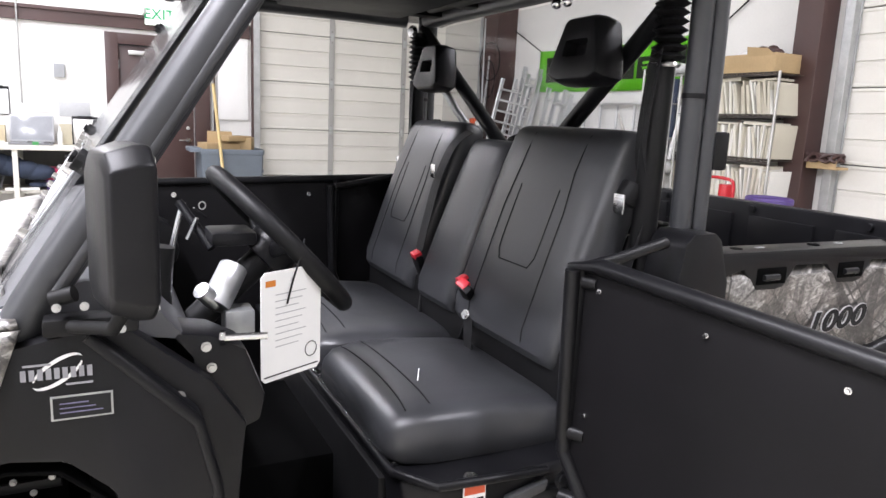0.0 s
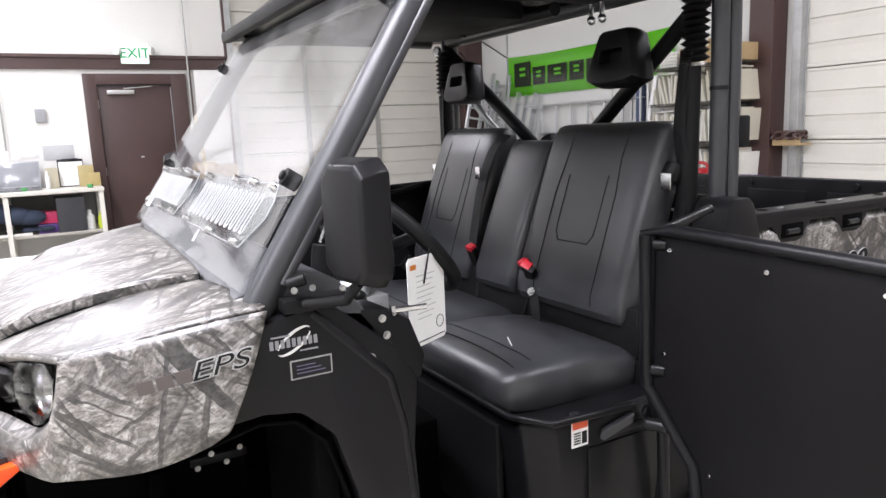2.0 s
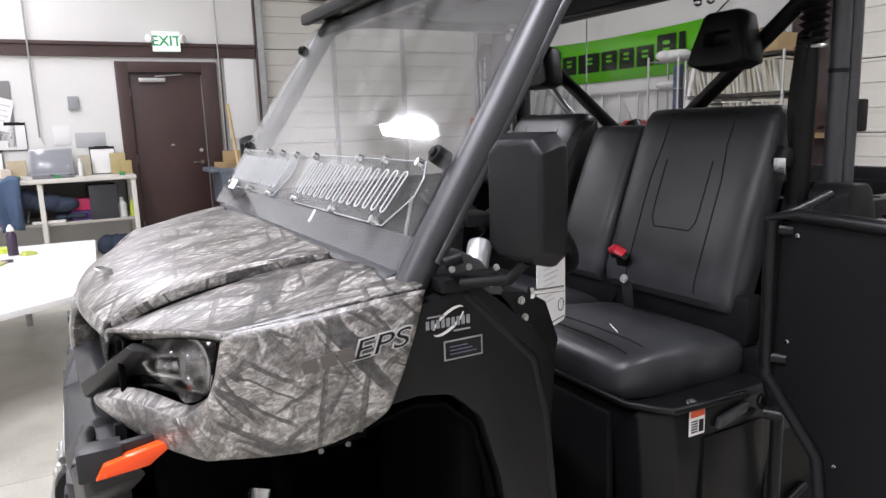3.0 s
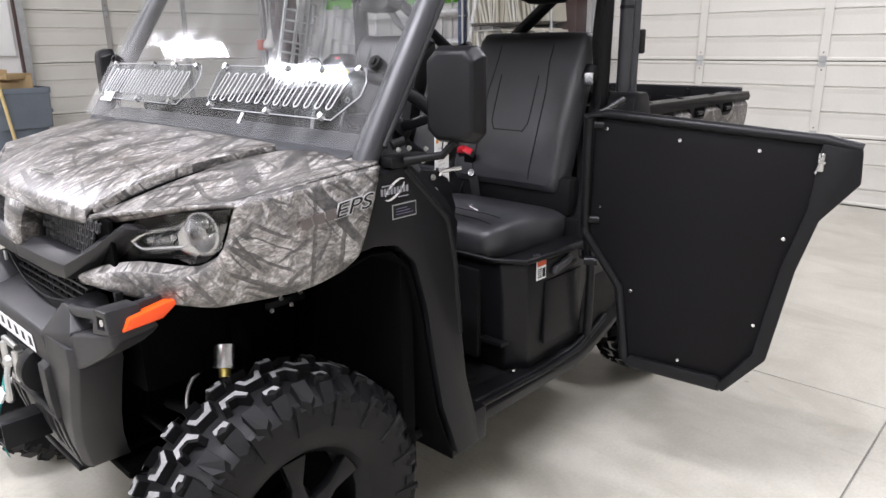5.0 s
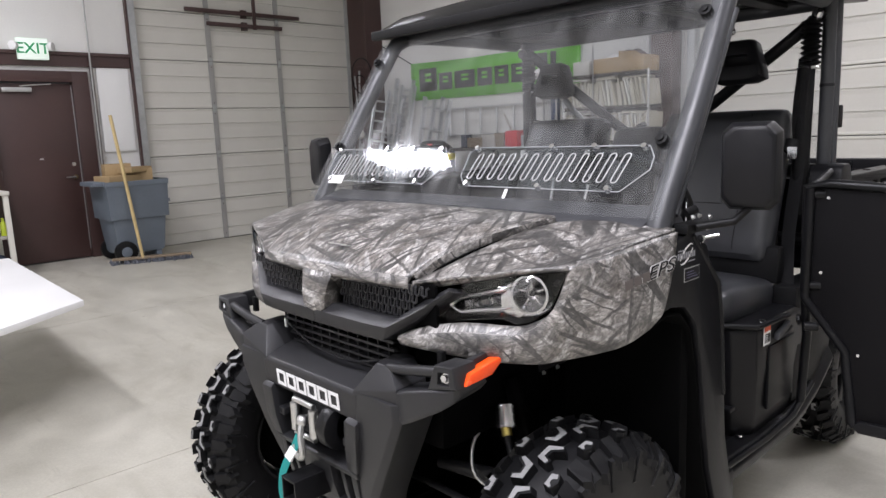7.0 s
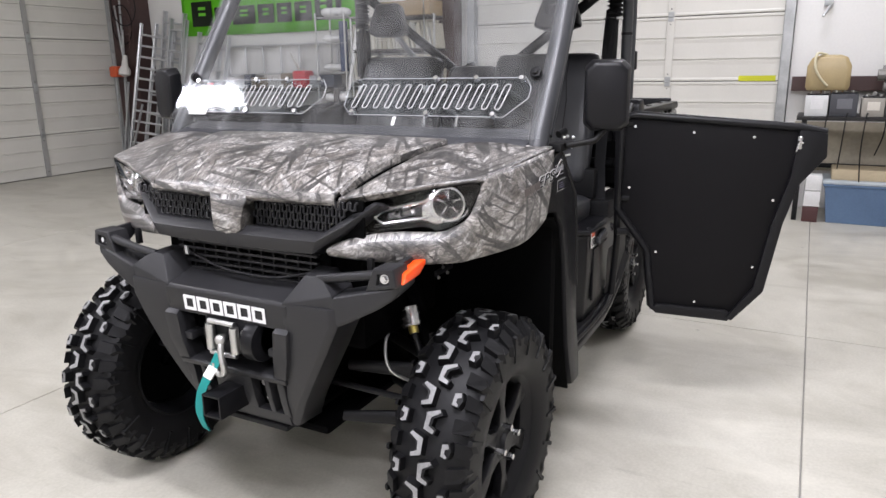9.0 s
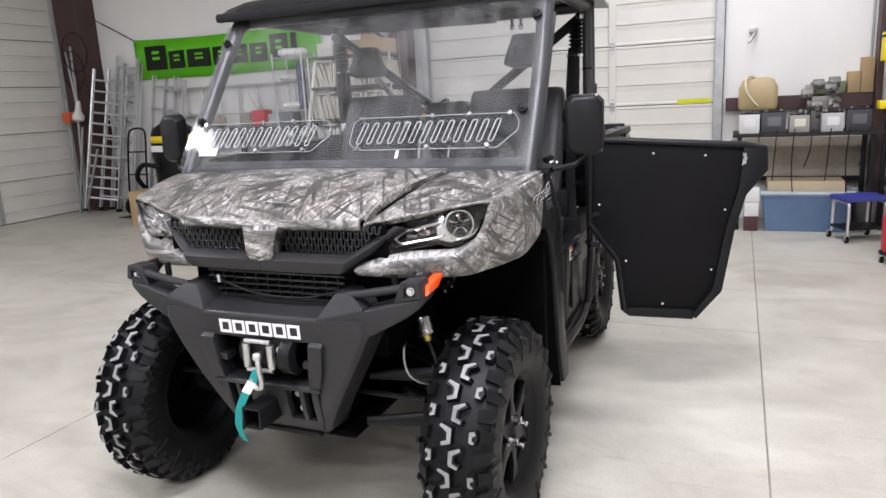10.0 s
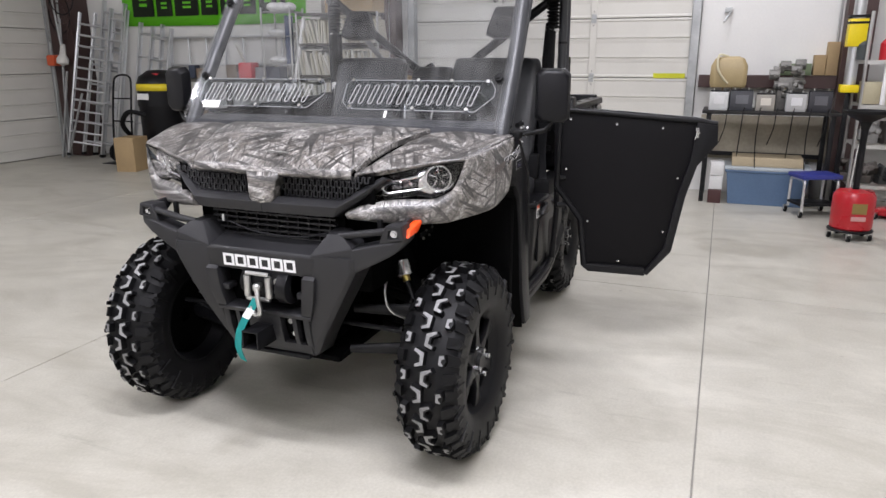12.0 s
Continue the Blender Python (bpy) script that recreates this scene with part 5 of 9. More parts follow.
# -- roof frame --
for s in (-1, 1):
    y = s * 0.672
    bar("front_post", smooth_path([V(0.075, y, 1.05), V(0.105, y, 1.12), V(0.27, y - s * 0.004, 1.375), V(0.44, y - s * 0.02, 1.635), V(0.49, y - s * 0.028, 1.685), V(0.58, y - s * 0.032, 1.705), V(0.85, y - s * 0.035, 1.708), V(1.15, y - s * 0.035, 1.705)], 4), 0.0285, ROPS, utv, "dark grey tubular front post")
    bar("post_seam", [V(0.13, y + s * 0.022, 1.135), V(0.435, y + s * 0.008, 1.605)], 0.009, ROPS, utv)
    bar("rear_post", [V(1.222, s * 0.636, 1.03), V(1.222, s * 0.636, 1.5), V(1.222, s * 0.634, 1.71)], 0.0215, ROPS, utv, "dark grey tubular rear post")
    bar("rear_post", [V(1.256, s * 0.645, 1.03), V(1.256, s * 0.645, 1.5), V(1.256, s * 0.643, 1.71)], 0.0185, ROPS, utv)
    bar("post_clamp", [V(1.222, s * 0.636, 1.435), V(1.222, s * 0.636, 1.445)], 0.0235, STEEL_BLACK, utv)
    # moulded foot that the rear post stands in
    bm = fresh()
    prism(bm, [(1.150, 1.02), (1.155, 1.09), (1.168, 1.165), (1.188, 1.185), (1.245, 1.185), (1.262, 1.170), (1.290, 1.085), (1.290, 1.02)], "xz", s * 0.612, s * 0.712)
    part("post_foot", bm, PLASTIC, utv, "black moulded post foot", 0.012)
    bar("hip_bar", [V(0.93, s * 0.70, 1.128), V(1.02, s * 0.695, 1.142), V(1.14, s * 0.685, 1.165)], 0.011, STEEL_BLACK, utv)
    bar("door_post", [V(0.915, s * 0.705, 1.13), V(0.925, s * 0.70, 0.82), V(0.99, s * 0.69, 0.66), V(1.02, s * 0.67, 0.42)], 0.014, STEEL_BLACK, utv, "black door hinge tube")
    block("pod", 1.262, 1.300, s * 0.625, s * 0.665, 1.300, 1.375, PLASTIC_DULL, utv, "", 0.006)
bar("cross_bar", [V(0.52, -0.63, 1.695), V(0.52, 0.63, 1.695)], 0.026, ROPS, utv)
bar("cross_bar", [V(1.225, -0.61, 1.706), V(1.225, 0.61, 1.706)], 0.027, ROPS, utv)
bar("seat_bar", [V(1.26, -0.64, 1.16), V(1.27, 0.64, 1.16)], 0.022, STEEL_BLACK, utv)
bar("seat_bar", [V(1.25, -0.60, 0.92), V(1.25, 0.60, 0.92)], 0.02, STEEL_BLACK, utv)
bm = fresh()
sec = [(-0.715, 1.706, 1.728), (-0.69, 1.706, 1.752), (-0.60, 1.712, 1.772), (-0.3, 1.716, 1.782), (0.0, 1.716, 1.785), (0.3, 1.716, 1.782), (0.60, 1.712, 1.772), (0.69, 1.706, 1.752), (0.715, 1.706, 1.728)]
rings(bm, [[V(0.405, y, z0 - 0.012), V(0.40, y, z0 + 0.008), V(0.46, y, z1 - 0.006), V(0.7, y, z1), V(1.15, y, z1 + 0.004), V(1.31, y, z1 - 0.014), V(1.325, y, z0 - 0.006), V(1.25, y, z0), V(0.6, y, z0)] for y, z0, z1 in sec])
roof = part("roof", bm, surface("gloss_black_roof", (0.012, 0.012, 0.013), 0.2, 0, 0.2, 300, 0.05), utv, "black moulded hard roof", 0.006)
for k in range(5):
    y = -0.48 + 0.24 * k
    block("roof_rib", 0.50, 1.22, y - 0.03, y + 0.03, 1.698, 1.7135, PLASTIC_DULL, roof, "", 0.006)
block("roof_edge", 0.385, 0.415, -0.70, 0.70, 1.688, 1.722, PLASTIC_DULL, roof, "", 0.008)
block("console", 0.62, 0.98, -0.20, 0.26, 1.650, 1.7015, PLASTIC_DULL, utv, "black overhead console", 0.014)
bar("console_tube", [V(1.02, -0.28, 1.668), V(1.02, 0.15, 1.676)], 0.018, PLASTIC_DULL, utv)
for yy in (-0.37, -0.33):
    bm = fresh()
    rod(bm, (1.10, yy, 1.675), (1.10, yy, 1.632), 0.007, 8)
    ball(bm, (1.10, yy, 1.634), 0.012)
    part("roof_clip", bm, CHROME, utv, "bright clip")

# clear rear sheet in two panes
for y0, y1 in ((-0.60, 0.322), (0.326, 0.60)):
    bm = fresh()
    box(bm, 1.288, 1.291, y0, y1, 1.19, 1.69)
    rp = part("rear_pane", bm, REAR_CLEAR, utv, "clear rear window sheet", smooth=False)
    rp.visible_shadow = False
bar("pane_edge", [V(1.2895, 0.324, 1.19), V(1.2895, 0.324, 1.69)], 0.0025, surface("clear_edge", (0.55, 0.57, 0.58), 0.3), utv, "pale edge of the clear sheet", 6)

# -- windscreen with its two louvred vents --
W0, W1 = V(0.0635, 0, 1.130), V(0.420, 0, 1.667)
up = (W1 - W0).normalized()
out = V(-up.z, 0, up.x)


def on_screen(y, h, d=0.0):
    p = W0 + up * h + out * d
    return V(p.x, y, p.z)


HW = (W1 - W0).length
bm = fresh()
rings(bm, [[on_screen(-0.69, 0), on_screen(0.69, 0), on_screen(0.665, HW), on_screen(-0.665, HW)], [on_screen(-0.69, 0, 0.005), on_screen(0.69, 0, 0.005), on_screen(0.665, HW, 0.005), on_screen(-0.665, HW, 0.005)]])
ws = part("windscreen", bm, GLASS, utv, "clear full windscreen with faint smears and a painted haze", smooth=False)
ws.visible_shadow = False
for s in (-1, 1):
    for h in (0.20, 0.56):
        bm = fresh()
        rod(bm, on_screen(s * 0.640, h, -0.012), on_screen(s * 0.640, h, 0.016), 0.016, 10)
        rod(bm, on_screen(s * 0.640, h, 0.016), on_screen(s * 0.640, h, 0.022), 0.009, 8)
        part("screen_clamp", bm, PLASTIC_DULL, ws, "black clamp knob", 0.002)
for y0, y1 in ((-0.635, -0.040), (0.050, 0.632)):
    yc = (y0 + y1) / 2
    v = new("screen_vent")
    v.parent = utv
    v["label"] = "clear acrylic sliding vent with rows of slots"
    bm = fresh()
    h0, h1 = 0.062, 0.186
    outline = [(y0 + 0.06, h0), (y1 - 0.03, h0), (y1, h0 + 0.03), (y1, h1 - 0.02), (y1 - 0.02, h1), (y0 + 0.02, h1), (y0, h1 - 0.03), (y0, h0 + 0.06)]
    rings(bm, [[on_screen(a, b, d) for a, b in outline] for d in (0.006, 0.010)])
    vp = part("vent_sheet", bm, VENT_CLEAR, v, "clear sheet", smooth=False)
    vp.visible_shadow = False
    edge = [on_screen(a, b, 0.008) for a, b in outline + outline[:1]]
    bar("vent_edge", edge, 0.0013, surface("polished_edge", (0.42, 0.43, 0.44), 0.25), v, "bright polished edge", 6)
    n = 13
    for i in range(n):
        a = y0 + 0.075 + i * (y1 - y0 - 0.12) / (n - 1)
        pts = []
        for k in range(17):
            t = 2 * math.pi * k / 16
            hh = (0.031 if math.sin(t) > 0 else -0.031) + 0.009 * math.sin(t)
            pts.append(on_screen(a + 0.009 * math.cos(t) - hh * 0.22, (h0 + h1) / 2 + hh, 0.0105))
        bar("slot", pts, 0.0014, surface("frosted_slot_edge", (0.60, 0.61, 0.62), 0.25) if i == 0 else bpy.data.materials["frosted_slot_edge"], v, "", 5)
    for a, b in ((y0 + 0.03, h1 - 0.006), (yc, h1 - 0.004), (y1 - 0.03, h1 - 0.006), (y0 + 0.09, h0 + 0.004), (yc, h0 + 0.004), (y1 - 0.04, h0 + 0.006), (yc - 0.13, h1 - 0.004)):
        bm = fresh()
        rod(bm, on_screen(a, b, 0.006), on_screen(a, b, 0.020), 0.0095, 10, 0.007)
        part("vent_stud", bm, CHROME, v, "bright stud")
bm = fresh()
rings(bm, [[on_screen(-0.235, 0.030, d), on_screen(-0.225, 0.030, d), on_screen(-0.225, 0.058, d), on_screen(-0.235, 0.058, d)] for d in (0.005, 0.007)])
part("screen_tab", bm, PAPER, ws, "small white tab", smooth=False)
bm = fresh()
rings(bm, [[on_screen(0.52, 0.050, d), on_screen(0.60, 0.050, d), on_screen(0.60, 0.082, d), on_screen(0.52, 0.082, d)] for d in (0.0105, 0.0115)])
part("screen_label", bm, PAPER, ws, "small white label", smooth=False)

# -- door mirrors --
for s in (-1, 1):
    mir = new("mirror")
    mir.parent = utv
    mir["label"] = "black square wing mirror on a clamp arm"
    mm = pose(0.207, s * 0.826, 1.240, 0, 0, -s * 12)
    bm = fresh()
    prof = [(-0.026, 0.046, 0.078), (-0.021, 0.053, 0.086), (0.004, 0.060, 0.094), (0.019, 0.061, 0.095), (0.024, 0.057, 0.091)]
    loops = []
    for x, hy, hz in prof:
        c = 0.020
        loops.append([mm @ V(x, a, b) for a, b in ((-hy + c, -hz), (hy - c, -hz), (hy, -hz + c), (hy, hz - c), (hy - c, hz), (-hy + c, hz), (-hy, hz - c), (-hy, -hz + c))])
    rings(bm, loops)
    part("mirror_shell", bm, PLASTIC, mir, "", 0.006, seg=3)
    bm = fresh()
    box(bm, 0.0236, 0.0246, -0.049, 0.049, -0.082, 0.082, mm)
    mg, nt, b = material("mirror_glass") if s < 0 else (bpy.data.materials["mirror_glass"], None, None)
    if b:
        b.inputs["Base Color"].default_value = (0.85, 0.86, 0.87, 1)
        b.inputs["Metallic"].default_value, b.inputs["Roughness"].default_value = 1.0, 0.02
    part("mirror_glass", bm, mg, mir, "mirror glass", 0.001)
    bar("mirror_arm", [mm @ V(0.0, 0, -0.09), V(0.195, s * 0.80, 1.12), V(0.15, s * 0.735, 1.108)], 0.008, PLASTIC_DULL, mir)
    block("mirror_clamp", 0.118, 0.225, s * 0.690, s * 0.732, 1.094, 1.116, PLASTIC_DULL, mir, "", 0.005)
    bar("mirror_clip", [V(0.13, s * 0.72, 1.140), V(0.155, s * 0.73, 1.148)], 0.010, PLASTIC_DULL, mir)
    for x, z in ((0.135, 1.132), (0.165, 1.132), (0.215, 1.125), (0.205, 1.10)):
        bolt_head((x, s * 0.733, z), (0, s, 0.1), 0.0040, ZINC, mir)

# -- ignition key with its spare hanging from a ring --
ik = new("ignition_key")
ik.parent = utv
ik["label"] = "steel ignition key with a dark bow hanging at the dash"
bm = fresh()
box(bm, -0.010, 0.010, -0.002, 0.002, -0.014, 0.014, look((0.352, -0.31, 1.185), (0.40, -0.31, 1.145)))
part("key_bow", bm, PLASTIC_DULL, ik, "", 0.002)
bar("key_blade", [V(0.347, -0.31, 1.175), V(0.330, -0.31, 1.135)], 0.0045, CHROME, ik, "bright key blade", 6)
bar("key_ring", [V(0.357 + 0.006 * math.cos(a), -0.31, 1.198 + 0.007 * math.sin(a)) for a in (2 * math.pi * i / 14 for i in range(15))], 0.0012, ZINC, ik, "", 5)

# -- steering wheel and column --
sc = V(0.49, -0.36, 1.137)
ax = V(0.73, 0.0, 0.68).normalized()
e1, e2 = V(0, 1, 0), ax.cross(V(0, 1, 0))
ring = [sc + (e1 * math.cos(a) + e2 * math.sin(a)) * 0.168 for a in (2 * math.pi * i / 40 for i in range(41))]
stw = new("steering_wheel")
stw.parent = utv
stw["label"] = "black padded three-spoke steering wheel"
bm = fresh()
tube(bm, ring, 0.0165, 12, False)
part("steering_rim", bm, RUBBER, stw)
for a in (0.2, math.pi - 0.2, 1.5 * math.pi):
    bar("steering_spoke", [sc - ax * 0.03, sc - ax * 0.02 + (e1 * math.cos(a) + e2 * math.sin(a)) * 0.08, sc + (e1 * math.cos(a) + e2 * math.sin(a)) * 0.16], 0.014, PLASTIC, stw, flat=0.5)
bm = fresh()
rod(bm, sc - ax * 0.05, sc - ax * 0.008, 0.05, 16)
part("steering_boss", bm, PLASTIC, stw, "", 0.006)
bar("steering_column", [sc - ax * 0.04, sc - ax * 0.28], 0.026, PLASTIC_DULL, utv)
bm = fresh()
rod(bm, V(0.40, -0.385, 1.095), V(0.36, -0.425, 1.035), 0.026, 16)
rod(bm, V(0.365, -0.42, 1.04), V(0.335, -0.44, 1.07), 0.016, 12)
part("silver_damper", bm, ALU, utv, "bright aluminium column damper", 0.003)
block("damper_bracket", 0.375, 0.425, -0.45, -0.395, 0.985, 1.03, GALV, utv, "", 0.004)
block("gauge_pod", 0.36, 0.44, -0.40, -0.30, 1.135, 1.16, PLASTIC, utv, "", 0.008, pose(0, 0, 0))
bar("stalk", [V(0.37, -0.33, 1.12), V(0.33, -0.28, 1.185), V(0.32, -0.27, 1.20)], 0.008, PLASTIC, utv)
bar("lever", [V(0.335, -0.20, 1.19), V(0.312, -0.20, 1.10)], 0.006, CHROME, utv, "bright lever")
bar("lever_boot", smooth_path([V(0.26, -0.50, 1.02), V(0.265, -0.50, 1.12), V(0.27, -0.50, 1.16)], 4), 0.022, RUBBER, utv)
# hang tag on a tie from the wheel
tg = new("hang_tag")
tg.parent = utv
tg["label"] = "white printed warning card on a black tie"
tm = Matrix.Translation((0.466, -0.546, 1.031)) @ Matrix.Rotation(math.radians(27), 4, "Z")
bm = fresh()
c, hx, hz = 0.008, 0.064, 0.092
prism(bm, [(-hx + c, -hz), (hx - c, -hz), (hx, -hz + c), (hx, hz - c), (hx - c, hz), (-hx + c, hz), (-hx, hz - c), (-hx, -hz + c)], "xz", -0.0008, 0.0008, tm)
card = part("card", bm, PAPER, tg, "white card", smooth=False)
ORANGE_INK = surface("orange_ink", (0.6, 0.2, 0.03), 0.6)
GREY_INK = surface("grey_ink", (0.42, 0.42, 0.43), 0.6)
for x0, x1, z0, z1, mt_ in ((-0.055, -0.035, 0.068, 0.078, ORANGE_INK), (0.043, 0.057, 0.068, 0.078, ORANGE_INK), (-0.058, 0.058, -0.084, -0.082, INK)):
    block("print_bar", x0, x1, -0.0014, -0.0008, z0, z1, mt_, card, "", 0, tm)
for k in range(9):
    block("print_bar", -0.035, 0.030 - 0.008 * (k % 3), -0.0012, -0.0008, 0.052 - 0.011 * k, 0.0536 - 0.011 * k, GREY_INK, card, "", 0, tm)
bm = fresh()
tube(bm, [tm @ V(0.042 + 0.013 * math.cos(a), -0.0012, -0.055 + 0.013 * math.sin(a)) for a in (2 * math.pi * i / 20 for i in range(21))], 0.0008, 5, False)
part("print_ring", bm, INK, card)
bar("tie", smooth_path([tm @ V(-0.012, -0.003, 0.035), tm @ V(0.0, -0.004, 0.075), V(0.485, -0.535, 1.145), V(0.495, -0.515, 1.165)], 4), 0.0016, RUBBER, tg, "black tie")

# -- seats --
SEAM = surface("black_stitching", (0.008, 0.008, 0.009), 0.7)


def cushion(name, rows, mat, label, parent=utv, sub=1):
    """A padded body skinned through rounded sections; rows hold (centre, half width, half depth, up, across)."""
    bm = fresh()
    loops = []
    for c, a, b, u, w in rows:
        k = []
        for i in range(24):
            t = 2 * math.pi * i / 24
            ct, sn = math.cos(t), math.sin(t)
            k.append(c + w * (a * math.copysign(abs(ct) ** 0.34, ct)) + u * (b * math.copysign(abs(sn) ** 0.42, sn)))
        loops.append(k)
    rings(bm, loops)
    return part(name, bm, mat, parent, label)


BACK_ROWS = [(0.0, 0.93, 0.030), (0.03, 0.975, 0.050), (0.10, 1.0, 0.060), (0.45, 1.0, 0.060), (0.78, 0.995, 0.057), (0.93, 0.98, 0.051), (0.975, 0.955, 0.042), (0.993, 0.925, 0.028), (1.0, 0.89, 0.014)]


def back_depth(t):
    for (t0, _, b0), (t1, _, b1) in zip(BACK_ROWS, BACK_ROWS[1:]):
        if t <= t1:
            return b0 + (b1 - b0) * (t - t0) / (t1 - t0)
    return BACK_ROWS[-1][2]


def seat_back(y0, y1, top, label):
    yc, hw = (y0 + y1) / 2, (y1 - y0) / 2
    th = new("seat_back")
    th.parent = utv
    th["label"] = label
    p0, p1 = V(1.035, yc, 0.865), V(1.205, yc, top)
    d = (p1 - p0).normalized()
    nrm = V(-d.z, 0, d.x)
    rows = []
    for t, k, b in BACK_ROWS:
        rows.append((p0.lerp(p1, t) + nrm * 0.0, hw * k, b, nrm, V(0, 1, 0)))
    cushion("padding", rows, VINYL, "black vinyl padding", th)

    def pt(yy, t):
        return p0.lerp(p1, t) + V(0, yy - yc, 0) + nrm * (back_depth(t) * 0.992 + 0.0002)
    if hw > 0.15:
        for s in (-1, 1):
            yy = yc + s * hw * 0.56
            bar("stitch_seam", [pt(yy - s * 0.020, t) for t in (0.95, 0.86, 0.78)] + [pt(yy - s * 0.008, t) for t in (0.60, 0.45, 0.30, 0.10, 0.05)], 0.0016, SEAM, th, "", 6)
        q = hw * 0.34
        bar("stitch_seam", [pt(yc - q, 0.70), pt(yc - q, 0.62), pt(yc - q, 0.45), pt(yc - q * 0.97, 0.39), pt(yc - q * 0.78, 0.345), pt(yc + q * 0.78, 0.345), pt(yc + q * 0.97, 0.39), pt(yc + q, 0.45), pt(yc + q, 0.62), pt(yc + q, 0.70)], 0.0015, SEAM, th, "", 6)
    block("back_shell", 1.165, 1.19, y0 + 0.03, y1 - 0.03, 0.90, 1.16, PLASTIC_DULL, th, "", 0.008, pose(0, 0, 0))
    return th


seat_back(-0.545, -0.090, 1.365, "black vinyl driver backrest with stitched panels")
seat_back(-0.085, 0.135, 1.320, "narrow black vinyl centre backrest")
seat_back(0.180, 0.580, 1.365, "black vinyl passenger backrest with stitched panels")


PAD_ROWS = [(0.640, 0.80, 0.020, 0.775), (0.650, 0.88, 0.040, 0.776), (0.675, 0.95, 0.056, 0.778), (0.73, 0.99, 0.066, 0.778), (0.85, 1.0, 0.066, 0.775), (0.98, 0.99, 0.060, 0.768), (1.08, 0.95, 0.045, 0.760), (1.10, 0.9, 0.03, 0.756)]


def seat_pad(y0, y1, label):
    yc, hw = (y0 + y1) / 2, (y1 - y0) / 2
    th = new("seat_cushion")
    th.parent = utv
    th["label"] = label
    rows = []
    for x, k, b, zc in PAD_ROWS:
        rows.append((V(x, yc, zc), hw * k, b, V(0, 0, 1), V(0, 1, 0)))
    cushion("padding", rows, VINYL, "black vinyl padding", th)

    def top(x, y):
        for (xa, ka, ba, za), (xb, kb, bb_, zb) in zip(PAD_ROWS, PAD_ROWS[1:]):
            if x <= xb:
                f = (x - xa) / (xb - xa)
                k, b, zc = ka + (kb - ka) * f, ba + (bb_ - ba) * f, za + (zb - za) * f
                break
        c = min(1.0, abs(y - yc) / (hw * k)) ** (1 / 0.34)
        return V(x, y, zc + b * math.sqrt(max(0.0, 1 - c * c)) ** 0.42 + 0.0003)
    for x0, bow in ((0.70, 0.018), (0.745, 0.012)):
        ys_ = [yc + hw * 0.80 * (j / 8 - 1) for j in range(17)]
        bar("stitch_seam", [top(x0 + bow * ((y - yc) / hw) ** 2 * -1, y) for y in ys_], 0.0017, SEAM, th, "", 6)
    block("pad_tray", 0.66, 1.08, y0 + 0.03, y1 - 0.03, 0.705, 0.725, PLASTIC_DULL, th, "", 0.004)
    return th


sp1 = seat_pad(-0.575, -0.085, "black vinyl driver seat cushion")
sp2 = seat_pad(-0.075, 0.575, "wide black vinyl passenger seat cushion")
bar("pale_line", [V(0.76, -0.42, 0.8435), V(0.79, -0.36, 0.8440)], 0.0012, PAPER, sp1, "short thin pale line on the cushion", 5)
block("seat_frame", 1.02, 1.08, -0.58, 0.58, 0.80, 0.92, PLASTIC_DULL, utv, "", 0.01)

# seat base box with storage lid
bm = fresh()
loops = []
for z, x0, x1, y in ((0.375, 0.70, 1.15, -0.625), (0.42, 0.685, 1.15, -0.635), (0.60, 0.665, 1.15, -0.645), (0.72, 0.650, 1.15, -0.648), (0.735, 0.655, 1.15, -0.640)):
    loops.append([V(x0 + 0.06, y, z), V(x1, y, z), V(x1, 0.62, z), V(x0, 0.62, z), V(x0, y + 0.05, z)])
rings(bm, loops)
sb = part("seat_base", bm, PLASTIC, utv, "black moulded seat base with tool lid", 0.008)
# fasteners and clips along the front edge, and a grip on the lid
rnd = random.Random(12)
for k in range(11):
    y = -0.55 + 0.055 * k
    block("edge_clip", 0.655, 0.668, y, y + rnd.uniform(0.018, 0.040), 0.733, 0.7385, STEEL_BLACK, sb, "", 0.001)
    if k % 3 != 1:
        bolt_head((0.664 + rnd.uniform(-0.004, 0.004), y + 0.012, 0.737), (0, 0, 1), 0.0045, ZINC, sb)
bm = fresh()
prism(bm, [(0.835, 0.668), (0.925, 0.690), (0.930, 0.712), (0.842, 0.692)], "xz", -0.664, -0.645)
part("lid_grip", bm, SCUTTLE, sb, "grey lid grip", 0.005)
block("lid_groove", 0.80, 1.0, -0.652, -0.640, 0.45, 0.655, PLASTIC, sb, "", 0.006)
block("front_panel", 0.640, 0.660, -0.52, 0.55, 0.42, 0.70, PLASTIC_DULL, sb, "", 0.006)
bar("base_lip", [V(0.642, 0.6, 0.742), V(0.642, -0.58, 0.742), V(0.70, -0.652, 0.738), V(0.93, -0.655, 0.728)], 0.008, PLASTIC, sb)
block("grab_recess", 0.655, 0.70, -0.60, -0.50, 0.47, 0.485, PLASTIC, sb, "", 0.004)
block("side_handle", 0.86, 0.96, -0.662, -0.645, 0.672, 0.690, PLASTIC, sb, "", 0.006)
bolt_head((0.773, -0.640, 0.735), (0, -0.3, 1), 0.011, CHROME, sb)
bolt_head((0.955, -0.675, 0.712), (0, -1, 0.2), 0.014, STEEL_BLACK, sb)
for k in range(11):
    bolt_head((0.648, -0.50 + 0.045 * k, 0.748), (-0.6, 0, 1), 0.006, CHROME if k % 3 else STEEL_BLACK, sb, "rivet", 0.005)
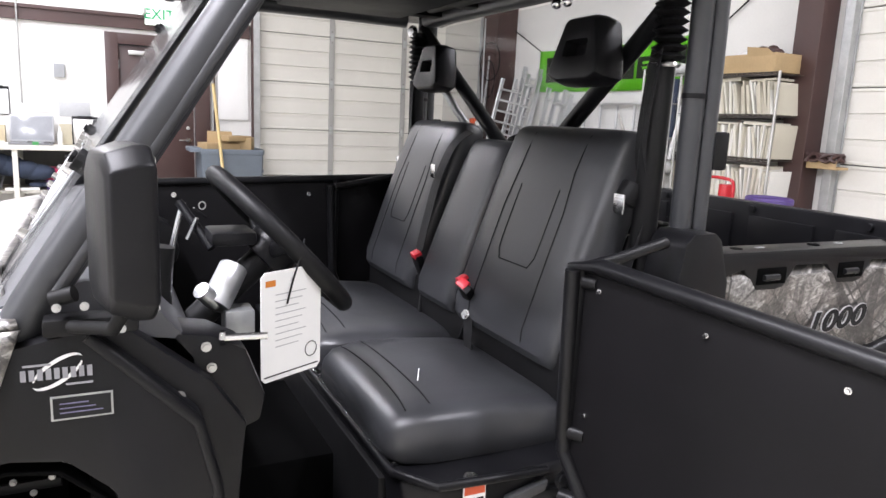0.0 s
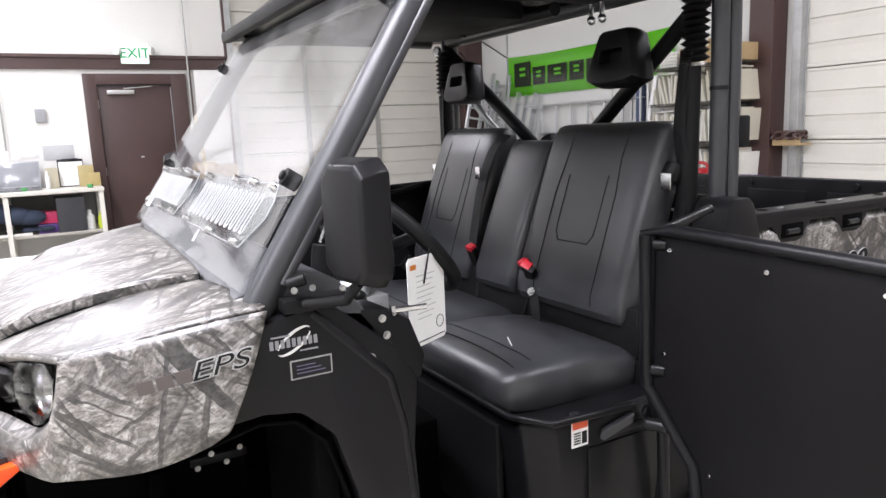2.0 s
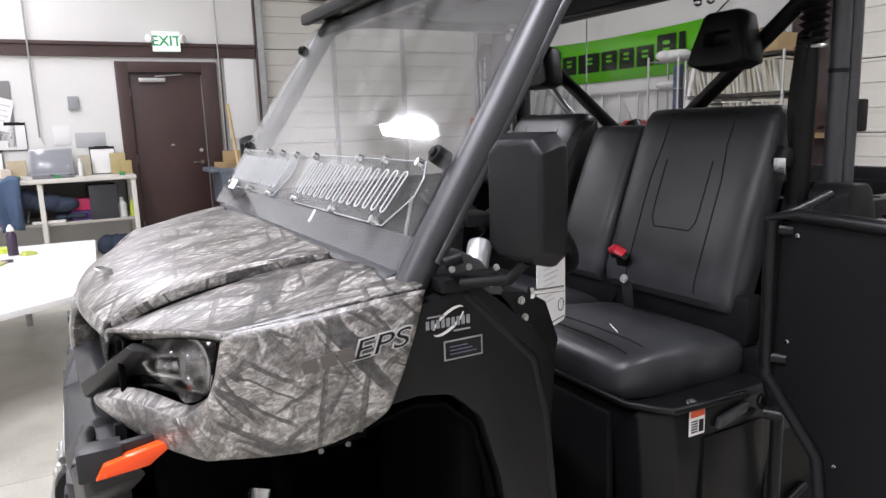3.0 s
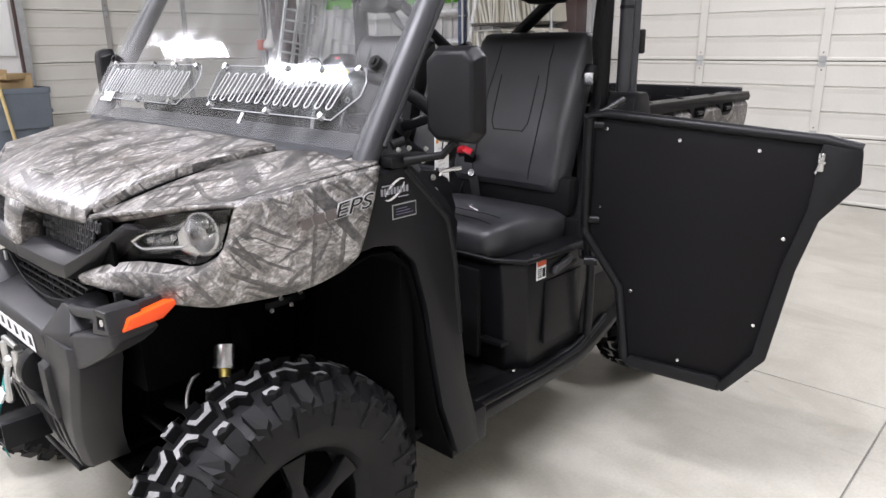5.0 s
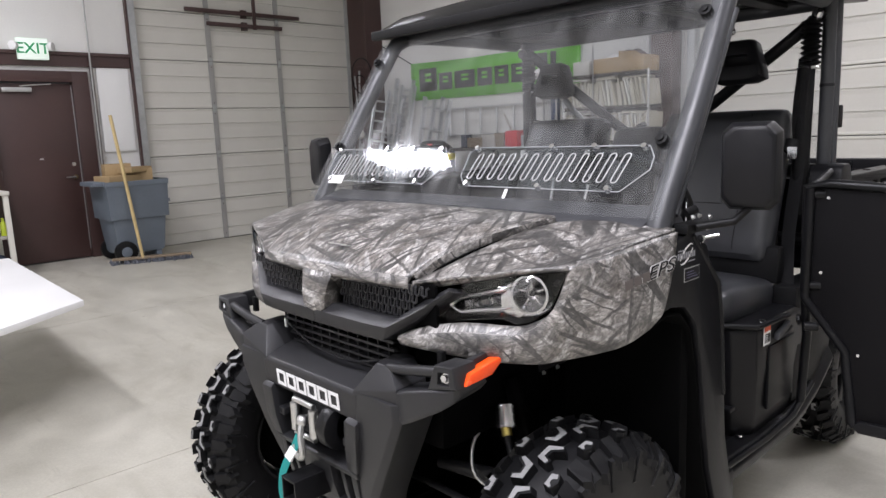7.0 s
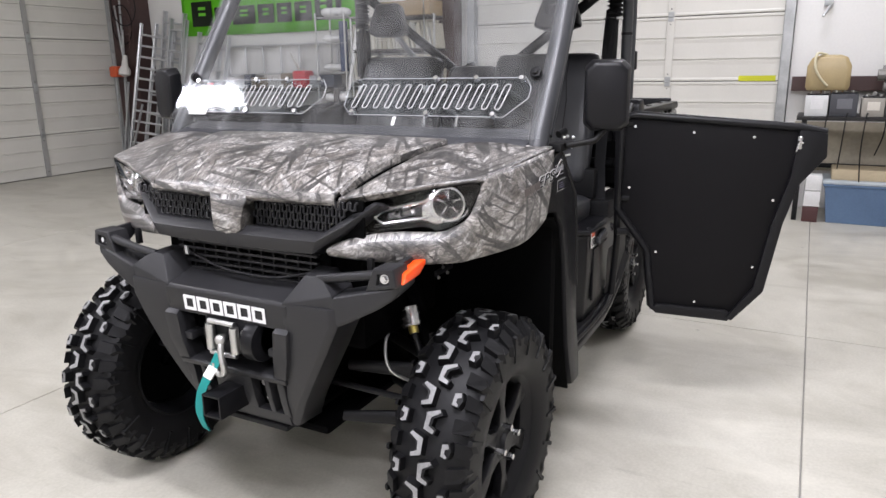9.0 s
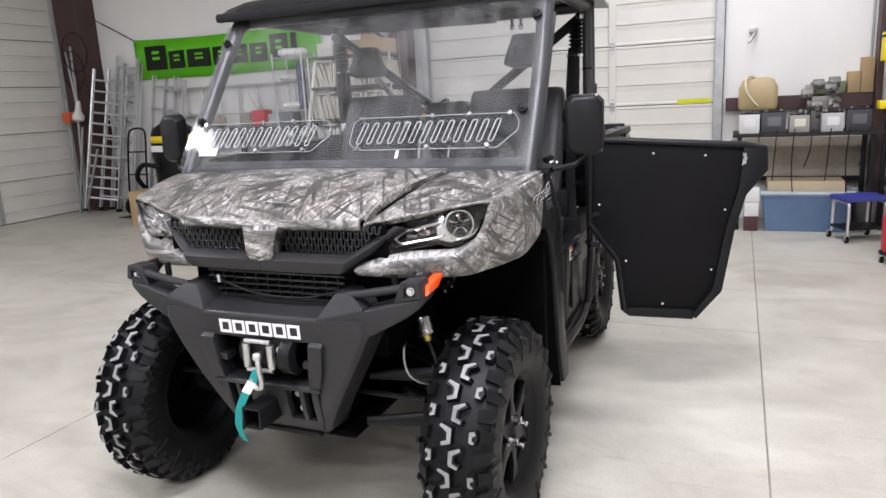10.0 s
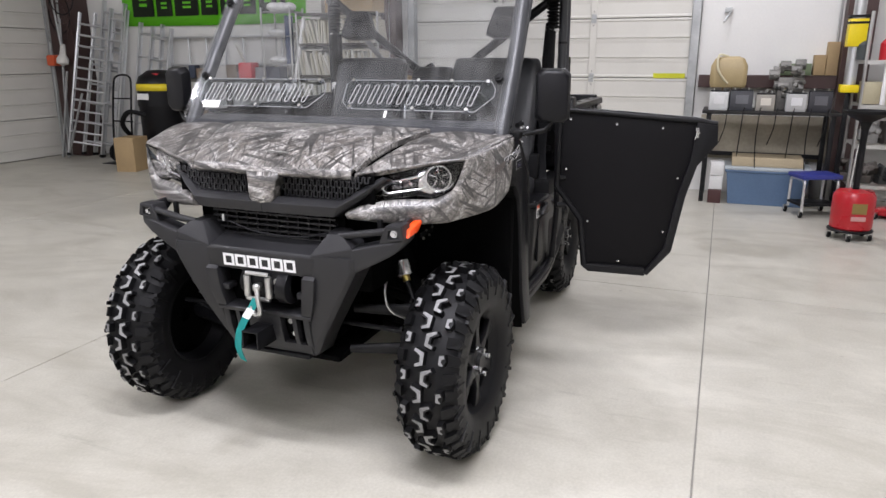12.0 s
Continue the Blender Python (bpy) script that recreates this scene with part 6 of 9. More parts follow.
lb = block("warning_label", 0.752, 0.798, -0.6525, -0.650, 0.668, 0.728, PAPER, sb, "white and red warning label", 0, None)
block("label_band", 0.754, 0.796, -0.6535, -0.6525, 0.710, 0.726, surface("label_red", (0.62, 0.10, 0.04), 0.5), lb, "", 0)
for k in range(5):
    block("print_bar", 0.757, 0.776, -0.6533, -0.6525, 0.675 + 0.006 * k, 0.678 + 0.006 * k, INK, lb, "", 0)
block("print_bar", 0.780, 0.794, -0.6533, -0.6525, 0.674, 0.702, INK, lb, "", 0)

# belts, buckles and head restraints
WEB = surface("black_webbing", (0.012, 0.012, 0.013), 0.6, 0, 0.15, 900, 0.5)


def ribbon(name, pts, w, across, mat, parent, label="", t=0.0018):
    bm = fresh()
    a = Vector(across).normalized() * w / 2
    pts = smooth_path(pts, 4)
    loops = []
    for i, p in enumerate(pts):
        d = (pts[min(i + 1, len(pts) - 1)] - pts[max(i - 1, 0)]).normalized()
        n = d.cross(a).normalized() * t
        loops.append([p - a, p + a, p + a + n, p - a + n])
    rings(bm, loops)
    return part(name, bm, mat, parent, label, smooth=False)


belts = new("seat_belts")
belts.parent = utv
belts["label"] = "black belts with red-buttoned buckles"
for y, z, lean in ((-0.143, 0.992, -0.02), (0.157, 1.0, 0.02)):
    b = new("buckle")
    b.parent = belts
    bm = fresh()
    mm = Matrix.Translation((1.02, y, z - 0.045)) @ pose(0, 0, 0, lean * 400, -25, 0)
    box(bm, -0.011, 0.011, -0.019, 0.019, -0.035, 0.035, mm)
    part("buckle_case", bm, PLASTIC_DULL, b, "", 0.005)
    bm = fresh()
    box(bm, -0.0125, 0.0125, -0.016, 0.016, 0.026, 0.044, mm)
    part("release_button", bm, RED_PLASTIC, b, "red release button", 0.004)
    bar("buckle_stem", [V(1.04, y, z - 0.08), V(1.02, y - lean, z - 0.17), V(1.0, y - lean * 2, z - 0.22)], 0.010, WEB, b, flat=0.4)
b = new("buckle")
b.parent = belts
bm = fresh()
box(bm, -0.011, 0.011, -0.018, 0.018, -0.03, 0.03, Matrix.Translation((0.995, -0.185, 0.955)) @ pose(0, 0, 0, 30, -40, 0))
part("buckle_case", bm, PLASTIC_DULL, b, "", 0.004)
bm = fresh()
box(bm, -0.0125, 0.0125, -0.015, 0.015, 0.02, 0.034, Matrix.Translation((0.995, -0.175, 0.962)) @ pose(0, 0, 0, 30, -40, 0))
part("release_button", bm, RED_PLASTIC, b, "red release button", 0.003)
ribbon("belt_web", [V(1.00, -0.19, 0.93), V(0.985, -0.215, 0.86), V(0.98, -0.235, 0.80)], 0.045, (0, 1, 0.3), WEB, b)
bolt_head((0.985, -0.20, 0.905), (-1, -0.4, 0.4), 0.009, CHROME, b)
for s, y, yt in ((-1, -0.57, -0.635), (1, 0.215, 0.62)):
    ribbon("belt_web", [V(1.165, s * 0.585, 1.53), V(1.155, s * 0.575, 1.35), V(1.17, s * 0.575, 1.20), V(1.10, s * 0.58, 0.95), V(1.05, s * 0.60, 0.80)], 0.048, (0.3, 1, 0), WEB, belts, "black webbing")
    bar("belt_bellows_core", [V(1.185, s * 0.600, 1.66), V(1.182, s * 0.592, 1.52)], 0.018, RUBBER, belts)
    bm = fresh()
    prof = []
    for k in range(9):
        prof += [(0.021, k * 0.0165), (0.034, k * 0.0165 + 0.008)]
    lathe(bm, prof, pose(1.185, s * 0.594, 1.505), 20)
    part("belt_bellows", bm, RUBBER, belts, "ribbed rubber bellows", smooth=False)
    bm = fresh()
    tube(bm, [V(1.181 + 0.020 * math.cos(a), s * 0.590 + 0.034 * math.sin(a), 1.497) for a in (2 * math.pi * i / 16 for i in range(17))], 0.0045, 6, False)
    part("belt_guide", bm, ZINC, belts, "bright wire guide")
    bolt_head((1.17, s * 0.615, 1.665), (-1, -s * 0.5, 0), 0.016, CHROME, belts, "anchor_bolt", 0.012)
    bar("retractor", [V(1.18, s * 0.585, 1.50), V(1.18, s * 0.578, 1.02)], 0.026, PLASTIC_DULL, belts)
    bm = fresh()
    rod(bm, (1.165, s * 0.560, 1.262), (1.145, s * 0.555, 1.222), 0.026, 12)
    part("belt_tongue_holder", bm, PLASTIC_DULL, belts, "", 0.004)
    block("belt_tongue", 1.112, 1.116, s * 0.560, s * 0.590, 1.205, 1.245, CHROME, belts, "bright belt tongue", 0.001)
ribbon("belt_web", [V(1.165, 0.16, 1.345), V(1.115, 0.17, 1.300), V(1.078, 0.185, 1.20), V(1.045, 0.18, 1.08), V(1.02, 0.165, 1.0)], 0.046, (0, 1, 0.1), WEB, belts, "black webbing over the backrest")
block("belt_tongue", 1.068, 1.072, 0.185, 0.212, 1.205, 1.245, CHROME, belts, "bright belt tongue", 0.001)

for s, y in ((-1, -0.368), (1, 0.452)):
    hr = new("head_restraint")
    hr.parent = utv
    hr["label"] = "black moulded head restraint with a square hole"
    mm = pose(1.165 + (0.02 if s > 0 else 0), y, 1.535, 0, 8, 0)
    bm = fresh()
    outer = [(-0.097, -0.060), (-0.060, -0.074), (0.060, -0.074), (0.097, -0.060), (0.092, -0.030), (0.058, 0.066), (0.045, 0.074), (-0.045, 0.074), (-0.058, 0.066), (-0.092, -0.030)]
    hole = [(-0.042, -0.012), (-0.038, -0.016), (0.038, -0.016), (0.042, -0.012), (0.042, 0.0), (0.040, 0.016), (0.036, 0.020), (-0.036, 0.020), (-0.040, 0.016), (-0.042, 0.0)]
    L = [[mm @ V(x, a * k, b * k) for a, b in outer] for x, k in ((0.04, 0.88), (0.03, 0.97), (0.0, 1.0), (-0.025, 0.96), (-0.036, 0.88))]
    L += [[mm @ V(-0.036, a, b) for a, b in hole], [mm @ V(0.0, a, b) for a, b in hole]]
    rings(bm, L)
    part("restraint_shell", bm, PLASTIC, hr, "", 0.006)
    bar("restraint_tube", [V(1.275, s * 0.10 + 0.03, 1.29), V(1.215, s * 0.625, 1.675)], 0.021, STEEL_BLACK, hr, "black diagonal tube")
    if s > 0:
        bar("restraint_arm", [V(1.205, 0.43, 1.475), V(1.235, 0.38, 1.40), V(1.265, 0.34, 1.345)], 0.013, GALV, hr, "grey metal arm")
    bm = fresh()
    rod(bm, (1.29, s * 0.06, 1.27), (1.29, s * 0.10, 1.33), 0.032, 12)
    part("tube_clamp", bm, STEEL_BLACK, hr, "", 0.005)

# -- passenger door, closed, and driver door, swung open on its rear hinge --
pd = new("passenger_door")
pd.parent = utv
pd["label"] = "closed black passenger half door"
DO = [(-0.05, 1.14), (0.55, 1.105), (0.63, 1.085), (0.635, 1.005), (0.558, 0.905), (0.520, 0.765), (0.478, 0.505), (0.38, 0.384), (0.095, 0.398), (0.062, 0.635), (-0.05, 0.785)]
bm = fresh()
prism(bm, [(0.28, 1.130), (1.17, 1.152), (1.17, 0.42), (0.5, 0.40), (0.40, 0.55), (0.30, 0.9)], "xz", 0.715, 0.728)
part("door_panel", bm, PANEL, pd, "matt black panel", 0.003)
bar("door_tube", [V(0.28, 0.718, 1.138), V(1.18, 0.718, 1.160)], 0.013, STEEL_BLACK, pd)
bar("door_tube", [V(1.17, 0.718, 1.15), V(1.17, 0.718, 0.45)], 0.013, STEEL_BLACK, pd)
bar("door_tube", [V(0.936, 0.708, 1.148), V(0.93, 0.708, 0.55)], 0.010, STEEL_BLACK, pd)
# pale strip imitates light showing through a gap in the door
block("gap_strip", 0.925, 0.934, 0.7125, 0.7148, 0.93, 1.055, surface("gap_light_pale", (0.6, 0.6, 0.58), 0.5), pd, "pale strip standing in for light through a gap", 0)
for x in (0.4, 0.62, 0.84, 0.93):
    bolt_head((x, 0.714, 1.10), (0, -1, 0), 0.006, CHROME, pd)

dd = new("driver_door")
dd.parent = utv
dd["label"] = "open black half door with a tube frame"
bm = fresh()
prism(bm, DO, "xz", -0.004, 0.004)
part("door_panel", bm, PANEL, dd, "matt black panel", 0.0015)


def ring_tube(name, pts, r, parent, off=0.0, **kw):
    return bar(name, [V(a, off, b) for a, b in pts], r, STEEL_BLACK, parent, **kw)


ring_tube("door_tube", [(-0.055, 0.79), (-0.055, 1.135), (0.0, 1.142), (0.55, 1.102), (0.63, 1.085)], 0.0145, dd, -0.006, label="black door frame tube")
ring_tube("door_tube", [(-0.055, 0.79), (0.060, 0.637), (0.088, 0.415), (0.11, 0.398), (0.37, 0.388)], 0.0135, dd, -0.006)
bm = fresh()
prism(bm, [(0.545, 1.095), (0.632, 1.083), (0.637, 1.003), (0.560, 0.903), (0.522, 0.763), (0.480, 0.503), (0.381, 0.382), (0.36, 0.392), (0.445, 0.515), (0.487, 0.77), (0.530, 0.93)], "xz", -0.024, -0.0045)
part("door_edge", bm, STEEL_BLACK, dd, "black folded door edge", 0.004)
bm = fresh()
prism(bm, [(0.085, 0.40), (0.36, 0.39), (0.378, 0.405), (0.36, 0.42), (0.11, 0.425)], "xz", -0.020, -0.0045)
part("door_fold", bm, STEEL_BLACK, dd, "", 0.003)
for u, z in ((-0.004, 1.100), (0.202, 1.080), (0.403, 1.066), (-0.015, 0.872), (0.095, 0.628), (0.247, 0.441), (0.438, 0.592), (0.484, 0.843), (0.60, 1.055)):
    bolt_head((u, -0.0045, z), (0, -1, 0), 0.0036, CHROME, dd, "bolt", 0.006)
lt = new("latch")
lt.parent = dd
lt["label"] = "zinc slam latch"
block("latch_plate", 0.540, 0.554, -0.028, -0.024, 1.028, 1.072, ZINC, lt, "", 0.002)
bm = fresh()
rod(bm, (0.548, -0.029, 1.068), (0.538, -0.033, 1.024), 0.0032, 8)
rod(bm, (0.556, -0.030, 1.05), (0.540, -0.036, 1.056), 0.004, 8)
ball(bm, (0.548, -0.030, 1.069), 0.005)
ball(bm, (0.538, -0.033, 1.025), 0.0045)
part("latch_lever", bm, CHROME, lt)
dd.matrix_basis = pose(0.946, -0.752, 0, 0, 0, -80)
for z in (0.70, 0.83, 1.11):
    bar("hinge", [V(0.93, -0.70, z), V(0.948, -0.735, z)], 0.014, STEEL_BLACK, utv)

# -- cargo bed --
bed = new("cargo_bed")
bed.parent = utv
bed["label"] = "black moulded cargo bed with camouflage side panels"
BX0, BX1 = 1.315, 2.14
block("bed_floor", BX0, BX1, -0.64, 0.66, 0.80, 0.83, PLASTIC_DULL, bed, "", 0.008)
bm = fresh()
prism(bm, [(-0.66, 0.80), (-0.66, 1.09), (-0.60, 1.125), (0.60, 1.125), (0.66, 1.09), (0.66, 0.80)], "yz", BX0, BX0 + 0.035)
part("front_wall", bm, PLASTIC, bed, "", 0.008)
bm = fresh()
prism(bm, [(-0.66, 0.80), (-0.66, 1.150), (0.66, 1.150), (0.66, 0.80)], "yz", BX1 + 0.01, BX1 + 0.055)
tgt = part("tailgate", bm, PLASTIC, bed, "", 0.010)
for k in range(4):
    y = -0.46 + 0.31 * k
    block("tailgate_panel", BX1 + 0.002, BX1 + 0.012, y - 0.12, y + 0.12, 0.90, 1.105, PLASTIC, tgt, "", 0.012)
for k in range(3):
    bm = fresh()
    rod(bm, (BX1 + 0.012, -0.44 + 0.4 * k, 1.128), (BX1 - 0.002, -0.44 + 0.4 * k, 1.128), 0.011, 10)
    part("tailgate_stud", bm, STEEL_BLACK, tgt)
for s in (-1, 1):
    side = new("bed_side")
    side.parent = bed
    bm = fresh()
    # scalloped rail: a beam with three tie-down pockets that hang below it
    pts = [(BX0 - 0.01, 1.140), (BX1 + 0.03, 1.135), (BX1 + 0.05, 1.115), (BX1 + 0.04, 1.098)]
    for c in (1.945, 1.685, 1.428):
        pts += [(c + 0.078, 1.104), (c + 0.046, 1.060), (c + 0.02, 1.055), (c - 0.036, 1.057), (c - 0.078, 1.102)]
    pts += [(BX0 - 0.035, 1.085), (BX0 - 0.035, 1.140)]
    prism(bm, pts, "xz", s * 0.625, s * 0.695)
    part("bed_rail", bm, PLASTIC, side, "black moulded rail with tie-down pockets", 0.006)
    for c in (1.945, 1.685, 1.428):
        block("tie_pocket", c - 0.040, c + 0.048, s * 0.690, s * 0.6975, 1.068, 1.104, DEEP, side, "", 0.004)
        bm = fresh()
        rod(bm, (c - 0.025, s * 0.700, 1.084), (c + 0.02, s * 0.700, 1.084), 0.007, 8)
        part("tie_hook", bm, STEEL_BLACK, side)
        bm = fresh()
        for q in (-0.006, 0.006):
            box(bm, c + q - 0.003, c + q + 0.004, s * 0.655, s * 0.665, 1.1385, 1.1405)
        part("rail_mark", bm, GREY_INK, side)
    for c in (1.36, 1.60, 1.87, 2.08):
        bm = fresh()
        rod(bm, (c, s * 0.66, 1.1385), (c, s * 0.66, 1.1410), 0.013, 10)
        part("rail_plug", bm, DEEP, side)
    bm = fresh()
    loops = []
    for x, zt, zb in ((BX0 - 0.02, 1.112, 0.99), (1.42, 1.112, 0.965), (1.62, 1.112, 0.905), (1.78, 1.112, 0.880), (2.0, 1.112, 0.90), (BX1 + 0.03, 1.112, 0.955)):
        loops.append([V(x, s * 0.672, zt), V(x, s * 0.694, zt - 0.03), V(x, s * 0.692, (zt + zb) / 2), V(x, s * 0.684, zb + 0.012), V(x, s * 0.665, zb)])
    rings(bm, loops, False, False)
    part("bed_panel", bm, CAMO, side, "camouflage bed side panel", thick=0.006)
    block("bed_wall", BX0, BX1, s * 0.62, s * 0.655, 0.83, 1.09, PLASTIC_DULL, side, "", 0.006)
    bm = fresh()
    prism(bm, [(BX0, 0.80), (BX0, 0.975), (1.43, 0.95), (1.66, 0.885), (1.80, 0.868), (2.02, 0.885), (BX1 + 0.03, 0.94), (BX1 + 0.03, 0.80)], "xz", s * 0.60, s * 0.668)
    part("bed_skirt", bm, PLASTIC_DULL, side, "", 0.01)
    bar("bed_brace", [V(1.70, s * 0.69, 0.845), V(2.15, s * 0.69, 0.96)], 0.020, PLASTIC, side)
    if s < 0:
        text_mesh("number_outline", "1000", 0.066, pose(1.655, -0.6985, 0.971, 90, 0, 0) @ pose(0, 0, 0, 0, 0, 3) @ Matrix.Diagonal((1.5, 1.0, 1.0, 1.0)), GREY_INK, side, 0.0008, 0.25, "pale outline of the number", 0.0036)
        text_mesh("number_lettering", "1000", 0.066, pose(1.655, -0.6997, 0.971, 90, 0, 0) @ pose(0, 0, 0, 0, 0, 3) @ Matrix.Diagonal((1.5, 1.0, 1.0, 1.0)), INK, side, 0.0008, 0.25, "dark slanted 1000 lettering", 0.0016)
        bm = fresh()
        for k in range(3):
            box(bm, 1.490 + 0.035 * k, 1.515 + 0.035 * k, -0.6992, -0.6985, 0.925 + 0.002 * k, 0.958 + 0.002 * k)
        part("name_bar", bm, GREY_INK, side, "grey name bars", smooth=False)


# ---- north wall: door, sign, trim ----
def plain(name, label, category, build, mat, at=(0, 0, 0), turn=0.0, bevel=0.004, group="", smooth=True):
    """One mesh thing: build fills a bmesh."""
    bm = fresh()
    build(bm)
    ob = part(name, bm, mat, None, "", bevel, smooth)
    ob.matrix_basis = pose(*at, 0, 0, turn)
    return tagged(ob, label, category, group)


def sub(name, parent, x0, x1, y0, y1, z0, z1, mat, label="", bevel=0.003, m=None):
    bm = fresh()
    box(bm, x0, x1, y0, y1, z0, z1, m)
    return part(name, bm, mat, parent, label, bevel)


d3 = tagged(new("door_3"), "dark brown steel personnel door, closed", "", "", "structure")
sub("door_leaf", d3, DOOR[0] + 0.012, DOOR[1] - 0.012, NY + 0.03, NY + 0.075, 0.01, DOOR[2] - 0.012, BROWN, "", 0.003)
for x0, x1, z1 in ((DOOR[0] - 0.13, DOOR[0] + 0.01, 2.20), (DOOR[1] - 0.01, DOOR[1] + 0.17, 2.20)):
    sub("door_jamb", d3, x0, x1, NY - 0.035, NY + 0.09, 0.0, z1, BROWN, "", 0.004)
sub("door_head", d3, DOOR[0] - 0.129, DOOR[1] + 0.169, NY - 0.034, NY + 0.09, DOOR[2] - 0.002, 2.205, BROWN, "", 0.004)
bm = fresh()
rod(bm, (DOOR[1] - 0.09, NY + 0.03, 0.98), (DOOR[1] - 0.09, NY - 0.005, 0.98), 0.03, 16)
rod(bm, (DOOR[1] - 0.09, NY - 0.005, 0.98), (DOOR[1] - 0.20, NY - 0.012, 0.98), 0.011, 10)
part("lever_handle", bm, CHROME, d3, "bright lever handle")
bm = fresh()
rod(bm, (DOOR[1] - 0.09, NY + 0.03, 1.13), (DOOR[1] - 0.09, NY + 0.012, 1.13), 0.024, 16)
part("lock_cylinder", bm, CHROME, d3)
sub("door_closer", d3, DOOR[0] + 0.12, DOOR[0] + 0.42, NY - 0.02, NY + 0.03, 1.965, 2.015, ZINC, "silver door closer", 0.004)
bm = fresh()
rod(bm, (DOOR[0] + 0.30, NY - 0.03, 2.03), (DOOR[0] + 0.62, NY - 0.04, 2.055), 0.008, 8)
part("closer_arm", bm, ZINC, d3)
for z in (0.25, 1.05, 1.85):
    bm = fresh()
    rod(bm, (DOOR[0] + 0.012, NY + 0.02, z - 0.05), (DOOR[0] + 0.012, NY + 0.02, z + 0.05), 0.009, 8)
    part("hinge", bm, GALV, d3)
sub("viewer_plate", d3, 0.86, 0.90, NY + 0.026, NY + 0.03, 1.20, 1.215, ZINC, "", 0.001)
sub("bright_edge", d3, DOOR[1] - 0.022, DOOR[1] - 0.013, NY + 0.02, NY + 0.029, 0.1, 2.05, GALV, "worn bright edge strip", 0.001)

bm = fresh()
box(bm, WX, RD1[0] - 0.10, NY - 0.05, NY - 0.002, 2.255, 2.42)
box(bm, WX, RD1[0] - 0.10, NY - 0.075, NY - 0.05, 2.38, 2.42)
setting("trim_1", bm, BROWN, "dark brown steel girt along the wall", 0.004)
bm = fresh()
box(bm, 1.975, 2.0, NY - 0.06, NY - 0.002, 0, TOP)
box(bm, 1.50, 1.53, NY - 0.045, NY - 0.002, 0, 2.255)
setting("trim_2", bm, BROWN, "dark brown steel door trim", 0.003)

ex = thing("exit_sign", "white exit sign with green letters and two lamp heads", "exit sign", (0.90, NY - 0.10, 2.43))
bm = fresh()
box(bm, -0.155, 0.155, -0.03, 0.03, -0.115, 0.115)
face, nt, b = material("exit_sign_face")
b.inputs["Base Color"].default_value = (0.75, 0.82, 0.76, 1)
b.inputs["Emission Color"].default_value = (0.80, 0.95, 0.84, 1)
b.inputs["Emission Strength"].default_value = 0.35
part("sign_case", bm, face, ex, "", 0.008)
text_mesh("sign_letters", "EXIT", 0.165, pose(0, -0.0312, 0.0, 90, 0, 0), surface("exit_green", (0.02, 0.33, 0.13), 0.5), ex, 0.001, 0, "green letters", 0.002)
for s in (-1, 1):
    bm = fresh()
    rod(bm, (s * 0.165, 0.0, 0.03), (s * 0.205, -0.035, 0.03), 0.045, 14, 0.05)
    part("lamp_head", bm, PAPER, ex, "small white lamp head", 0.004)
sub("mount", ex, -0.05, 0.05, 0.03, 0.099, -0.05, 0.05, PAPER, "", 0.004)

PIPE = surface("grey_conduit", (0.40, 0.40, 0.39), 0.4, 0.4)
for k, (x, z0) in enumerate(((-0.545, 1.35), (1.495, 0.4))):
    plain("conduit", "thin grey conduit running down the white wall", "conduit", lambda bm: rod(bm, (0, 0, 0), (0, 0, TOP - z0 - 0.02), 0.011, 10), PIPE, (x, NY - 0.09, z0), group="wall conduits")
plain("wall_sheet", "white insulation sheet hanging beside the overhead door", "panel", lambda bm: box(bm, 0, 0.37, -0.03, 0, 0, 1.0), PAPER, (1.565, NY - 0.005, 1.255), 0, 0.006)

# ---- trash cart and push broom by the door ----
tc = thing("trash_cart", "grey-blue plastic wheeled trash cart, heaped with boxes", "trash can", (1.60, 6.98, 0))
GREYBLUE = surface("grey_blue_plastic", (0.13, 0.155, 0.185), 0.5, 0, 0.12)
bm = fresh()
L = []
for z, a, b_ in ((0.10, 0.26, 0.21), (0.14, 0.27, 0.22), (0.60, 0.315, 0.26), (0.86, 0.335, 0.285), (0.87, 0.36, 0.30), (0.93, 0.365, 0.305)):
    L.append([V(-a, -b_, z), V(a * 0.93, -b_, z), V(a, -b_ * 0.8, z), V(a, b_, z), V(-a, b_, z)])
L += [[p * 0.97 + V(0, 0, 0.0279) for p in L[-1]], [V(p.x * 0.93, p.y * 0.93, 0.5) for p in L[-1]]]
rings(bm, L)
part("cart_body", bm, GREYBLUE, tc, "", 0.008)
sub("cart_handle", tc, -0.47, -0.34, -0.24, 0.24, 0.885, 0.935, GREYBLUE, "", 0.012)
sub("cart_band", tc, -0.325, 0.345, -0.285, -0.265, 0.66, 0.70, GREYBLUE, "", 0.008)
for y in (-0.24, 0.24):
    w = new("cart_wheel")
    w.parent = tc
    bm = fresh()
    rod(bm, (-0.20, y - 0.03, 0.125), (-0.20, y + 0.03, 0.125), 0.125, 24)
    part("wheel_tyre", bm, RUBBER, w, "", 0.01)
    bm = fresh()
    rod(bm, (-0.20, y - 0.034, 0.125), (-0.20, y + 0.034, 0.125), 0.06, 16)
    part("wheel_hub", bm, GREYBLUE, w, "", 0.004)
bm = fresh()
box(bm, 0.16, 0.22, -0.2, 0.2, 0.0, 0.105)
part("cart_foot", bm, GREYBLUE, tc, "", 0.006)
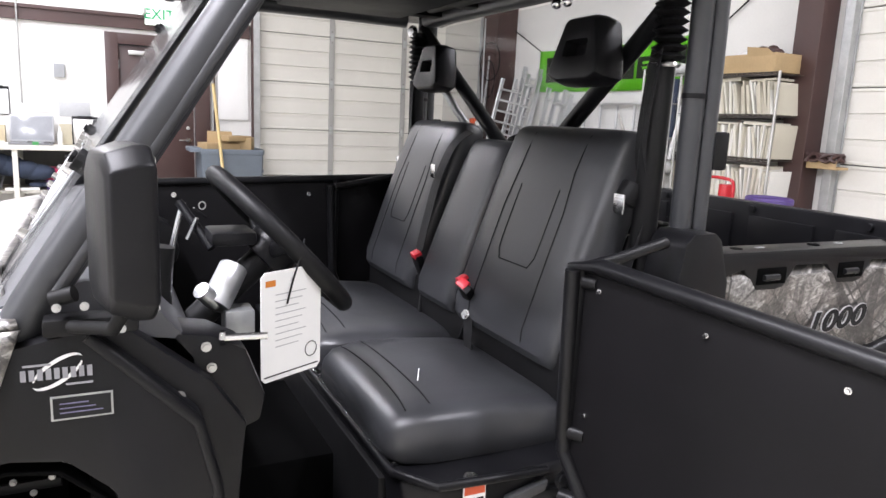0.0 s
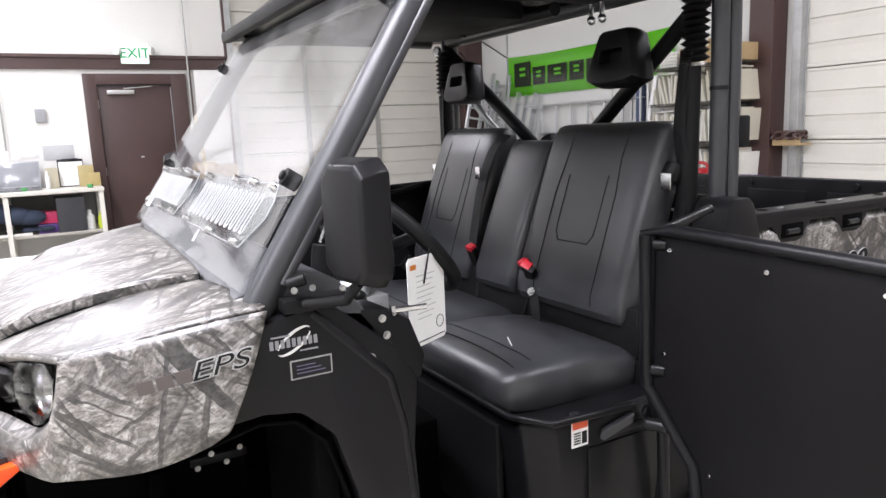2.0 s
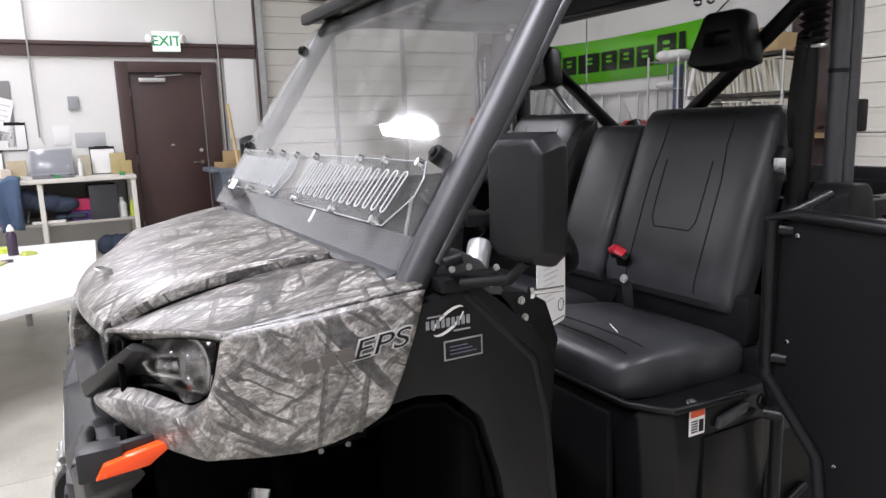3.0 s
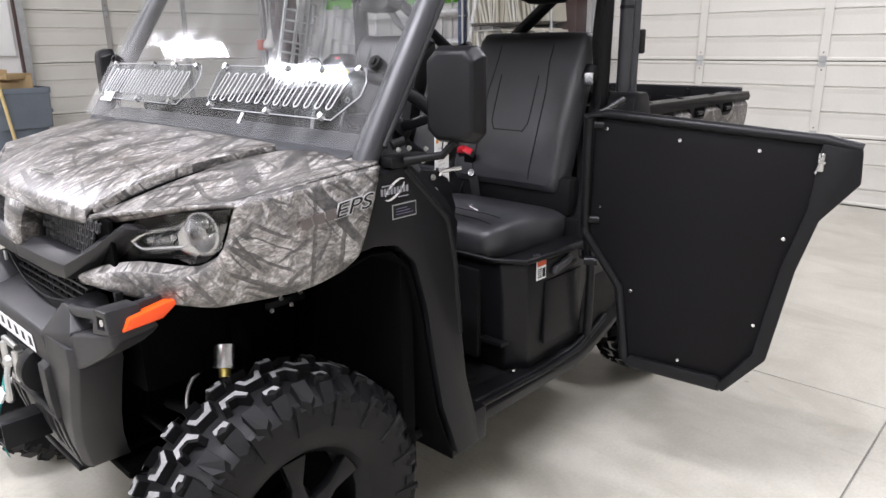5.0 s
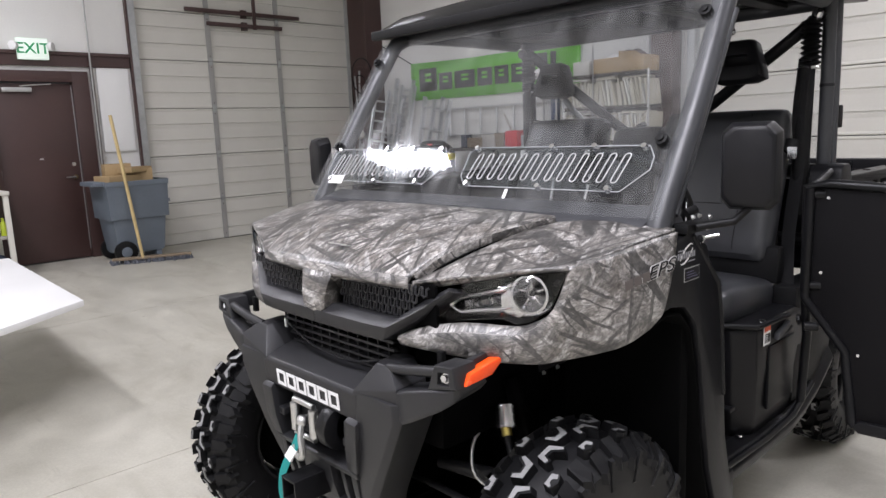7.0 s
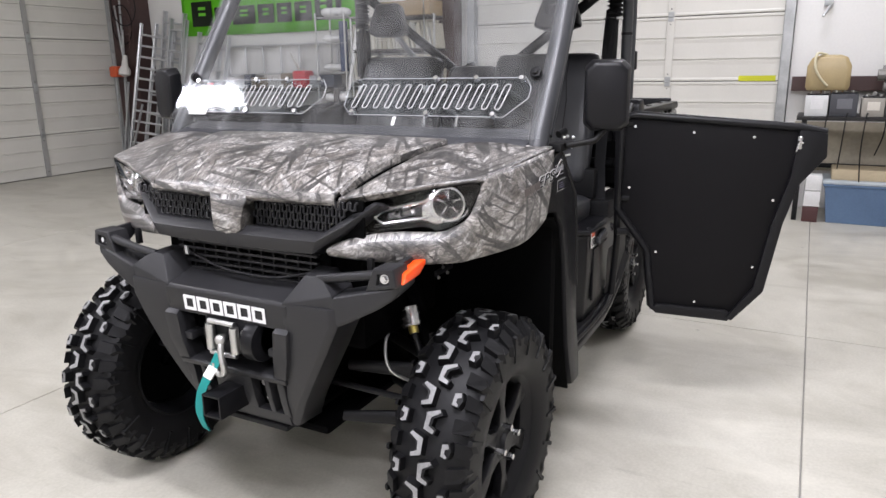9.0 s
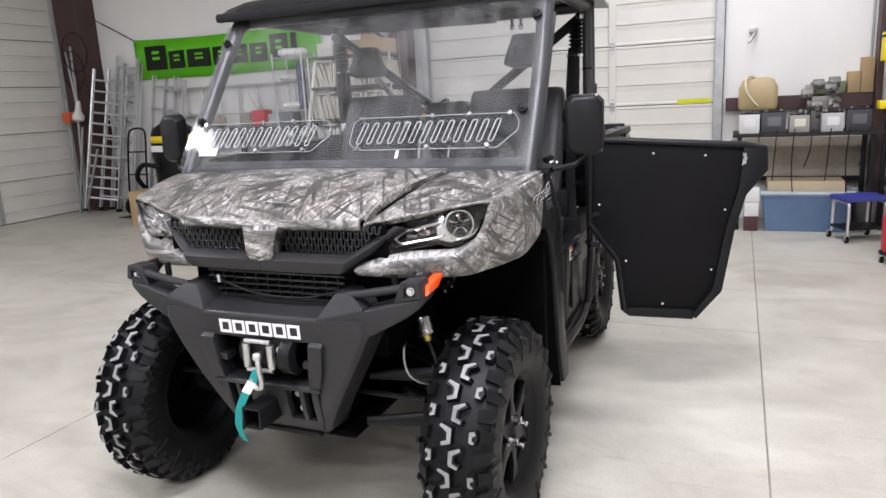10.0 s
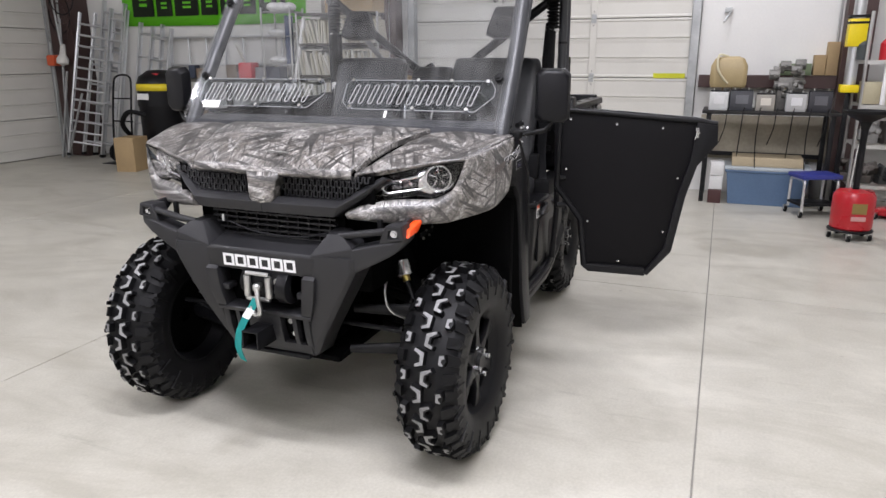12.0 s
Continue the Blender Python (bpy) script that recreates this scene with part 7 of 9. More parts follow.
for k, (x, y, z, a, b_, c, t) in enumerate(((-0.12, 0.0, 0.93, 0.2, 0.16, 0.12, 12), (0.12, 0.05, 0.92, 0.16, 0.15, 0.20, -18), (0.05, -0.08, 1.08, 0.17, 0.10, 0.06, 30), (-0.1, 0.08, 1.05, 0.14, 0.12, 0.13, -8))):
    plain("cardboard_box", "flattened brown cardboard box thrown in the trash cart", "box", lambda bm: box(bm, -a, a, -b_, b_, 0, c), CARDBOARD, (1.60 + x, 6.98 + y, z - 0.06), t, 0.004, "boxes in the cart")
br = thing("push_broom", "push broom with a pale wooden handle and dark bristles", "broom", (1.62, 6.56, 0))
bm = fresh()
rod(bm, (-0.10, 0.02, 0.06), (-0.235, 0.15, 1.66), 0.018, 10)
part("broom_handle", bm, surface("pale_wood", (0.55, 0.42, 0.20), 0.5), br, "pale wooden handle")
sub("broom_block", br, -0.42, 0.42, -0.035, 0.035, 0.045, 0.075, surface("broom_wood", (0.20, 0.15, 0.10), 0.6), "", 0.006, pose(0, 0, 0, 0, 0, -22))
bm = fresh()
rnd = random.Random(3)
for k in range(150):
    x, y = rnd.uniform(-0.45, 0.45), rnd.uniform(-0.05, 0.05)
    p = pose(0, 0, 0, 0, 0, -22) @ V(x, y, 0.05)
    q = p + V(rnd.uniform(-0.03, 0.03), rnd.uniform(-0.035, 0.035), -0.049)
    rod(bm, p, q, 0.006, 4, 0.009)
tagged(part("broom_bristle", bm, surface("dark_bristle", (0.12, 0.13, 0.155), 0.8), br, smooth=False), kind="stuff")

# ---- work bench on the north wall ----
CREAM = surface("cream_laminate", (0.66, 0.64, 0.58), 0.45, 0, 0.06)
SHELFWOOD = surface("grey_shelf_board", (0.42, 0.40, 0.36), 0.6)
wb = thing("work_bench", "long pale work bench with a lower shelf", "bench", (0, 0, 0))
BX = (-4.0, 0.36)
sub("bench_top", wb, BX[0], BX[1], 6.90, NY - 0.01, 0.865, 0.905, CREAM, "", 0.005)
sub("bench_shelf", wb, BX[0], BX[1] - 0.03, 6.98, NY - 0.02, 0.40, 0.43, SHELFWOOD, "", 0.004)
for x in (-3.9, -2.6, -1.9, -0.62, 0.30):
    sub("bench_leg", wb, x, x + 0.05, 6.92, 6.97, 0, 0.865, CREAM, "", 0.004)
    sub("bench_leg", wb, x, x + 0.05, NY - 0.08, NY - 0.03, 0, 0.865, CREAM, "", 0.004)
sub("bench_back", wb, BX[0], BX[1] - 0.04, NY - 0.029, NY - 0.012, 0.44, 0.85, surface("dim_board", (0.22, 0.22, 0.215), 0.7), "", 0.003)
for x in (-0.75, -2.0):
    bm = fresh()
    rod(bm, (x, 7.0, 0.46), (x + 0.09, 7.45, 0.86), 0.012, 8)
    part("bench_brace", bm, GALV, wb)


def clipboard(x, z, w, h, lean, y=NY - 0.012):
    cb = thing("clipboard", "black clipboard holding white forms", "clipboard", (x, y, z), 0, "clipboards")
    m = pose(0, 0, 0, lean, 0, 0)
    sub("board", cb, -w / 2, w / 2, -0.006, 0, 0, h, INK, "", 0.002, m)
    sub("paper", cb, -w / 2 + 0.012, w / 2 - 0.008, -0.010, -0.006, 0.008, h - 0.03, PAPER, "white form", 0.001, m)
    sub("clip", cb, -w * 0.3, w * 0.3, -0.020, -0.006, h - 0.028, h + 0.006, STEEL_BLACK, "", 0.004, m)


clipboard(-0.80, 1.215, 0.26, 0.31, 0)
clipboard(-1.07, 0.908, 0.29, 0.32, -10, 7.50)
clipboard(0.07, 0.908, 0.27, 0.32, -10, 7.48)
clipboard(-1.42, 0.908, 0.26, 0.31, -12, 7.46)
nb = thing("notice_board", "grey pin board with overlapping white notices", "notice board", (-1.05, NY, 0))
sub("board", nb, -0.62, 0.28, -0.022, -0.004, 1.25, 1.98, surface("grey_felt", (0.22, 0.22, 0.215), 0.8), "", 0.006)
for k, (x, z, w, h, t) in enumerate(((-0.02, 1.79, 0.22, 0.28, 2), (-0.06, 1.55, 0.26, 0.26, -28), (0.16, 1.62, 0.20, 0.36, 16), (-0.22, 1.32, 0.24, 0.26, 14), (-0.40, 1.62, 0.22, 0.28, -4), (0.12, 1.28, 0.14, 0.10, 0), (-0.5, 1.86, 0.16, 0.2, 4))):
    d = -0.0225 - 0.0018 * k
    bm = fresh()
    box(bm, -w / 2, w / 2, d - 0.0014, d, -h / 2, h / 2, pose(x, 0, z, 0, t, 0))
    nt_ = part("notice", bm, PAPER, nb, "white paper notice", 0, False)
    for j in range(4):
        bm = fresh()
        box(bm, -w * 0.36, w * (0.36 - 0.1 * (j % 2)), d - 0.0022, d - 0.0014, h * (0.28 - 0.16 * j), h * (0.30 - 0.16 * j), pose(x, 0, z, 0, t, 0))
        part("print_bar", bm, GREY_INK, nt_, "", 0, False)
bm = fresh()
box(bm, -0.08, 0.05, -0.0275, -0.026, -0.05, 0.06, pose(-0.06, 0, 1.57, 0, -28, 0))
part("yellow_mark", bm, surface("pale_yellow", (0.65, 0.68, 0.18), 0.6), nb, "yellow highlighted patch", 0, False)
lp = thing("laptop", "open grey laptop on the bench", "laptop", (-0.46, 7.28, 0.907))
sub("keyboard_half", lp, -0.21, 0.21, -0.14, 0.14, 0.0, 0.022, surface("laptop_grey", (0.16, 0.165, 0.175), 0.4), "", 0.006)
sub("screen_half", lp, -0.215, 0.215, -0.01, 0.008, 0.0, 0.30, surface("laptop_silver", (0.36, 0.37, 0.39), 0.35, 0.3), "", 0.006, pose(0, 0.14, 0.022, -14, 0, 0))
sub("screen_panel", lp, -0.20, 0.20, -0.0125, -0.0105, 0.02, 0.285, surface("screen_glass", (0.28, 0.29, 0.31), 0.15), "blank grey screen", 0.001, pose(0, 0.14, 0.022, -14, 0, 0))
plain("wall_switch", "small grey wall box above the bench", "wall box", lambda bm: box(bm, -0.055, 0.055, -0.04, 0, 0, 0.15), surface("switch_grey", (0.30, 0.31, 0.32), 0.5), (-0.165, NY - 0.001, 1.655))
plain("wall_poster", "pale grey printed sheet on the wall", "poster", lambda bm: box(bm, -0.16, 0.16, -0.006, 0, 0, 0.17), surface("poster_grey", (0.46, 0.47, 0.48), 0.6), (-0.03, NY - 0.001, 1.22), 0, 0.001)
plain("wall_poster", "white printed sheet on the wall", "poster", lambda bm: box(bm, -0.09, 0.09, -0.006, 0, 0, 0.22), PAPER, (-0.32, NY - 0.001, 1.26), 2, 0.001)
NAVY = surface("navy_cloth", (0.025, 0.035, 0.06), 0.85, 0, 0.3, 60, 0.4)
DENIM = surface("blue_cloth", (0.07, 0.11, 0.19), 0.85, 0, 0.25, 60, 0.4)
rnd = random.Random(11)
STUFF = [  # x, y, z, half width, half depth, height, colour, name, label
    (0.30, 7.35, 0.907, 0.06, 0.05, 0.15, (0.42, 0.33, 0.14), "tan_box", "small tan carton on the bench"),
    (0.22, 7.40, 0.907, 0.08, 0.05, 0.24, (0.44, 0.36, 0.17), "tan_box", "small tan carton on the bench"),
    (-0.13, 7.42, 0.907, 0.06, 0.05, 0.23, (0.48, 0.44, 0.33), "tan_box", "pale carton on the bench"),
    (-0.18, 7.28, 0.907, 0.025, 0.025, 0.20, (0.75, 0.75, 0.73), "white_bottle", "white plastic bottle on the bench"),
    (-0.80, 7.40, 0.907, 0.09, 0.06, 0.20, (0.50, 0.42, 0.28), "tan_box", "tan carton on the bench"),
    (-0.90, 7.28, 0.907, 0.05, 0.04, 0.12, (0.62, 0.55, 0.45), "tan_box", "small carton on the bench"),
    (-1.30, 7.3, 0.907, 0.10, 0.06, 0.06, (0.5, 0.45, 0.3), "paper_stack", "stack of papers on the bench"),
    (-1.32, 7.35, 0.97, 0.09, 0.06, 0.08, (0.6, 0.55, 0.42), "paper_stack", "stack of papers on the bench"),
    (0.0, 7.2, 0.43, 0.14, 0.20, 0.38, (0.035, 0.037, 0.042), "computer_tower", "black computer tower on the lower shelf"),
    (-0.22, 7.2, 0.43, 0.12, 0.12, 0.10, (0.10, 0.05, 0.22), "bottle_pack", "purple shrink-wrapped pack on the shelf"),
    (-0.22, 7.2, 0.535, 0.12, 0.11, 0.13, (0.45, 0.02, 0.09), "bottle_pack", "red shrink-wrapped pack on the shelf"),
    (0.19, 7.1, 0.43, 0.05, 0.05, 0.22, (0.72, 0.72, 0.70), "white_jug", "white plastic jug on the shelf"),
    (0.30, 7.1, 0.43, 0.03, 0.03, 0.19, (0.50, 0.60, 0.04), "yellow_bottle", "yellow bottle on the shelf"),
    (-0.55, 7.0, 0.43, 0.16, 0.03, 0.03, (0.75, 0.74, 0.70), "white_carton", "flat white carton on the shelf"),
    (-1.12, 7.1, 0.43, 0.20, 0.10, 0.06, (0.30, 0.06, 0.05), "parts_box", "red parts box on the shelf"),
    (-1.10, 7.1, 0.49, 0.18, 0.09, 0.06, (0.52, 0.60, 0.05), "parts_box", "yellow parts box on the shelf"),
    (-1.12, 7.1, 0.55, 0.18, 0.09, 0.05, (0.62, 0.66, 0.30), "parts_box", "pale yellow parts box on the shelf"),
    (-1.08, 7.1, 0.60, 0.16, 0.09, 0.05, (0.50, 0.60, 0.04), "parts_box", "yellow parts box on the shelf"),
    (-1.10, 7.12, 0.65, 0.15, 0.09, 0.06, (0.30, 0.27, 0.24), "parts_box", "brown parts box on the shelf"),
    (-1.45, 7.12, 0.43, 0.13, 0.12, 0.18, (0.33, 0.30, 0.24), "parts_box", "brown parts box on the shelf"),
]
for x, y, z, a, b_, h, col, nm, lab in STUFF:
    mt_ = surface(nm + "_colour", col, 0.5, 0, 0.15)
    if "bottle" in nm and "pack" not in nm or "jug" in nm:
        bm = fresh()
        lathe(bm, [(0, 0), (a, 0.0), (a, h * 0.68), (a * 0.45, h * 0.82), (a * 0.4, h), (0, h)], pose(0, 0, 0), 16)
        ob = part(nm, bm, mt_)
    else:
        bm = fresh()
        box(bm, -a, a, -b_, b_, 0, h)
        ob = part(nm, bm, mt_, None, "", 0.006)
    ob.matrix_basis = pose(x, y, z, 0, 0, rnd.uniform(-9, 9))
    tagged(ob, lab, nm.split("_")[1])
for k in range(22):
    x = rnd.uniform(-1.6, 0.3)
    h = rnd.uniform(0.03, 0.07)
    c = rnd.choice([(0.6, 0.6, 0.56), (0.1, 0.1, 0.1), (0.35, 0.3, 0.2), (0.05, 0.28, 0.08)])
    plain("shop_clutter", "small oddment lying on the bench", "oddment", lambda bm: box(bm, -0.03, 0.03, -0.025, 0.025, 0, h), surface("oddment_colour", c, 0.6), (x, rnd.uniform(6.95, 7.2), 0.906), rnd.uniform(0, 90), 0.005, "bench oddments")


def cloth(name, label, mat, at, turn, w, drop, fold):
    """A jacket-like cloth hanging over an edge in folds."""
    bm = fresh()
    L = []
    for i in range(13):
        t = i / 12
        row = []
        for j in range(11):
            u = j / 10 - 0.5
            s = max(0.0, t - 0.3) / 0.7
            y = -0.22 * min(1, t / 0.3) - 0.02 * s + fold * math.sin(9 * u + 3 * t) * (0.3 + s)
            z = 0.03 * math.sin(6 * u) * (1 - s) + 0.02 - drop * s - 0.05 * abs(u) * s
            row.append(V(u * w * (1 - 0.35 * s) + 0.05 * s, y, z))
        L.append(row)
    rings(bm, L, False, False)
    ob = part(name, bm, mat, None, thick=0.012)
    ob.matrix_basis = pose(*at, 0, 0, turn)
    return tagged(ob, label, "jacket")


cloth("jacket", "blue jacket hanging over the bench edge", DENIM, (-0.92, 7.08, 0.915), 0, 0.30, 0.52, 0.03)
plain("jacket", "dark navy jacket bundled on the lower shelf", "jacket", lambda bm: [ball(bm, (0.13 * k, 0.03 * (k % 2), 0.16 - 0.03 * k), 0.15, squash=(1.2, 0.9, 0.8 - 0.06 * k)) for k in range(4)], NAVY, (-0.80, 7.08, 0.55), -4, 0)
plain("shop_rag", "dark rag on the lower shelf", "rag", lambda bm: [ball(bm, (0.09 * k, 0.02 * (k % 2), 0.03), 0.06, squash=(1.3, 0.9, 0.55)) for k in range(3)], NAVY, (-0.42, 7.06, 0.455), 0, 0)
plain("shop_bag", "black bag slumped under the bench", "bag", lambda bm: [ball(bm, (0.1 * k, 0.0, 0.10), 0.12, squash=(1.0, 0.8, 1.0)) for k in range(3)], NAVY, (0.0, 7.1, 0.02), 0, 0)

# ---- white table beside the vehicle ----
tb = thing("white_table", "large white-topped table littered with oddments", "table", (0, 0, 0))
bm = fresh()
prism(bm, [(-0.27, 2.40), (-0.20, 4.40), (-1.70, 4.50), (-1.82, 1.30)], "xy", 0.516, 0.55)
part("tabletop", bm, surface("white_laminate", (0.78, 0.78, 0.77), 0.4, 0, 0.04), tb, "", 0.004)
for x, y in ((-1.10, 2.35), (-0.70, 4.15), (-1.50, 4.25), (-1.65, 1.85)):
    bm = fresh()
    rod(bm, (x, y, 0), (x, y, 0.516), 0.022, 10)
    part("table_leg", bm, GALV, tb)
bm = fresh()
rod(bm, (-1.10, 2.35, 0.22), (-0.70, 4.15, 0.22), 0.012, 8)
part("table_rail", bm, GALV, tb)
rnd = random.Random(5)
for k in range(26):
    x, y = rnd.uniform(-1.53, -0.71), rnd.uniform(3.33, 4.30)
    c = rnd.choice([(0.50, 0.56, 0.05), (0.46, 0.50, 0.10), (0.5, 0.42, 0.25), (0.08, 0.08, 0.09), (0.6, 0.6, 0.58), (0.28, 0.27, 0.25)])
    a, b_, h = rnd.uniform(0.02, 0.07), rnd.uniform(0.015, 0.04), rnd.uniform(0.008, 0.035)
    plain("table_clutter", "small part or wrapper lying on the white table", "oddment", lambda bm: box(bm, -a, a, -b_, b_, 0, h), surface("clutter_colour", c, 0.6), (x, y, 0.551), rnd.uniform(0, 180), min(0.006, h * 0.3), "oddments on the table")
for x, y, r, c in ((-0.83, 4.18, 0.095, (0.50, 0.60, 0.06)), (-1.00, 4.12, 0.08, (0.55, 0.62, 0.10)), (-0.64, 3.95, 0.065, (0.46, 0.52, 0.12)), (-1.24, 4.20, 0.08, (0.50, 0.60, 0.05))):
    bumps = [(r * rnd.uniform(0.75, 1.1), 2 * math.pi * i / 11, rnd.uniform(0.015, 0.035)) for i in range(11)]

    def crumple(bm):
        lo = [V(q * math.cos(a), q * math.sin(a), 0) for q, a, h in bumps]
        hi = [V(q * 0.7 * math.cos(a), q * 0.7 * math.sin(a), h) for q, a, h in bumps]
        rings(bm, [lo, hi])
    plain("crumpled_wrapper", "crumpled lime-yellow wrapper on the white table", "wrapper", crumple, surface("lime_wrapper", c, 0.5), (x, y, 0.551), 0, 0, "wrappers on the table")
bt = thing("spray_bottle", "dark spray bottle with a white cap", "bottle", (-0.73, 4.00, 0.551))
bm = fresh()
lathe(bm, [(0, 0), (0.033, 0), (0.033, 0.14), (0.02, 0.165), (0.018, 0.17)], pose(0, 0, 0), 16)
part("bottle_body", bm, surface("dark_purple", (0.05, 0.03, 0.06), 0.4), bt)
bm = fresh()
lathe(bm, [(0.024, 0.168), (0.022, 0.19), (0.006, 0.215), (0, 0.216)], pose(0, 0, 0), 14)
part("bottle_cap", bm, PAPER, bt, "white cap")


# ---- east wall: columns, banner, ladders ----
bm = fresh()
for y0, y1 in ((2.215, 2.45), (-2.63, -2.39)):
    box(bm, EX - 0.20, EX - 0.002, y0, y1, 0, TOP)
setting("trim_3", bm, BROWN, "dark brown steel wall columns", 0.004)
bm = fresh()
box(bm, EX - 0.32, EX - 0.002, 7.12, NY - 0.003, 0, TOP)
setting("trim_4", bm, BROWN, "dark brown steel corner column", 0.004)
bm = fresh()
box(bm, EX - 0.10, EX - 0.003, -2.389, -1.14, 1.075, 1.20)
setting("trim_5", bm, BROWN, "dark brown steel girt", 0.004)
for y in (2.50, 2.545, -2.355):
    plain("conduit", "thin pale conduit beside the brown column", "conduit", lambda bm: rod(bm, (0, 0, 0), (0, 0, TOP - 0.72), 0.012, 10), PIPE, (EX - 0.06, y, 0.70), group="wall conduits")
sbx = plain("junction_box", "grey electrical junction box", "junction box", lambda bm: box(bm, -0.08, 0, -0.07, 0.07, 0, 0.14), PIPE, (EX - 0.03, 2.52, 0.60))

ban = thing("banner", "bright green vinyl banner with dark lettering bars, tied to the wall", "banner", (EX - 0.035, 0, 0))
GREEN = surface("green_vinyl", (0.115, 0.50, 0.012), 0.4, 0, 0.10, 40, 0.1, 2)
BY0, BY1, BZ0, BZ1 = 3.45, 6.44, 1.80, 2.33
bm = fresh()
L = []
for i in range(41):
    t = i / 40
    y = BY1 + (BY0 - BY1) * t
    sag = -0.035 * math.sin(math.pi * t)
    wob = 0.010 * math.sin(9 * t)
    L.append([V(wob, y, BZ1 + sag), V(0.006 * math.sin(15 * t), y, (BZ0 + BZ1) / 2), V(wob * 0.6, y, BZ0 - 0.01 * math.sin(math.pi * t))])
rings(bm, L, False, False)
part("banner_sheet", bm, GREEN, ban, "green vinyl sheet", thick=0.002)
BLK = surface("banner_black", (0.010, 0.016, 0.008), 0.45, 0, 0.1)
wid = [0.40, 0.30, 0.42, 0.30, 0.27, 0.30, 0.30, 0.12]
y = BY1 - 0.16
for k, w in enumerate(wid):
    tall = k in (0, 6, 7)
    z0, z1 = BZ0 + 0.115, BZ0 + (0.43 if tall else 0.345)
    bm = fresh()
    box(bm, -0.0215, -0.0175, y - w, y - 0.035, z0, z1)
    part("lettering_bar", bm, BLK, ban, "dark lettering bar", 0.0015, False)
    if w > 0.2:
        for zz in (0.42, 0.66):
            bm = fresh()
            box(bm, -0.0225, -0.0216, y - w * 0.72, y - w * 0.40, z0 + (z1 - z0) * zz, z0 + (z1 - z0) * (zz + 0.12))
            part("lettering_gap", bm, GREEN, ban, "green gap", 0, False)
    y -= w + 0.012
for p, q in (((0, BY0, BZ1), (0.0, 2.55, 2.95)), ((0, BY1, BZ1), (-0.05, 7.05, 2.65))):
    bm = fresh()
    rod(bm, p, q, 0.008, 8)
    part("tie_cord", bm, RUBBER, ban, "black tie cord")


def ladder(name, length, width, rungs, m, label, mat=ALU, flip=0.0):
    th = thing(name, label, "ladder", (0, 0, 0), 0, "aluminium ladders")
    th.matrix_basis = m
    for s in (-1, 1):
        bm = fresh()
        x = s * width / 2
        box(bm, x - 0.012, x + 0.012, -0.035, -0.025, 0, length)
        box(bm, x - 0.012, x + 0.012, 0.025, 0.035, 0, length)
        box(bm, x - 0.004, x + 0.004, -0.025, 0.025, 0, length)
        part("ladder_rail", bm, mat, th, "", 0.002)
        sub("ladder_foot", th, x - 0.018, x + 0.018, -0.045, 0.045, -0.0, 0.04, RUBBER, "", 0.006)
    for k in range(rungs):
        z = 0.20 + k * (length - 0.35) / (rungs - 1)
        bm = fresh()
        rod(bm, (-width / 2, 0, z), (width / 2, 0, z), 0.015, 8)
        part("rung", bm, mat, th)
    return th


def leaning(x, y, turn, lean, tilt=0.0):
    return pose(x, y, 0.002, 0, 0, turn) @ pose(0, 0, 0, lean, tilt, 0)


ladder("ladder", 1.98, 0.46, 12, leaning(5.12, 7.00, -62, -5, 10), "tall aluminium ladder leaning against the wall")
ladder("ladder", 1.98, 0.40, 7, leaning(5.25, 6.92, -70, -5, 10), "aluminium step ladder folded against the wall")
ladder("ladder", 2.15, 0.34, 8, leaning(5.27, 6.80, -86, -6, 8), "aluminium extension ladder leaning against the wall")
ladder("ladder", 2.05, 0.26, 7, leaning(5.17, 6.60, -86, -8, 6), "narrow aluminium ladder leaning against the wall")
ladder("ladder", 1.85, 0.36, 6, leaning(5.24, 6.05, -88, -8, 5), "short aluminium ladder leaning against the wall")
ladder("ladder", 1.80, 0.30, 6, leaning(5.16, 5.85, -88, -9, 6), "short aluminium ladder leaning against the wall")
# a long ladder hung level under the banner
ladder("ladder", 3.0, 0.36, 10, pose(EX - 0.07, 2.78, 1.46, 0, 0, -90) @ pose(0, 0, 0, 0, 90, 180) , "long aluminium ladder hung level on the wall")
for k, yy in enumerate((3.1, 4.4, 5.6)):
    plain("wall_hook", "steel hook holding the hung ladder", "hook", lambda bm: box(bm, -0.11, 0, -0.015, 0.015, 0, 0.02), GALV, (EX - 0.002, yy, 1.26), 0, 0.003, "ladder hooks")
for k in range(5):
    pz = [(5.10, 7.30, 1.9, 6), (5.18, 7.34, 2.3, 2), (5.05, 7.36, 1.2, 16), (5.12, 7.42, 1.6, -6), (5.02, 7.22, 0.9, 26)][k]
    plain("pole", "grey metal pole propped in the corner", "pole", lambda bm: rod(bm, (0, 0, 0), (0.1, pz[3] * -0.012, pz[2]), 0.016, 8), GALV, (pz[0], pz[1], 0.0), 0, 0, "poles in the corner")
tr = thing("grass_trimmer", "orange and white string trimmer hung by the corner", "trimmer", (5.14, 7.30, 1.27))
sub("engine", tr, -0.09, 0.07, -0.03, 0.12, 0.0, 0.15, surface("trimmer_orange", (0.55, 0.09, 0.03), 0.45), "orange engine cover", 0.03)
bm = fresh()
lathe(bm, [(0, -0.09), (0.075, -0.06), (0.08, 0.0), (0.045, 0.06), (0.03, 0.2), (0, 0.21)], pose(-0.03, -0.13, 0.09, 0, 10, 0), 16)
part("guard", bm, surface("off_white_plastic", (0.62, 0.60, 0.56), 0.5), tr, "off-white head")
bm = fresh()
rod(bm, (-0.03, -0.13, 0.28), (0.05, 0.02, 0.95), 0.012, 8)
part("shaft", bm, GALV, tr)
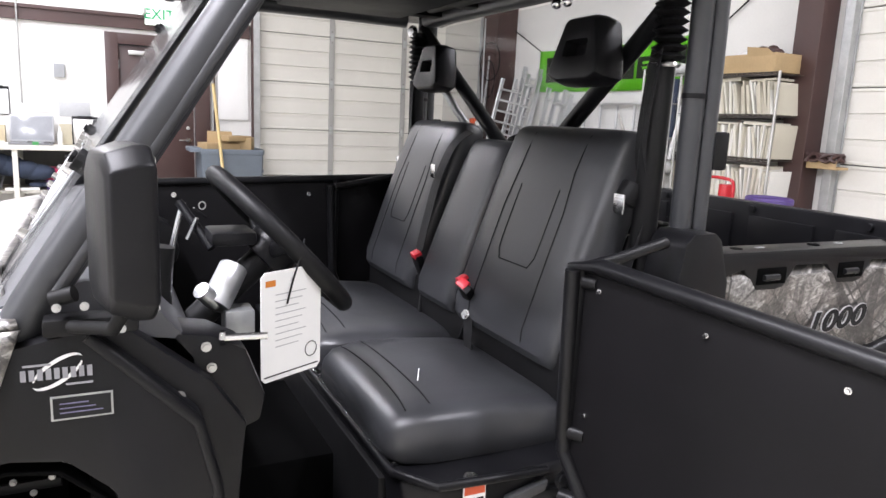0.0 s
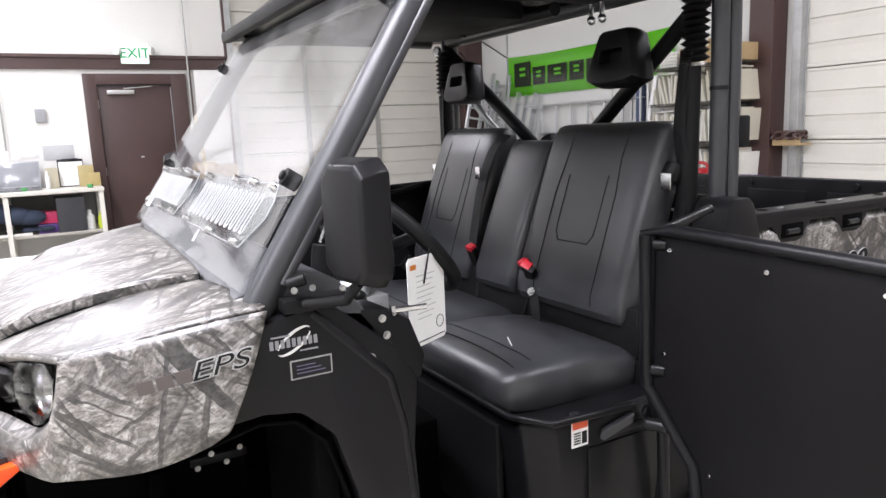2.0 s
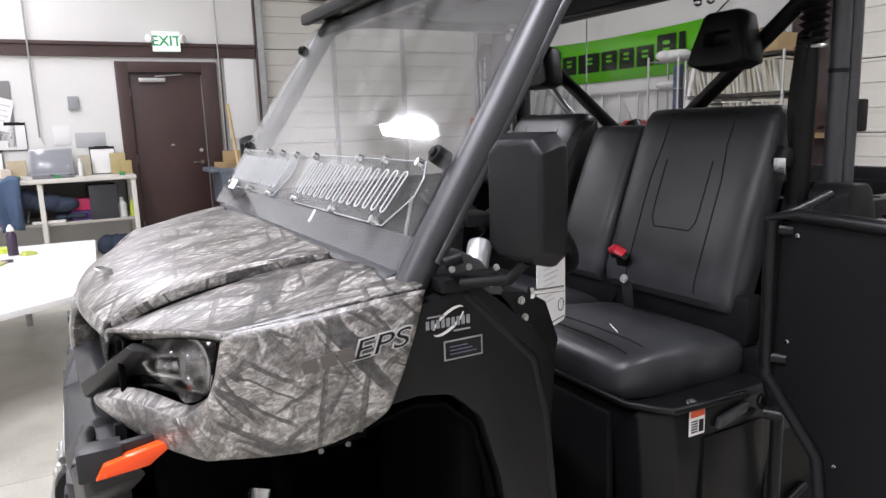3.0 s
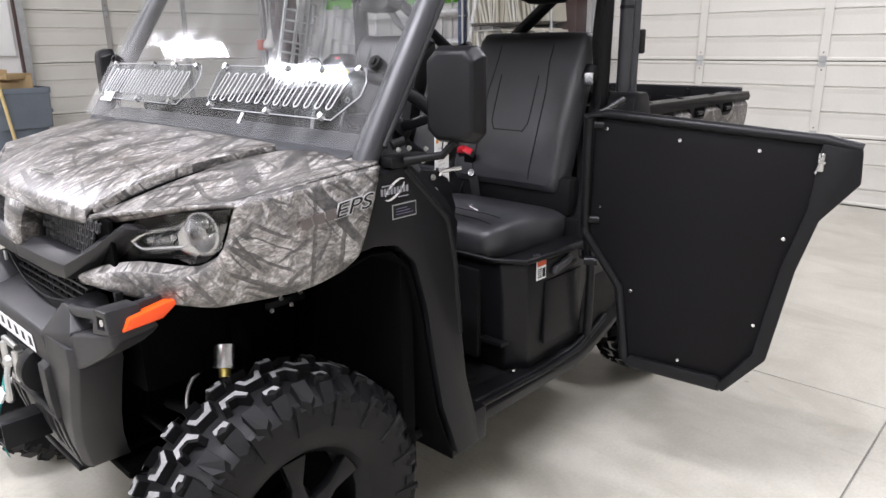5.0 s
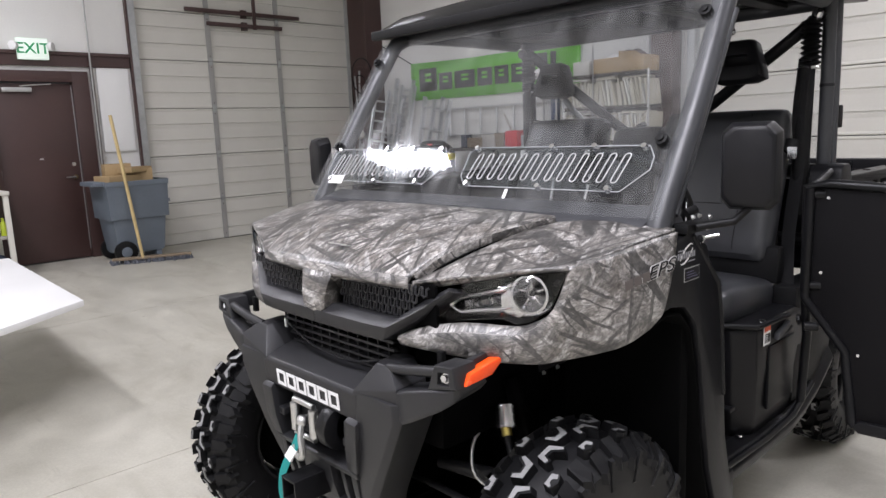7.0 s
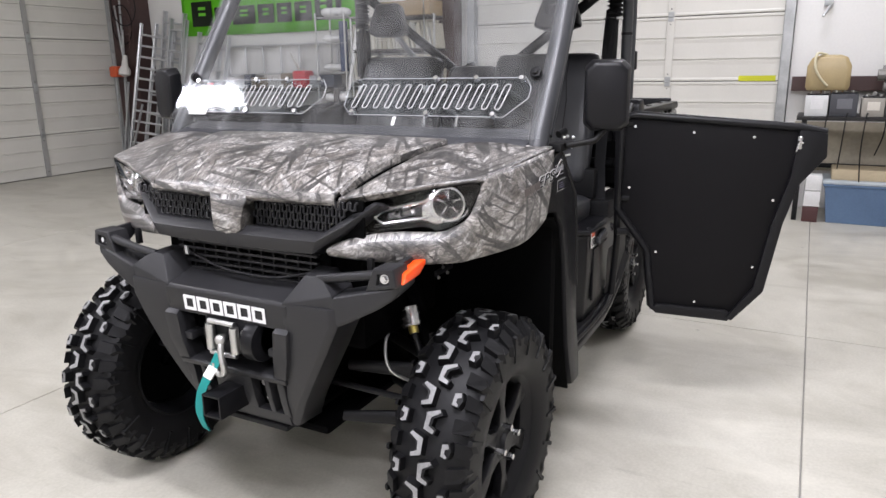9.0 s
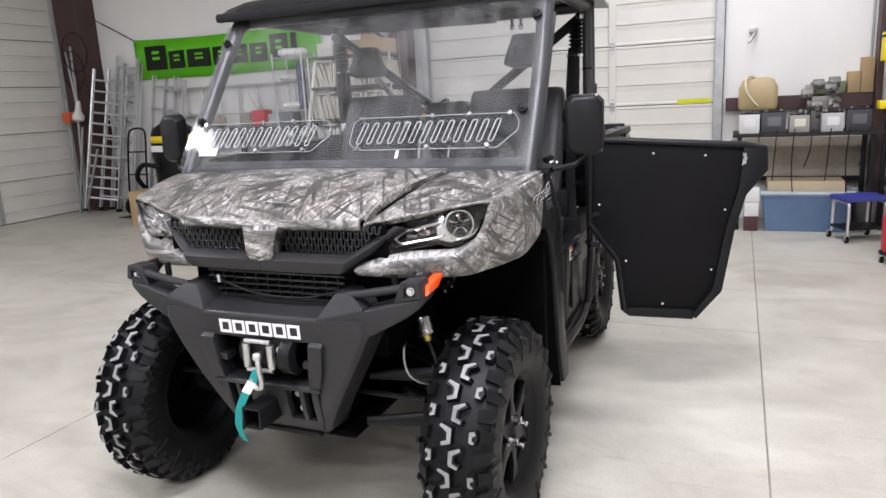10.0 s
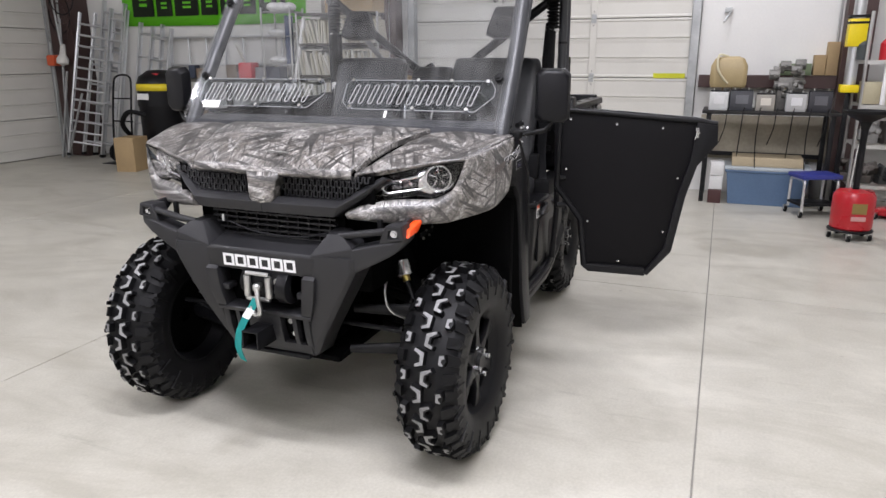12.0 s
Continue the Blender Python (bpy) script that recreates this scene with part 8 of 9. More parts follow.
for k in range(4):
    plain("hung_cable", "loop of dark cable hung on the brown column", "cable", lambda bm: tube(bm, [V(0, 0.16 * math.cos(a), 0.26 * math.sin(a)) for a in (2 * math.pi * i / 26 for i in range(27))], 0.008, 6, False), RUBBER if k % 2 else BROWN, (EX - 0.36 - 0.015 * k, 7.30 - 0.05 * k, 1.85 + 0.12 * k), 10 * k, 0, "cable loops")

# hand truck and shop vacuum in front of the ladders
ht = thing("hand_truck", "black steel hand truck leaning by the ladders", "hand truck", (4.95, 6.12, 0))
for s in (-1, 1):
    bm = fresh()
    tube(bm, smooth_path([V(0.0, s * 0.16, 0.02), V(0.06, s * 0.16, 0.6), V(0.13, s * 0.15, 1.05), V(0.15, s * 0.10, 1.14), V(0.155, 0, 1.16)], 4), 0.013, 8)
    part("truck_rail", bm, STEEL_BLACK, ht)
for z in (0.25, 0.55, 0.85):
    bm = fresh()
    rod(bm, (0.03 + z * 0.09, -0.16, z), (0.03 + z * 0.09, 0.16, z), 0.010, 8)
    part("truck_bar", bm, STEEL_BLACK, ht)
sub("toe_plate", ht, -0.18, 0.02, -0.2, 0.2, 0.0, 0.008, STEEL_BLACK, "", 0.002)
for s in (-1, 1):
    bm = fresh()
    rod(bm, (0.10, s * 0.19, 0.12), (0.10, s * 0.23, 0.12), 0.12, 20)
    part("truck_wheel", bm, RUBBER, ht, "", 0.01)
vac = thing("shop_vacuum", "black shop vacuum with a yellow band and red switch", "vacuum", (5.02, 5.43, 0))
vac.scale = (1.12, 1.12, 1.08)
bm = fresh()
lathe(bm, [(0.0, 0.12), (0.20, 0.12), (0.235, 0.20), (0.245, 0.70), (0.25, 0.72)], pose(0, 0, 0), 28)
part("drum", bm, PLASTIC, vac)
bm = fresh()
lathe(bm, [(0.256, 0.90), (0.256, 0.98)], pose(0, 0, 0), 28)
part("yellow_band", bm, surface("vac_yellow", (0.75, 0.60, 0.02), 0.4), vac, "yellow band", thick=0.004)
bm = fresh()
lathe(bm, [(0.255, 0.72), (0.25, 0.90), (0.25, 0.98), (0.22, 1.06), (0.12, 1.13), (0, 1.14)], pose(0, 0, 0), 28)
part("motor_head", bm, PLASTIC, vac)
sub("switch", vac, -0.16, -0.05, -0.12, 0.02, 1.05, 1.10, RED_PLASTIC, "red switch", 0.01)
sub("vac_label", vac, -0.262, -0.25, -0.06, 0.10, 0.80, 0.87, PAPER, "white label", 0.002)
for k in range(4):
    a = math.pi / 4 + k * math.pi / 2
    bm = fresh()
    rod(bm, (0.21 * math.cos(a), 0.21 * math.sin(a), 0.14), (0.26 * math.cos(a), 0.26 * math.sin(a), 0.03), 0.03, 8)
    ball(bm, (0.26 * math.cos(a), 0.26 * math.sin(a), 0.03), 0.03)
    part("caster", bm, RUBBER, vac)
bm = fresh()
tube(bm, smooth_path([V(-0.24, 0.02, 0.62), V(-0.36, 0.15, 0.66), V(-0.30, 0.32, 0.50), V(-0.1, 0.36, 0.30)], 6), 0.028, 10)
part("hose", bm, RUBBER, vac)
plain("cardboard_box", "brown cardboard box on the floor by the ladders", "box", lambda bm: box(bm, -0.16, 0.16, -0.13, 0.13, 0, 0.42), CARDBOARD, (4.50, 5.50, 0), 12, 0.004)
# low bench with oddments under the hung ladder
lb2 = thing("low_bench", "dark low bench along the wall", "bench", (0, 0, 0))
sub("low_top", lb2, 5.06, EX - 0.01, 3.55, 5.25, 1.08, 1.12, surface("dark_board", (0.06, 0.055, 0.05), 0.6), "", 0.004)
for yy in (3.6, 4.4, 5.2):
    sub("low_leg", lb2, 5.08, 5.13, yy - 0.03, yy + 0.03, 0, 1.08, surface("dark_board_leg", (0.06, 0.055, 0.05), 0.6), "", 0.003)
sub("low_shelf", lb2, 5.1, EX - 0.02, 3.58, 5.22, 0.5, 0.53, surface("dark_board_shelf", (0.06, 0.055, 0.05), 0.6), "", 0.003)
rnd = random.Random(21)
for k in range(14):
    c = rnd.choice([(0.10, 0.10, 0.11), (0.35, 0.35, 0.36), (0.20, 0.15, 0.10), (0.05, 0.06, 0.09), (0.45, 0.43, 0.40)])
    a, b_, h = rnd.uniform(0.05, 0.13), rnd.uniform(0.05, 0.10), rnd.uniform(0.08, 0.22)
    z = 1.121 if k % 2 else 0.531
    plain("parts_bin", "dull parts box on the low bench", "box", lambda bm: box(bm, -b_, b_, -a, a, 0, h), surface("bin_colour", c, 0.6), (5.28, 3.7 + k * 0.105, z), rnd.uniform(-10, 10), 0.008, "bench boxes")
gc = thing("fuel_can", "red plastic fuel can with a pale spout", "fuel can", (5.20, 4.15, 1.121))
sub("can_body", gc, -0.09, 0.09, -0.10, 0.10, 0, 0.20, RED_PLASTIC, "", 0.03)
bm = fresh()
rod(bm, (0, 0.05, 0.19), (0, 0.17, 0.40), 0.018, 10, 0.012)
part("spout", bm, surface("pale_spout", (0.5, 0.48, 0.44), 0.5), gc, "pale spout")
# wire stand with folded white goods beside the shelf
ws_ = thing("wire_stand", "chrome wire stand with white folded bags and blue rolls", "stand", (5.2, 3.62, 0))
for s in (-1, 1):
    for t in (-1, 1):
        bm = fresh()
        rod(bm, (s * 0.14, t * 0.20, 0), (s * 0.14, t * 0.20, 1.95), 0.011, 8)
        part("stand_post", bm, ZINC, ws_)
for z in (0.45, 0.95, 1.30, 1.62, 1.90):
    bm = fresh()
    for k in range(9):
        rod(bm, (-0.14 + 0.035 * k, -0.20, z), (-0.14 + 0.035 * k, 0.20, z), 0.004, 5)
    for t in (-0.2, 0.2):
        rod(bm, (-0.14, t, z), (0.14, t, z), 0.006, 6)
    tagged(part("wire_shelf", bm, ZINC, ws_), kind="stuff")
for k, (z, h) in enumerate(((0.46, 0.12), (0.96, 0.14), (1.31, 0.10), (1.63, 0.10), (1.91, 0.12))):
    plain("folded_bag", "folded white plastic bag on the wire stand", "bag", lambda bm: [ball(bm, (0, -0.09 + 0.09 * j, h * 0.45), 0.09, squash=(1.3, 1.0, h * 5.0)) for j in range(3)], PAPER, (5.2, 3.62, z - 0.005), 5 * k, 0, "folded bags")
plain("blue_roll", "upright dark blue roll beside the stand", "roll", lambda bm: rod(bm, (0, 0, 0), (0, 0, 0.55), 0.05, 14), surface("blue_roll_colour", (0.05, 0.07, 0.14), 0.6), (5.15, 3.50, 1.305))
plain("white_tube", "white tube leaning on the stand", "tube", lambda bm: rod(bm, (0, 0, 0), (0.03, -0.14, 0.72), 0.022, 12), PAPER, (5.10, 3.42, 1.10))

# ---- file shelf ----
fs = thing("file_shelf", "wire shelf packed with pale catalogues", "shelf", (5.3, 2.83, 0))
LEVELS = [0.12, 0.46, 0.80, 1.16, 1.52, 1.86]
for s in (-1, 1):
    for t in (-1, 1):
        bm = fresh()
        rod(bm, (s * 0.20, t * 0.53, 0), (s * 0.20, t * 0.53, 1.88), 0.0125, 8)
        part("shelf_post", bm, ZINC, fs)
for z in LEVELS:
    bm = fresh()
    for k in range(12):
        x = -0.2 + 0.4 * k / 11
        rod(bm, (x, -0.53, z), (x, 0.53, z), 0.003, 5)
    for x in (-0.2, 0.2):
        rod(bm, (x, -0.53, z - 0.012), (x, 0.53, z - 0.012), 0.005, 6)
        rod(bm, (x, -0.53, z + 0.012), (x, 0.53, z + 0.012), 0.005, 6)
        zig = [V(x, -0.53 + 1.06 * j / 40, z + (0.012 if j % 2 else -0.012)) for j in range(41)]
        tube(bm, zig, 0.003, 5)
    tagged(part("wire_shelf", bm, surface("dark_wire", (0.10, 0.09, 0.08), 0.4, 0.6), fs), kind="stuff")
rnd = random.Random(31)
MANILA = [surface("catalogue_paper", c, 0.65, 0, 0.08) for c in ((0.62, 0.60, 0.52), (0.56, 0.53, 0.44), (0.68, 0.67, 0.62), (0.50, 0.47, 0.38))]
for z in LEVELS[1:5]:
    yy = -0.51
    slope = 0.0
    while yy < 0.50:
        t = rnd.uniform(0.010, 0.030)
        h = rnd.uniform(0.235, 0.285)
        slope = slope * 0.8 + rnd.uniform(-6, 9)
        bm = fresh()
        box(bm, -0.17, 0.12, 0, t * 0.9, 0, h)
        ob = part("catalogue", bm, rnd.choice(MANILA), None, "", 0, False)
        ob.matrix_basis = pose(5.3 + rnd.uniform(-0.02, 0.02), 2.83 + yy, z + 0.016, -max(-4, min(22, slope)), 0, 0)
        tagged(ob, "pale catalogue standing on the wire shelf", "catalogue", "catalogues on the shelf")
        yy += t + 0.001
    for k in range(3):
        bm = fresh()
        w = rnd.uniform(0.09, 0.14)
        box(bm, -0.16, 0.1, -w, w, 0, rnd.uniform(0.012, 0.03))
        ob = part("catalogue", bm, rnd.choice(MANILA), None, "", 0, False)
        ob.matrix_basis = pose(5.3, 2.83 - 0.33 + 0.33 * k, z + 0.288 + 0.004 * k, rnd.uniform(-4, 4), 0, rnd.uniform(-9, 9))
        tagged(ob, "pale catalogue lying on top of the row", "catalogue", "catalogues on the shelf")
bxo = thing("open_box", "open cardboard box with plastic bags on the shelf", "box", (5.28, 2.66, 1.876))
for x0, x1, y0, y1, z0, z1 in ((-0.18, -0.174, -0.30, 0.30, 0, 0.15), (0.174, 0.18, -0.30, 0.30, 0, 0.15), (-0.18, 0.18, -0.306, -0.30, 0, 0.15), (-0.18, 0.18, 0.30, 0.306, 0, 0.15), (-0.174, 0.174, -0.30, 0.30, 0, 0.006)):
    sub("box_side", bxo, x0, x1, y0, y1, z0, z1, CARDBOARD, "", 0.001)
bm = fresh()
prism(bm, [(-0.30, 0.15), (-0.02, 0.15), (-0.02, 0.235), (-0.22, 0.215)], "yz", -0.180, -0.176, Matrix.Translation((0.02, 0, 0)) @ pose(0, 0, 0, 0, -8, 0))
part("box_flap", bm, CARDBOARD, bxo)
plain("plastic_bag", "crumpled pale plastic bag in the open box", "bag", lambda bm: [ball(bm, (0.02 * (j % 2), -0.2 + 0.11 * j, 0.05), 0.09, squash=(1, 1, 1.0)) for j in range(4)], PAPER, (5.28, 2.70, 1.94), 0, 0)
plain("dark_parts", "heap of dark parts on top of the shelf", "parts", lambda bm: [ball(bm, (0.0, 0.05 * j, 0.03 * (j % 2)), 0.05, squash=(1, 1.2, 0.9)) for j in range(4)], BROWN, (5.25, 2.47, 2.03), 0, 0)
plain("book_stack", "stack of pale books on the shelf", "books", lambda bm: [box(bm, -0.14, 0.14, -0.10, 0.10, 0.03 * j, 0.03 * j + 0.027) for j in range(5)], MANILA[2], (5.28, 3.15, 1.876), 4, 0.002)
# small wall tray right of the column with tangled harness
tray = plain("wall_tray", "cardboard tray with dark tangled harness", "tray", lambda bm: [box(bm, -0.16, 0.0, -0.13, 0.13, 0, 0.02), box(bm, -0.16, -0.15, -0.13, 0.13, 0.02, 0.07)], CARDBOARD, (EX - 0.015, 2.07, 1.12), 0, 0.002)
plain("wire_harness", "tangle of dark wire harness in the tray", "harness", lambda bm: [tube(bm, [V(-0.10 + 0.07 * math.cos(a * 1.7 + j), 0.12 * math.sin(a + j * 1.3), 0.06 + 0.03 * math.sin(a * 3 + j)) for a in (2 * math.pi * i / 22 for i in range(23))], 0.012, 6) for j in range(4)], BROWN, (EX - 0.03, 2.07, 1.15), 0, 0)
hd = thing("red_hand_truck", "red tubular hand truck in front of the shelf", "hand truck", (4.75, 2.55, 0))
bm = fresh()
tube(bm, smooth_path([V(0, -0.20, 0.02), V(0.03, -0.20, 0.7), V(0.05, -0.19, 0.94), V(0.05, -0.13, 1.0), V(0.05, 0.13, 1.0), V(0.05, 0.19, 0.94), V(0.03, 0.20, 0.7), V(0, 0.20, 0.02)], 4), 0.014, 8)
part("truck_frame", bm, RED_PAINT, hd)
for z in (0.3, 0.62):
    bm = fresh()
    rod(bm, (0.025, -0.2, z), (0.025, 0.2, z), 0.011, 8)
    part("truck_bar", bm, RED_PAINT, hd)
sub("toe_plate", hd, -0.2, 0.02, -0.22, 0.22, 0.0, 0.008, RED_PAINT, "", 0.002)
plain("red_can", "small red can with a white lid on the floor stack", "can", lambda bm: rod(bm, (0, 0, 0), (0, 0, 0.95), 0.06, 16), RED_PAINT, (4.9, 2.52, 0.0))
plain("purple_hose", "coil of purple hose on a stand", "hose", lambda bm: [tube(bm, [V(0.14 * math.cos(a), 0.17 * math.sin(a), 0.86 + 0.01 * j) for a in (2 * math.pi * i / 26 for i in range(27))], 0.018, 8, False) for j in range(3)] + [rod(bm, (0, 0, 0), (0, 0, 0.85), 0.15, 14)], surface("purple_hose_colour", (0.06, 0.03, 0.16), 0.5), (4.85, 2.05, 0.0), 0, 0)

# ---- battery bench on the east wall ----
bb = thing("battery_bench", "black steel bench against the white wall", "bench", (0, 0, 0))
sub("bench_top", bb, 4.92, EX - 0.11, -2.40, -1.22, 0.855, 0.885, surface("black_bench_top", (0.025, 0.024, 0.023), 0.5), "", 0.004)
for x in (4.95, EX - 0.16):
    for yy in (-2.34, -1.28):
        sub("bench_leg", bb, x, x + 0.04, yy - 0.02, yy + 0.02, 0, 0.855, STEEL_BLACK, "", 0.003)
sub("bench_stretcher", bb, EX - 0.15, EX - 0.12, -2.34, -1.28, 0.40, 0.44, STEEL_BLACK, "", 0.003)
plain("back_board", "pale stained board behind the bench", "board", lambda bm: box(bm, 0, 0.02, -2.4, -1.2, 0.36, 0.80), surface("stained_board", (0.40, 0.36, 0.28), 0.7, 0, 0.25, 30, 0.1, 2.5), (EX - 0.055, 0, 0), 0, 0.002)
bi = thing("storage_bin", "large blue plastic storage tote with a pale lid under the bench", "storage bin", (5.12, -1.85, 0))
bm = fresh()
rings(bm, [[V(-a, -b_, z), V(a, -b_, z), V(a, b_, z), V(-a, b_, z)] for z, a, b_ in ((0, 0.185, 0.325), (0.31, 0.21, 0.36), (0.315, 0.225, 0.375), (0.335, 0.225, 0.375))])
part("bin_body", bm, surface("blue_tote", (0.11, 0.18, 0.30), 0.45, 0, 0.15), bi, "", 0.012)
sub("bin_lid", bi, -0.23, 0.23, -0.38, 0.38, 0.336, 0.362, surface("pale_lid", (0.42, 0.47, 0.50), 0.45), "pale lid", 0.008)
sub("cardboard_flat", bi, -0.15, 0.2, -0.30, 0.32, 0.363, 0.45, surface("dusty_carton", (0.46, 0.38, 0.25), 0.8), "dusty flat carton lying on the lid", 0.006)
for k, (yy, w, h, col, t) in enumerate(((-1.36, 0.085, 0.17, (0.62, 0.63, 0.62), "white"), (-1.55, 0.10, 0.18, (0.05, 0.052, 0.06), "black"), (-1.76, 0.08, 0.15, (0.33, 0.31, 0.27), "grey"), (-2.02, 0.085, 0.16, (0.45, 0.45, 0.44), "grey"), (-2.22, 0.095, 0.18, (0.03, 0.03, 0.036), "black"))):
    bt_ = thing("battery", f"{t} vehicle battery on the black bench", "battery", (5.04, yy, 0.886), (k * 7) % 9 - 4, "batteries on the bench")
    sub("battery_case", bt_, -0.075, 0.075, -w, w, 0, h, surface("battery_colour", col, 0.5, 0, 0.15), "", 0.006)
    sub("battery_top", bt_, -0.07, 0.07, -w + 0.005, w - 0.005, h, h + 0.012, INK, "", 0.003)
    for s in (-1, 1):
        bm = fresh()
        rod(bm, (-0.03, s * w * 0.6, h + 0.012), (-0.03, s * w * 0.6, h + 0.03), 0.010, 10)
        part("terminal", bm, ZINC, bt_, "lead terminal")
    sub("battery_label", bt_, -0.0765, -0.075, -w * 0.6, w * 0.5, h * 0.35, h * 0.8, surface("battery_label", tuple(min(0.7, c * 1.8 + 0.05) for c in col), 0.5), "", 0)
for k in range(7):
    yy = -1.45 - 0.14 * k
    l = 0.30 + 0.12 * (k % 3)
    plain("hanging_lead", "dark cable hanging from the bench", "cable", lambda bm: tube(bm, smooth_path([V(0, 0, 0.03), V(-0.03, 0.01, 0.0), V(-0.035, 0.02, -l * 0.5), V(-0.02, 0.06 - 0.03 * (k % 3), -l)], 5), 0.005, 6), RUBBER, (4.925, yy, 0.885), 0, 0, "hanging leads")
jug = thing("jug", "tan plastic jug with a yellow hose on a wire rack", "jug", (5.20, -1.42, 1.09))
bm = fresh()
rings(bm, [[V(a * c, b_ * s_, z) for c, s_ in ((-1, -0.8), (-0.8, -1), (0.8, -1), (1, -0.8), (1, 0.8), (0.8, 1), (-0.8, 1), (-1, 0.8))] for z, a, b_ in ((0.0, 0.08, 0.15), (0.03, 0.09, 0.165), (0.20, 0.09, 0.165), (0.27, 0.07, 0.13), (0.29, 0.04, 0.08))])
part("jug_body", bm, surface("tan_plastic", (0.40, 0.31, 0.16), 0.4, 0, 0.12), jug, "", 0.012)
bm = fresh()
tube(bm, smooth_path([V(-0.02, 0.02, 0.29), V(-0.09, 0.10, 0.30), V(-0.12, 0.10, 0.18), V(-0.11, 0.04, 0.08), V(-0.10, 0.0, 0.04)], 5), 0.010, 8)
part("jug_hose", bm, surface("pale_hose", (0.65, 0.60, 0.42), 0.4), jug, "pale hose")
for s in (-0.12, -0.04, 0.04, 0.12):
    bm = fresh()
    rod(bm, (-0.05, s, 0.0), (-0.05, s, -0.204), 0.006, 6)
    rod(bm, (0.05, s, 0.0), (0.05, s, -0.204), 0.006, 6)
    part("rack_wire", bm, surface("copper_wire", (0.35, 0.22, 0.12), 0.4, 0.6) if s < -0.1 else bpy.data.materials["copper_wire"], jug)
eng = thing("carburettor", "grey metal carburettor with jagged castings on the bench", "engine part", (5.22, -1.93, 0.886))
rnd = random.Random(4)
CAST = surface("dull_casting", (0.20, 0.195, 0.18), 0.5, 0.5, 0.3)
sub("engine_block", eng, -0.06, 0.06, -0.09, 0.07, 0.0, 0.30, CAST, "", 0.01)
for k in range(16):
    bm = fresh()
    c = V(rnd.uniform(-0.08, 0.06), rnd.uniform(-0.13, 0.12), rnd.uniform(0.14, 0.44))
    rod(bm, c + V(0, -0.045, 0), c + V(0, 0.045, 0), rnd.uniform(0.03, 0.05), 8)
    rod(bm, c, c + V(-0.07, rnd.uniform(-0.05, 0.05), rnd.uniform(-0.03, 0.05)), 0.02, 8)
    part("casting", bm, CAST, eng, "", 0.004)
plain("green_carton", "small green printed carton on the rail", "box", lambda bm: box(bm, -0.05, 0.05, -0.14, 0.14, 0, 0.11), surface("green_carton_colour", (0.14, 0.18, 0.10), 0.6), (EX - 0.06, -2.02, 1.201), 0, 0.004)
for y0, h in ((-2.225, 0.19), (-2.33, 0.31)):
    plain("tan_carton", "tall tan carton standing on the rail", "box", lambda bm: box(bm, -0.05, 0.05, -0.05, 0.05, 0, h), CARDBOARD, (EX - 0.06, y0, 1.201), 3, 0.004, "cartons on the rail")
for k, (z, c) in enumerate(((0.0, (0.06, 0.02, 0.02)), (0.135, (0.66, 0.66, 0.65)), (0.27, (0.68, 0.68, 0.67)))):
    plain("oil_box", "small carton in a stack beside the tote", "box", lambda bm: box(bm, -0.07, 0.07, -0.06, 0.06, 0, 0.13), surface("oil_box_colour", c, 0.5), (4.98, -1.40, z), 2 * k, 0.004, "stack of cartons")
plain("wall_bracket", "small grey hook fitting high on the wall", "hook", lambda bm: [box(bm, -0.03, 0, -0.02, 0.05, 0, 0.05), rod(bm, (-0.02, 0, 0), (-0.08, 0.05, -0.09), 0.012, 8)], GALV, (EX - 0.002, -1.38, 1.80))

# ---- wheeled stool, oil drainer, post lift, wire rack ----
stl = thing("mechanic_stool", "rolling stool with a blue padded seat and bright legs", "stool", (4.66, -2.22, 0), 22)
stl.scale = (0.80, 0.74, 0.90)
sub("stool_seat", stl, -0.17, 0.17, -0.24, 0.24, 0.375, 0.42, surface("blue_pad", (0.03, 0.04, 0.24), 0.45), "", 0.015)
for s in (-1, 1):
    bm = fresh()
    tube(bm, smooth_path([V(-0.15, s * 0.20, 0.07), V(-0.15, s * 0.20, 0.28), V(-0.12, s * 0.20, 0.36), V(0.12, s * 0.20, 0.36), V(0.15, s * 0.20, 0.28), V(0.15, s * 0.20, 0.07)], 4), 0.016, 8)
    part("stool_leg", bm, ALU, stl, "bright bent tube leg")
sub("stool_tray", stl, -0.15, 0.15, -0.22, 0.22, 0.11, 0.135, STEEL_BLACK, "", 0.004)


def casters(parent, spots, r=0.035):
    for x, y in spots:
        c = new("caster")
        c.parent = parent
        bm = fresh()
        rod(bm, (x, y - 0.013, r), (x, y + 0.013, r), r, 16)
        part("caster_wheel", bm, RUBBER, c, "", 0.003)
        bm = fresh()
        box(bm, x - 0.02, x + 0.02, y - 0.02, y + 0.02, r * 1.6, r * 2.1)
        for s in (-1, 1):
            box(bm, x - 0.014, x + 0.014, y + s * 0.019 - 0.002, y + s * 0.019 + 0.002, r * 0.7, r * 1.65)
        part("caster_fork", bm, ZINC, c, "", 0.001)


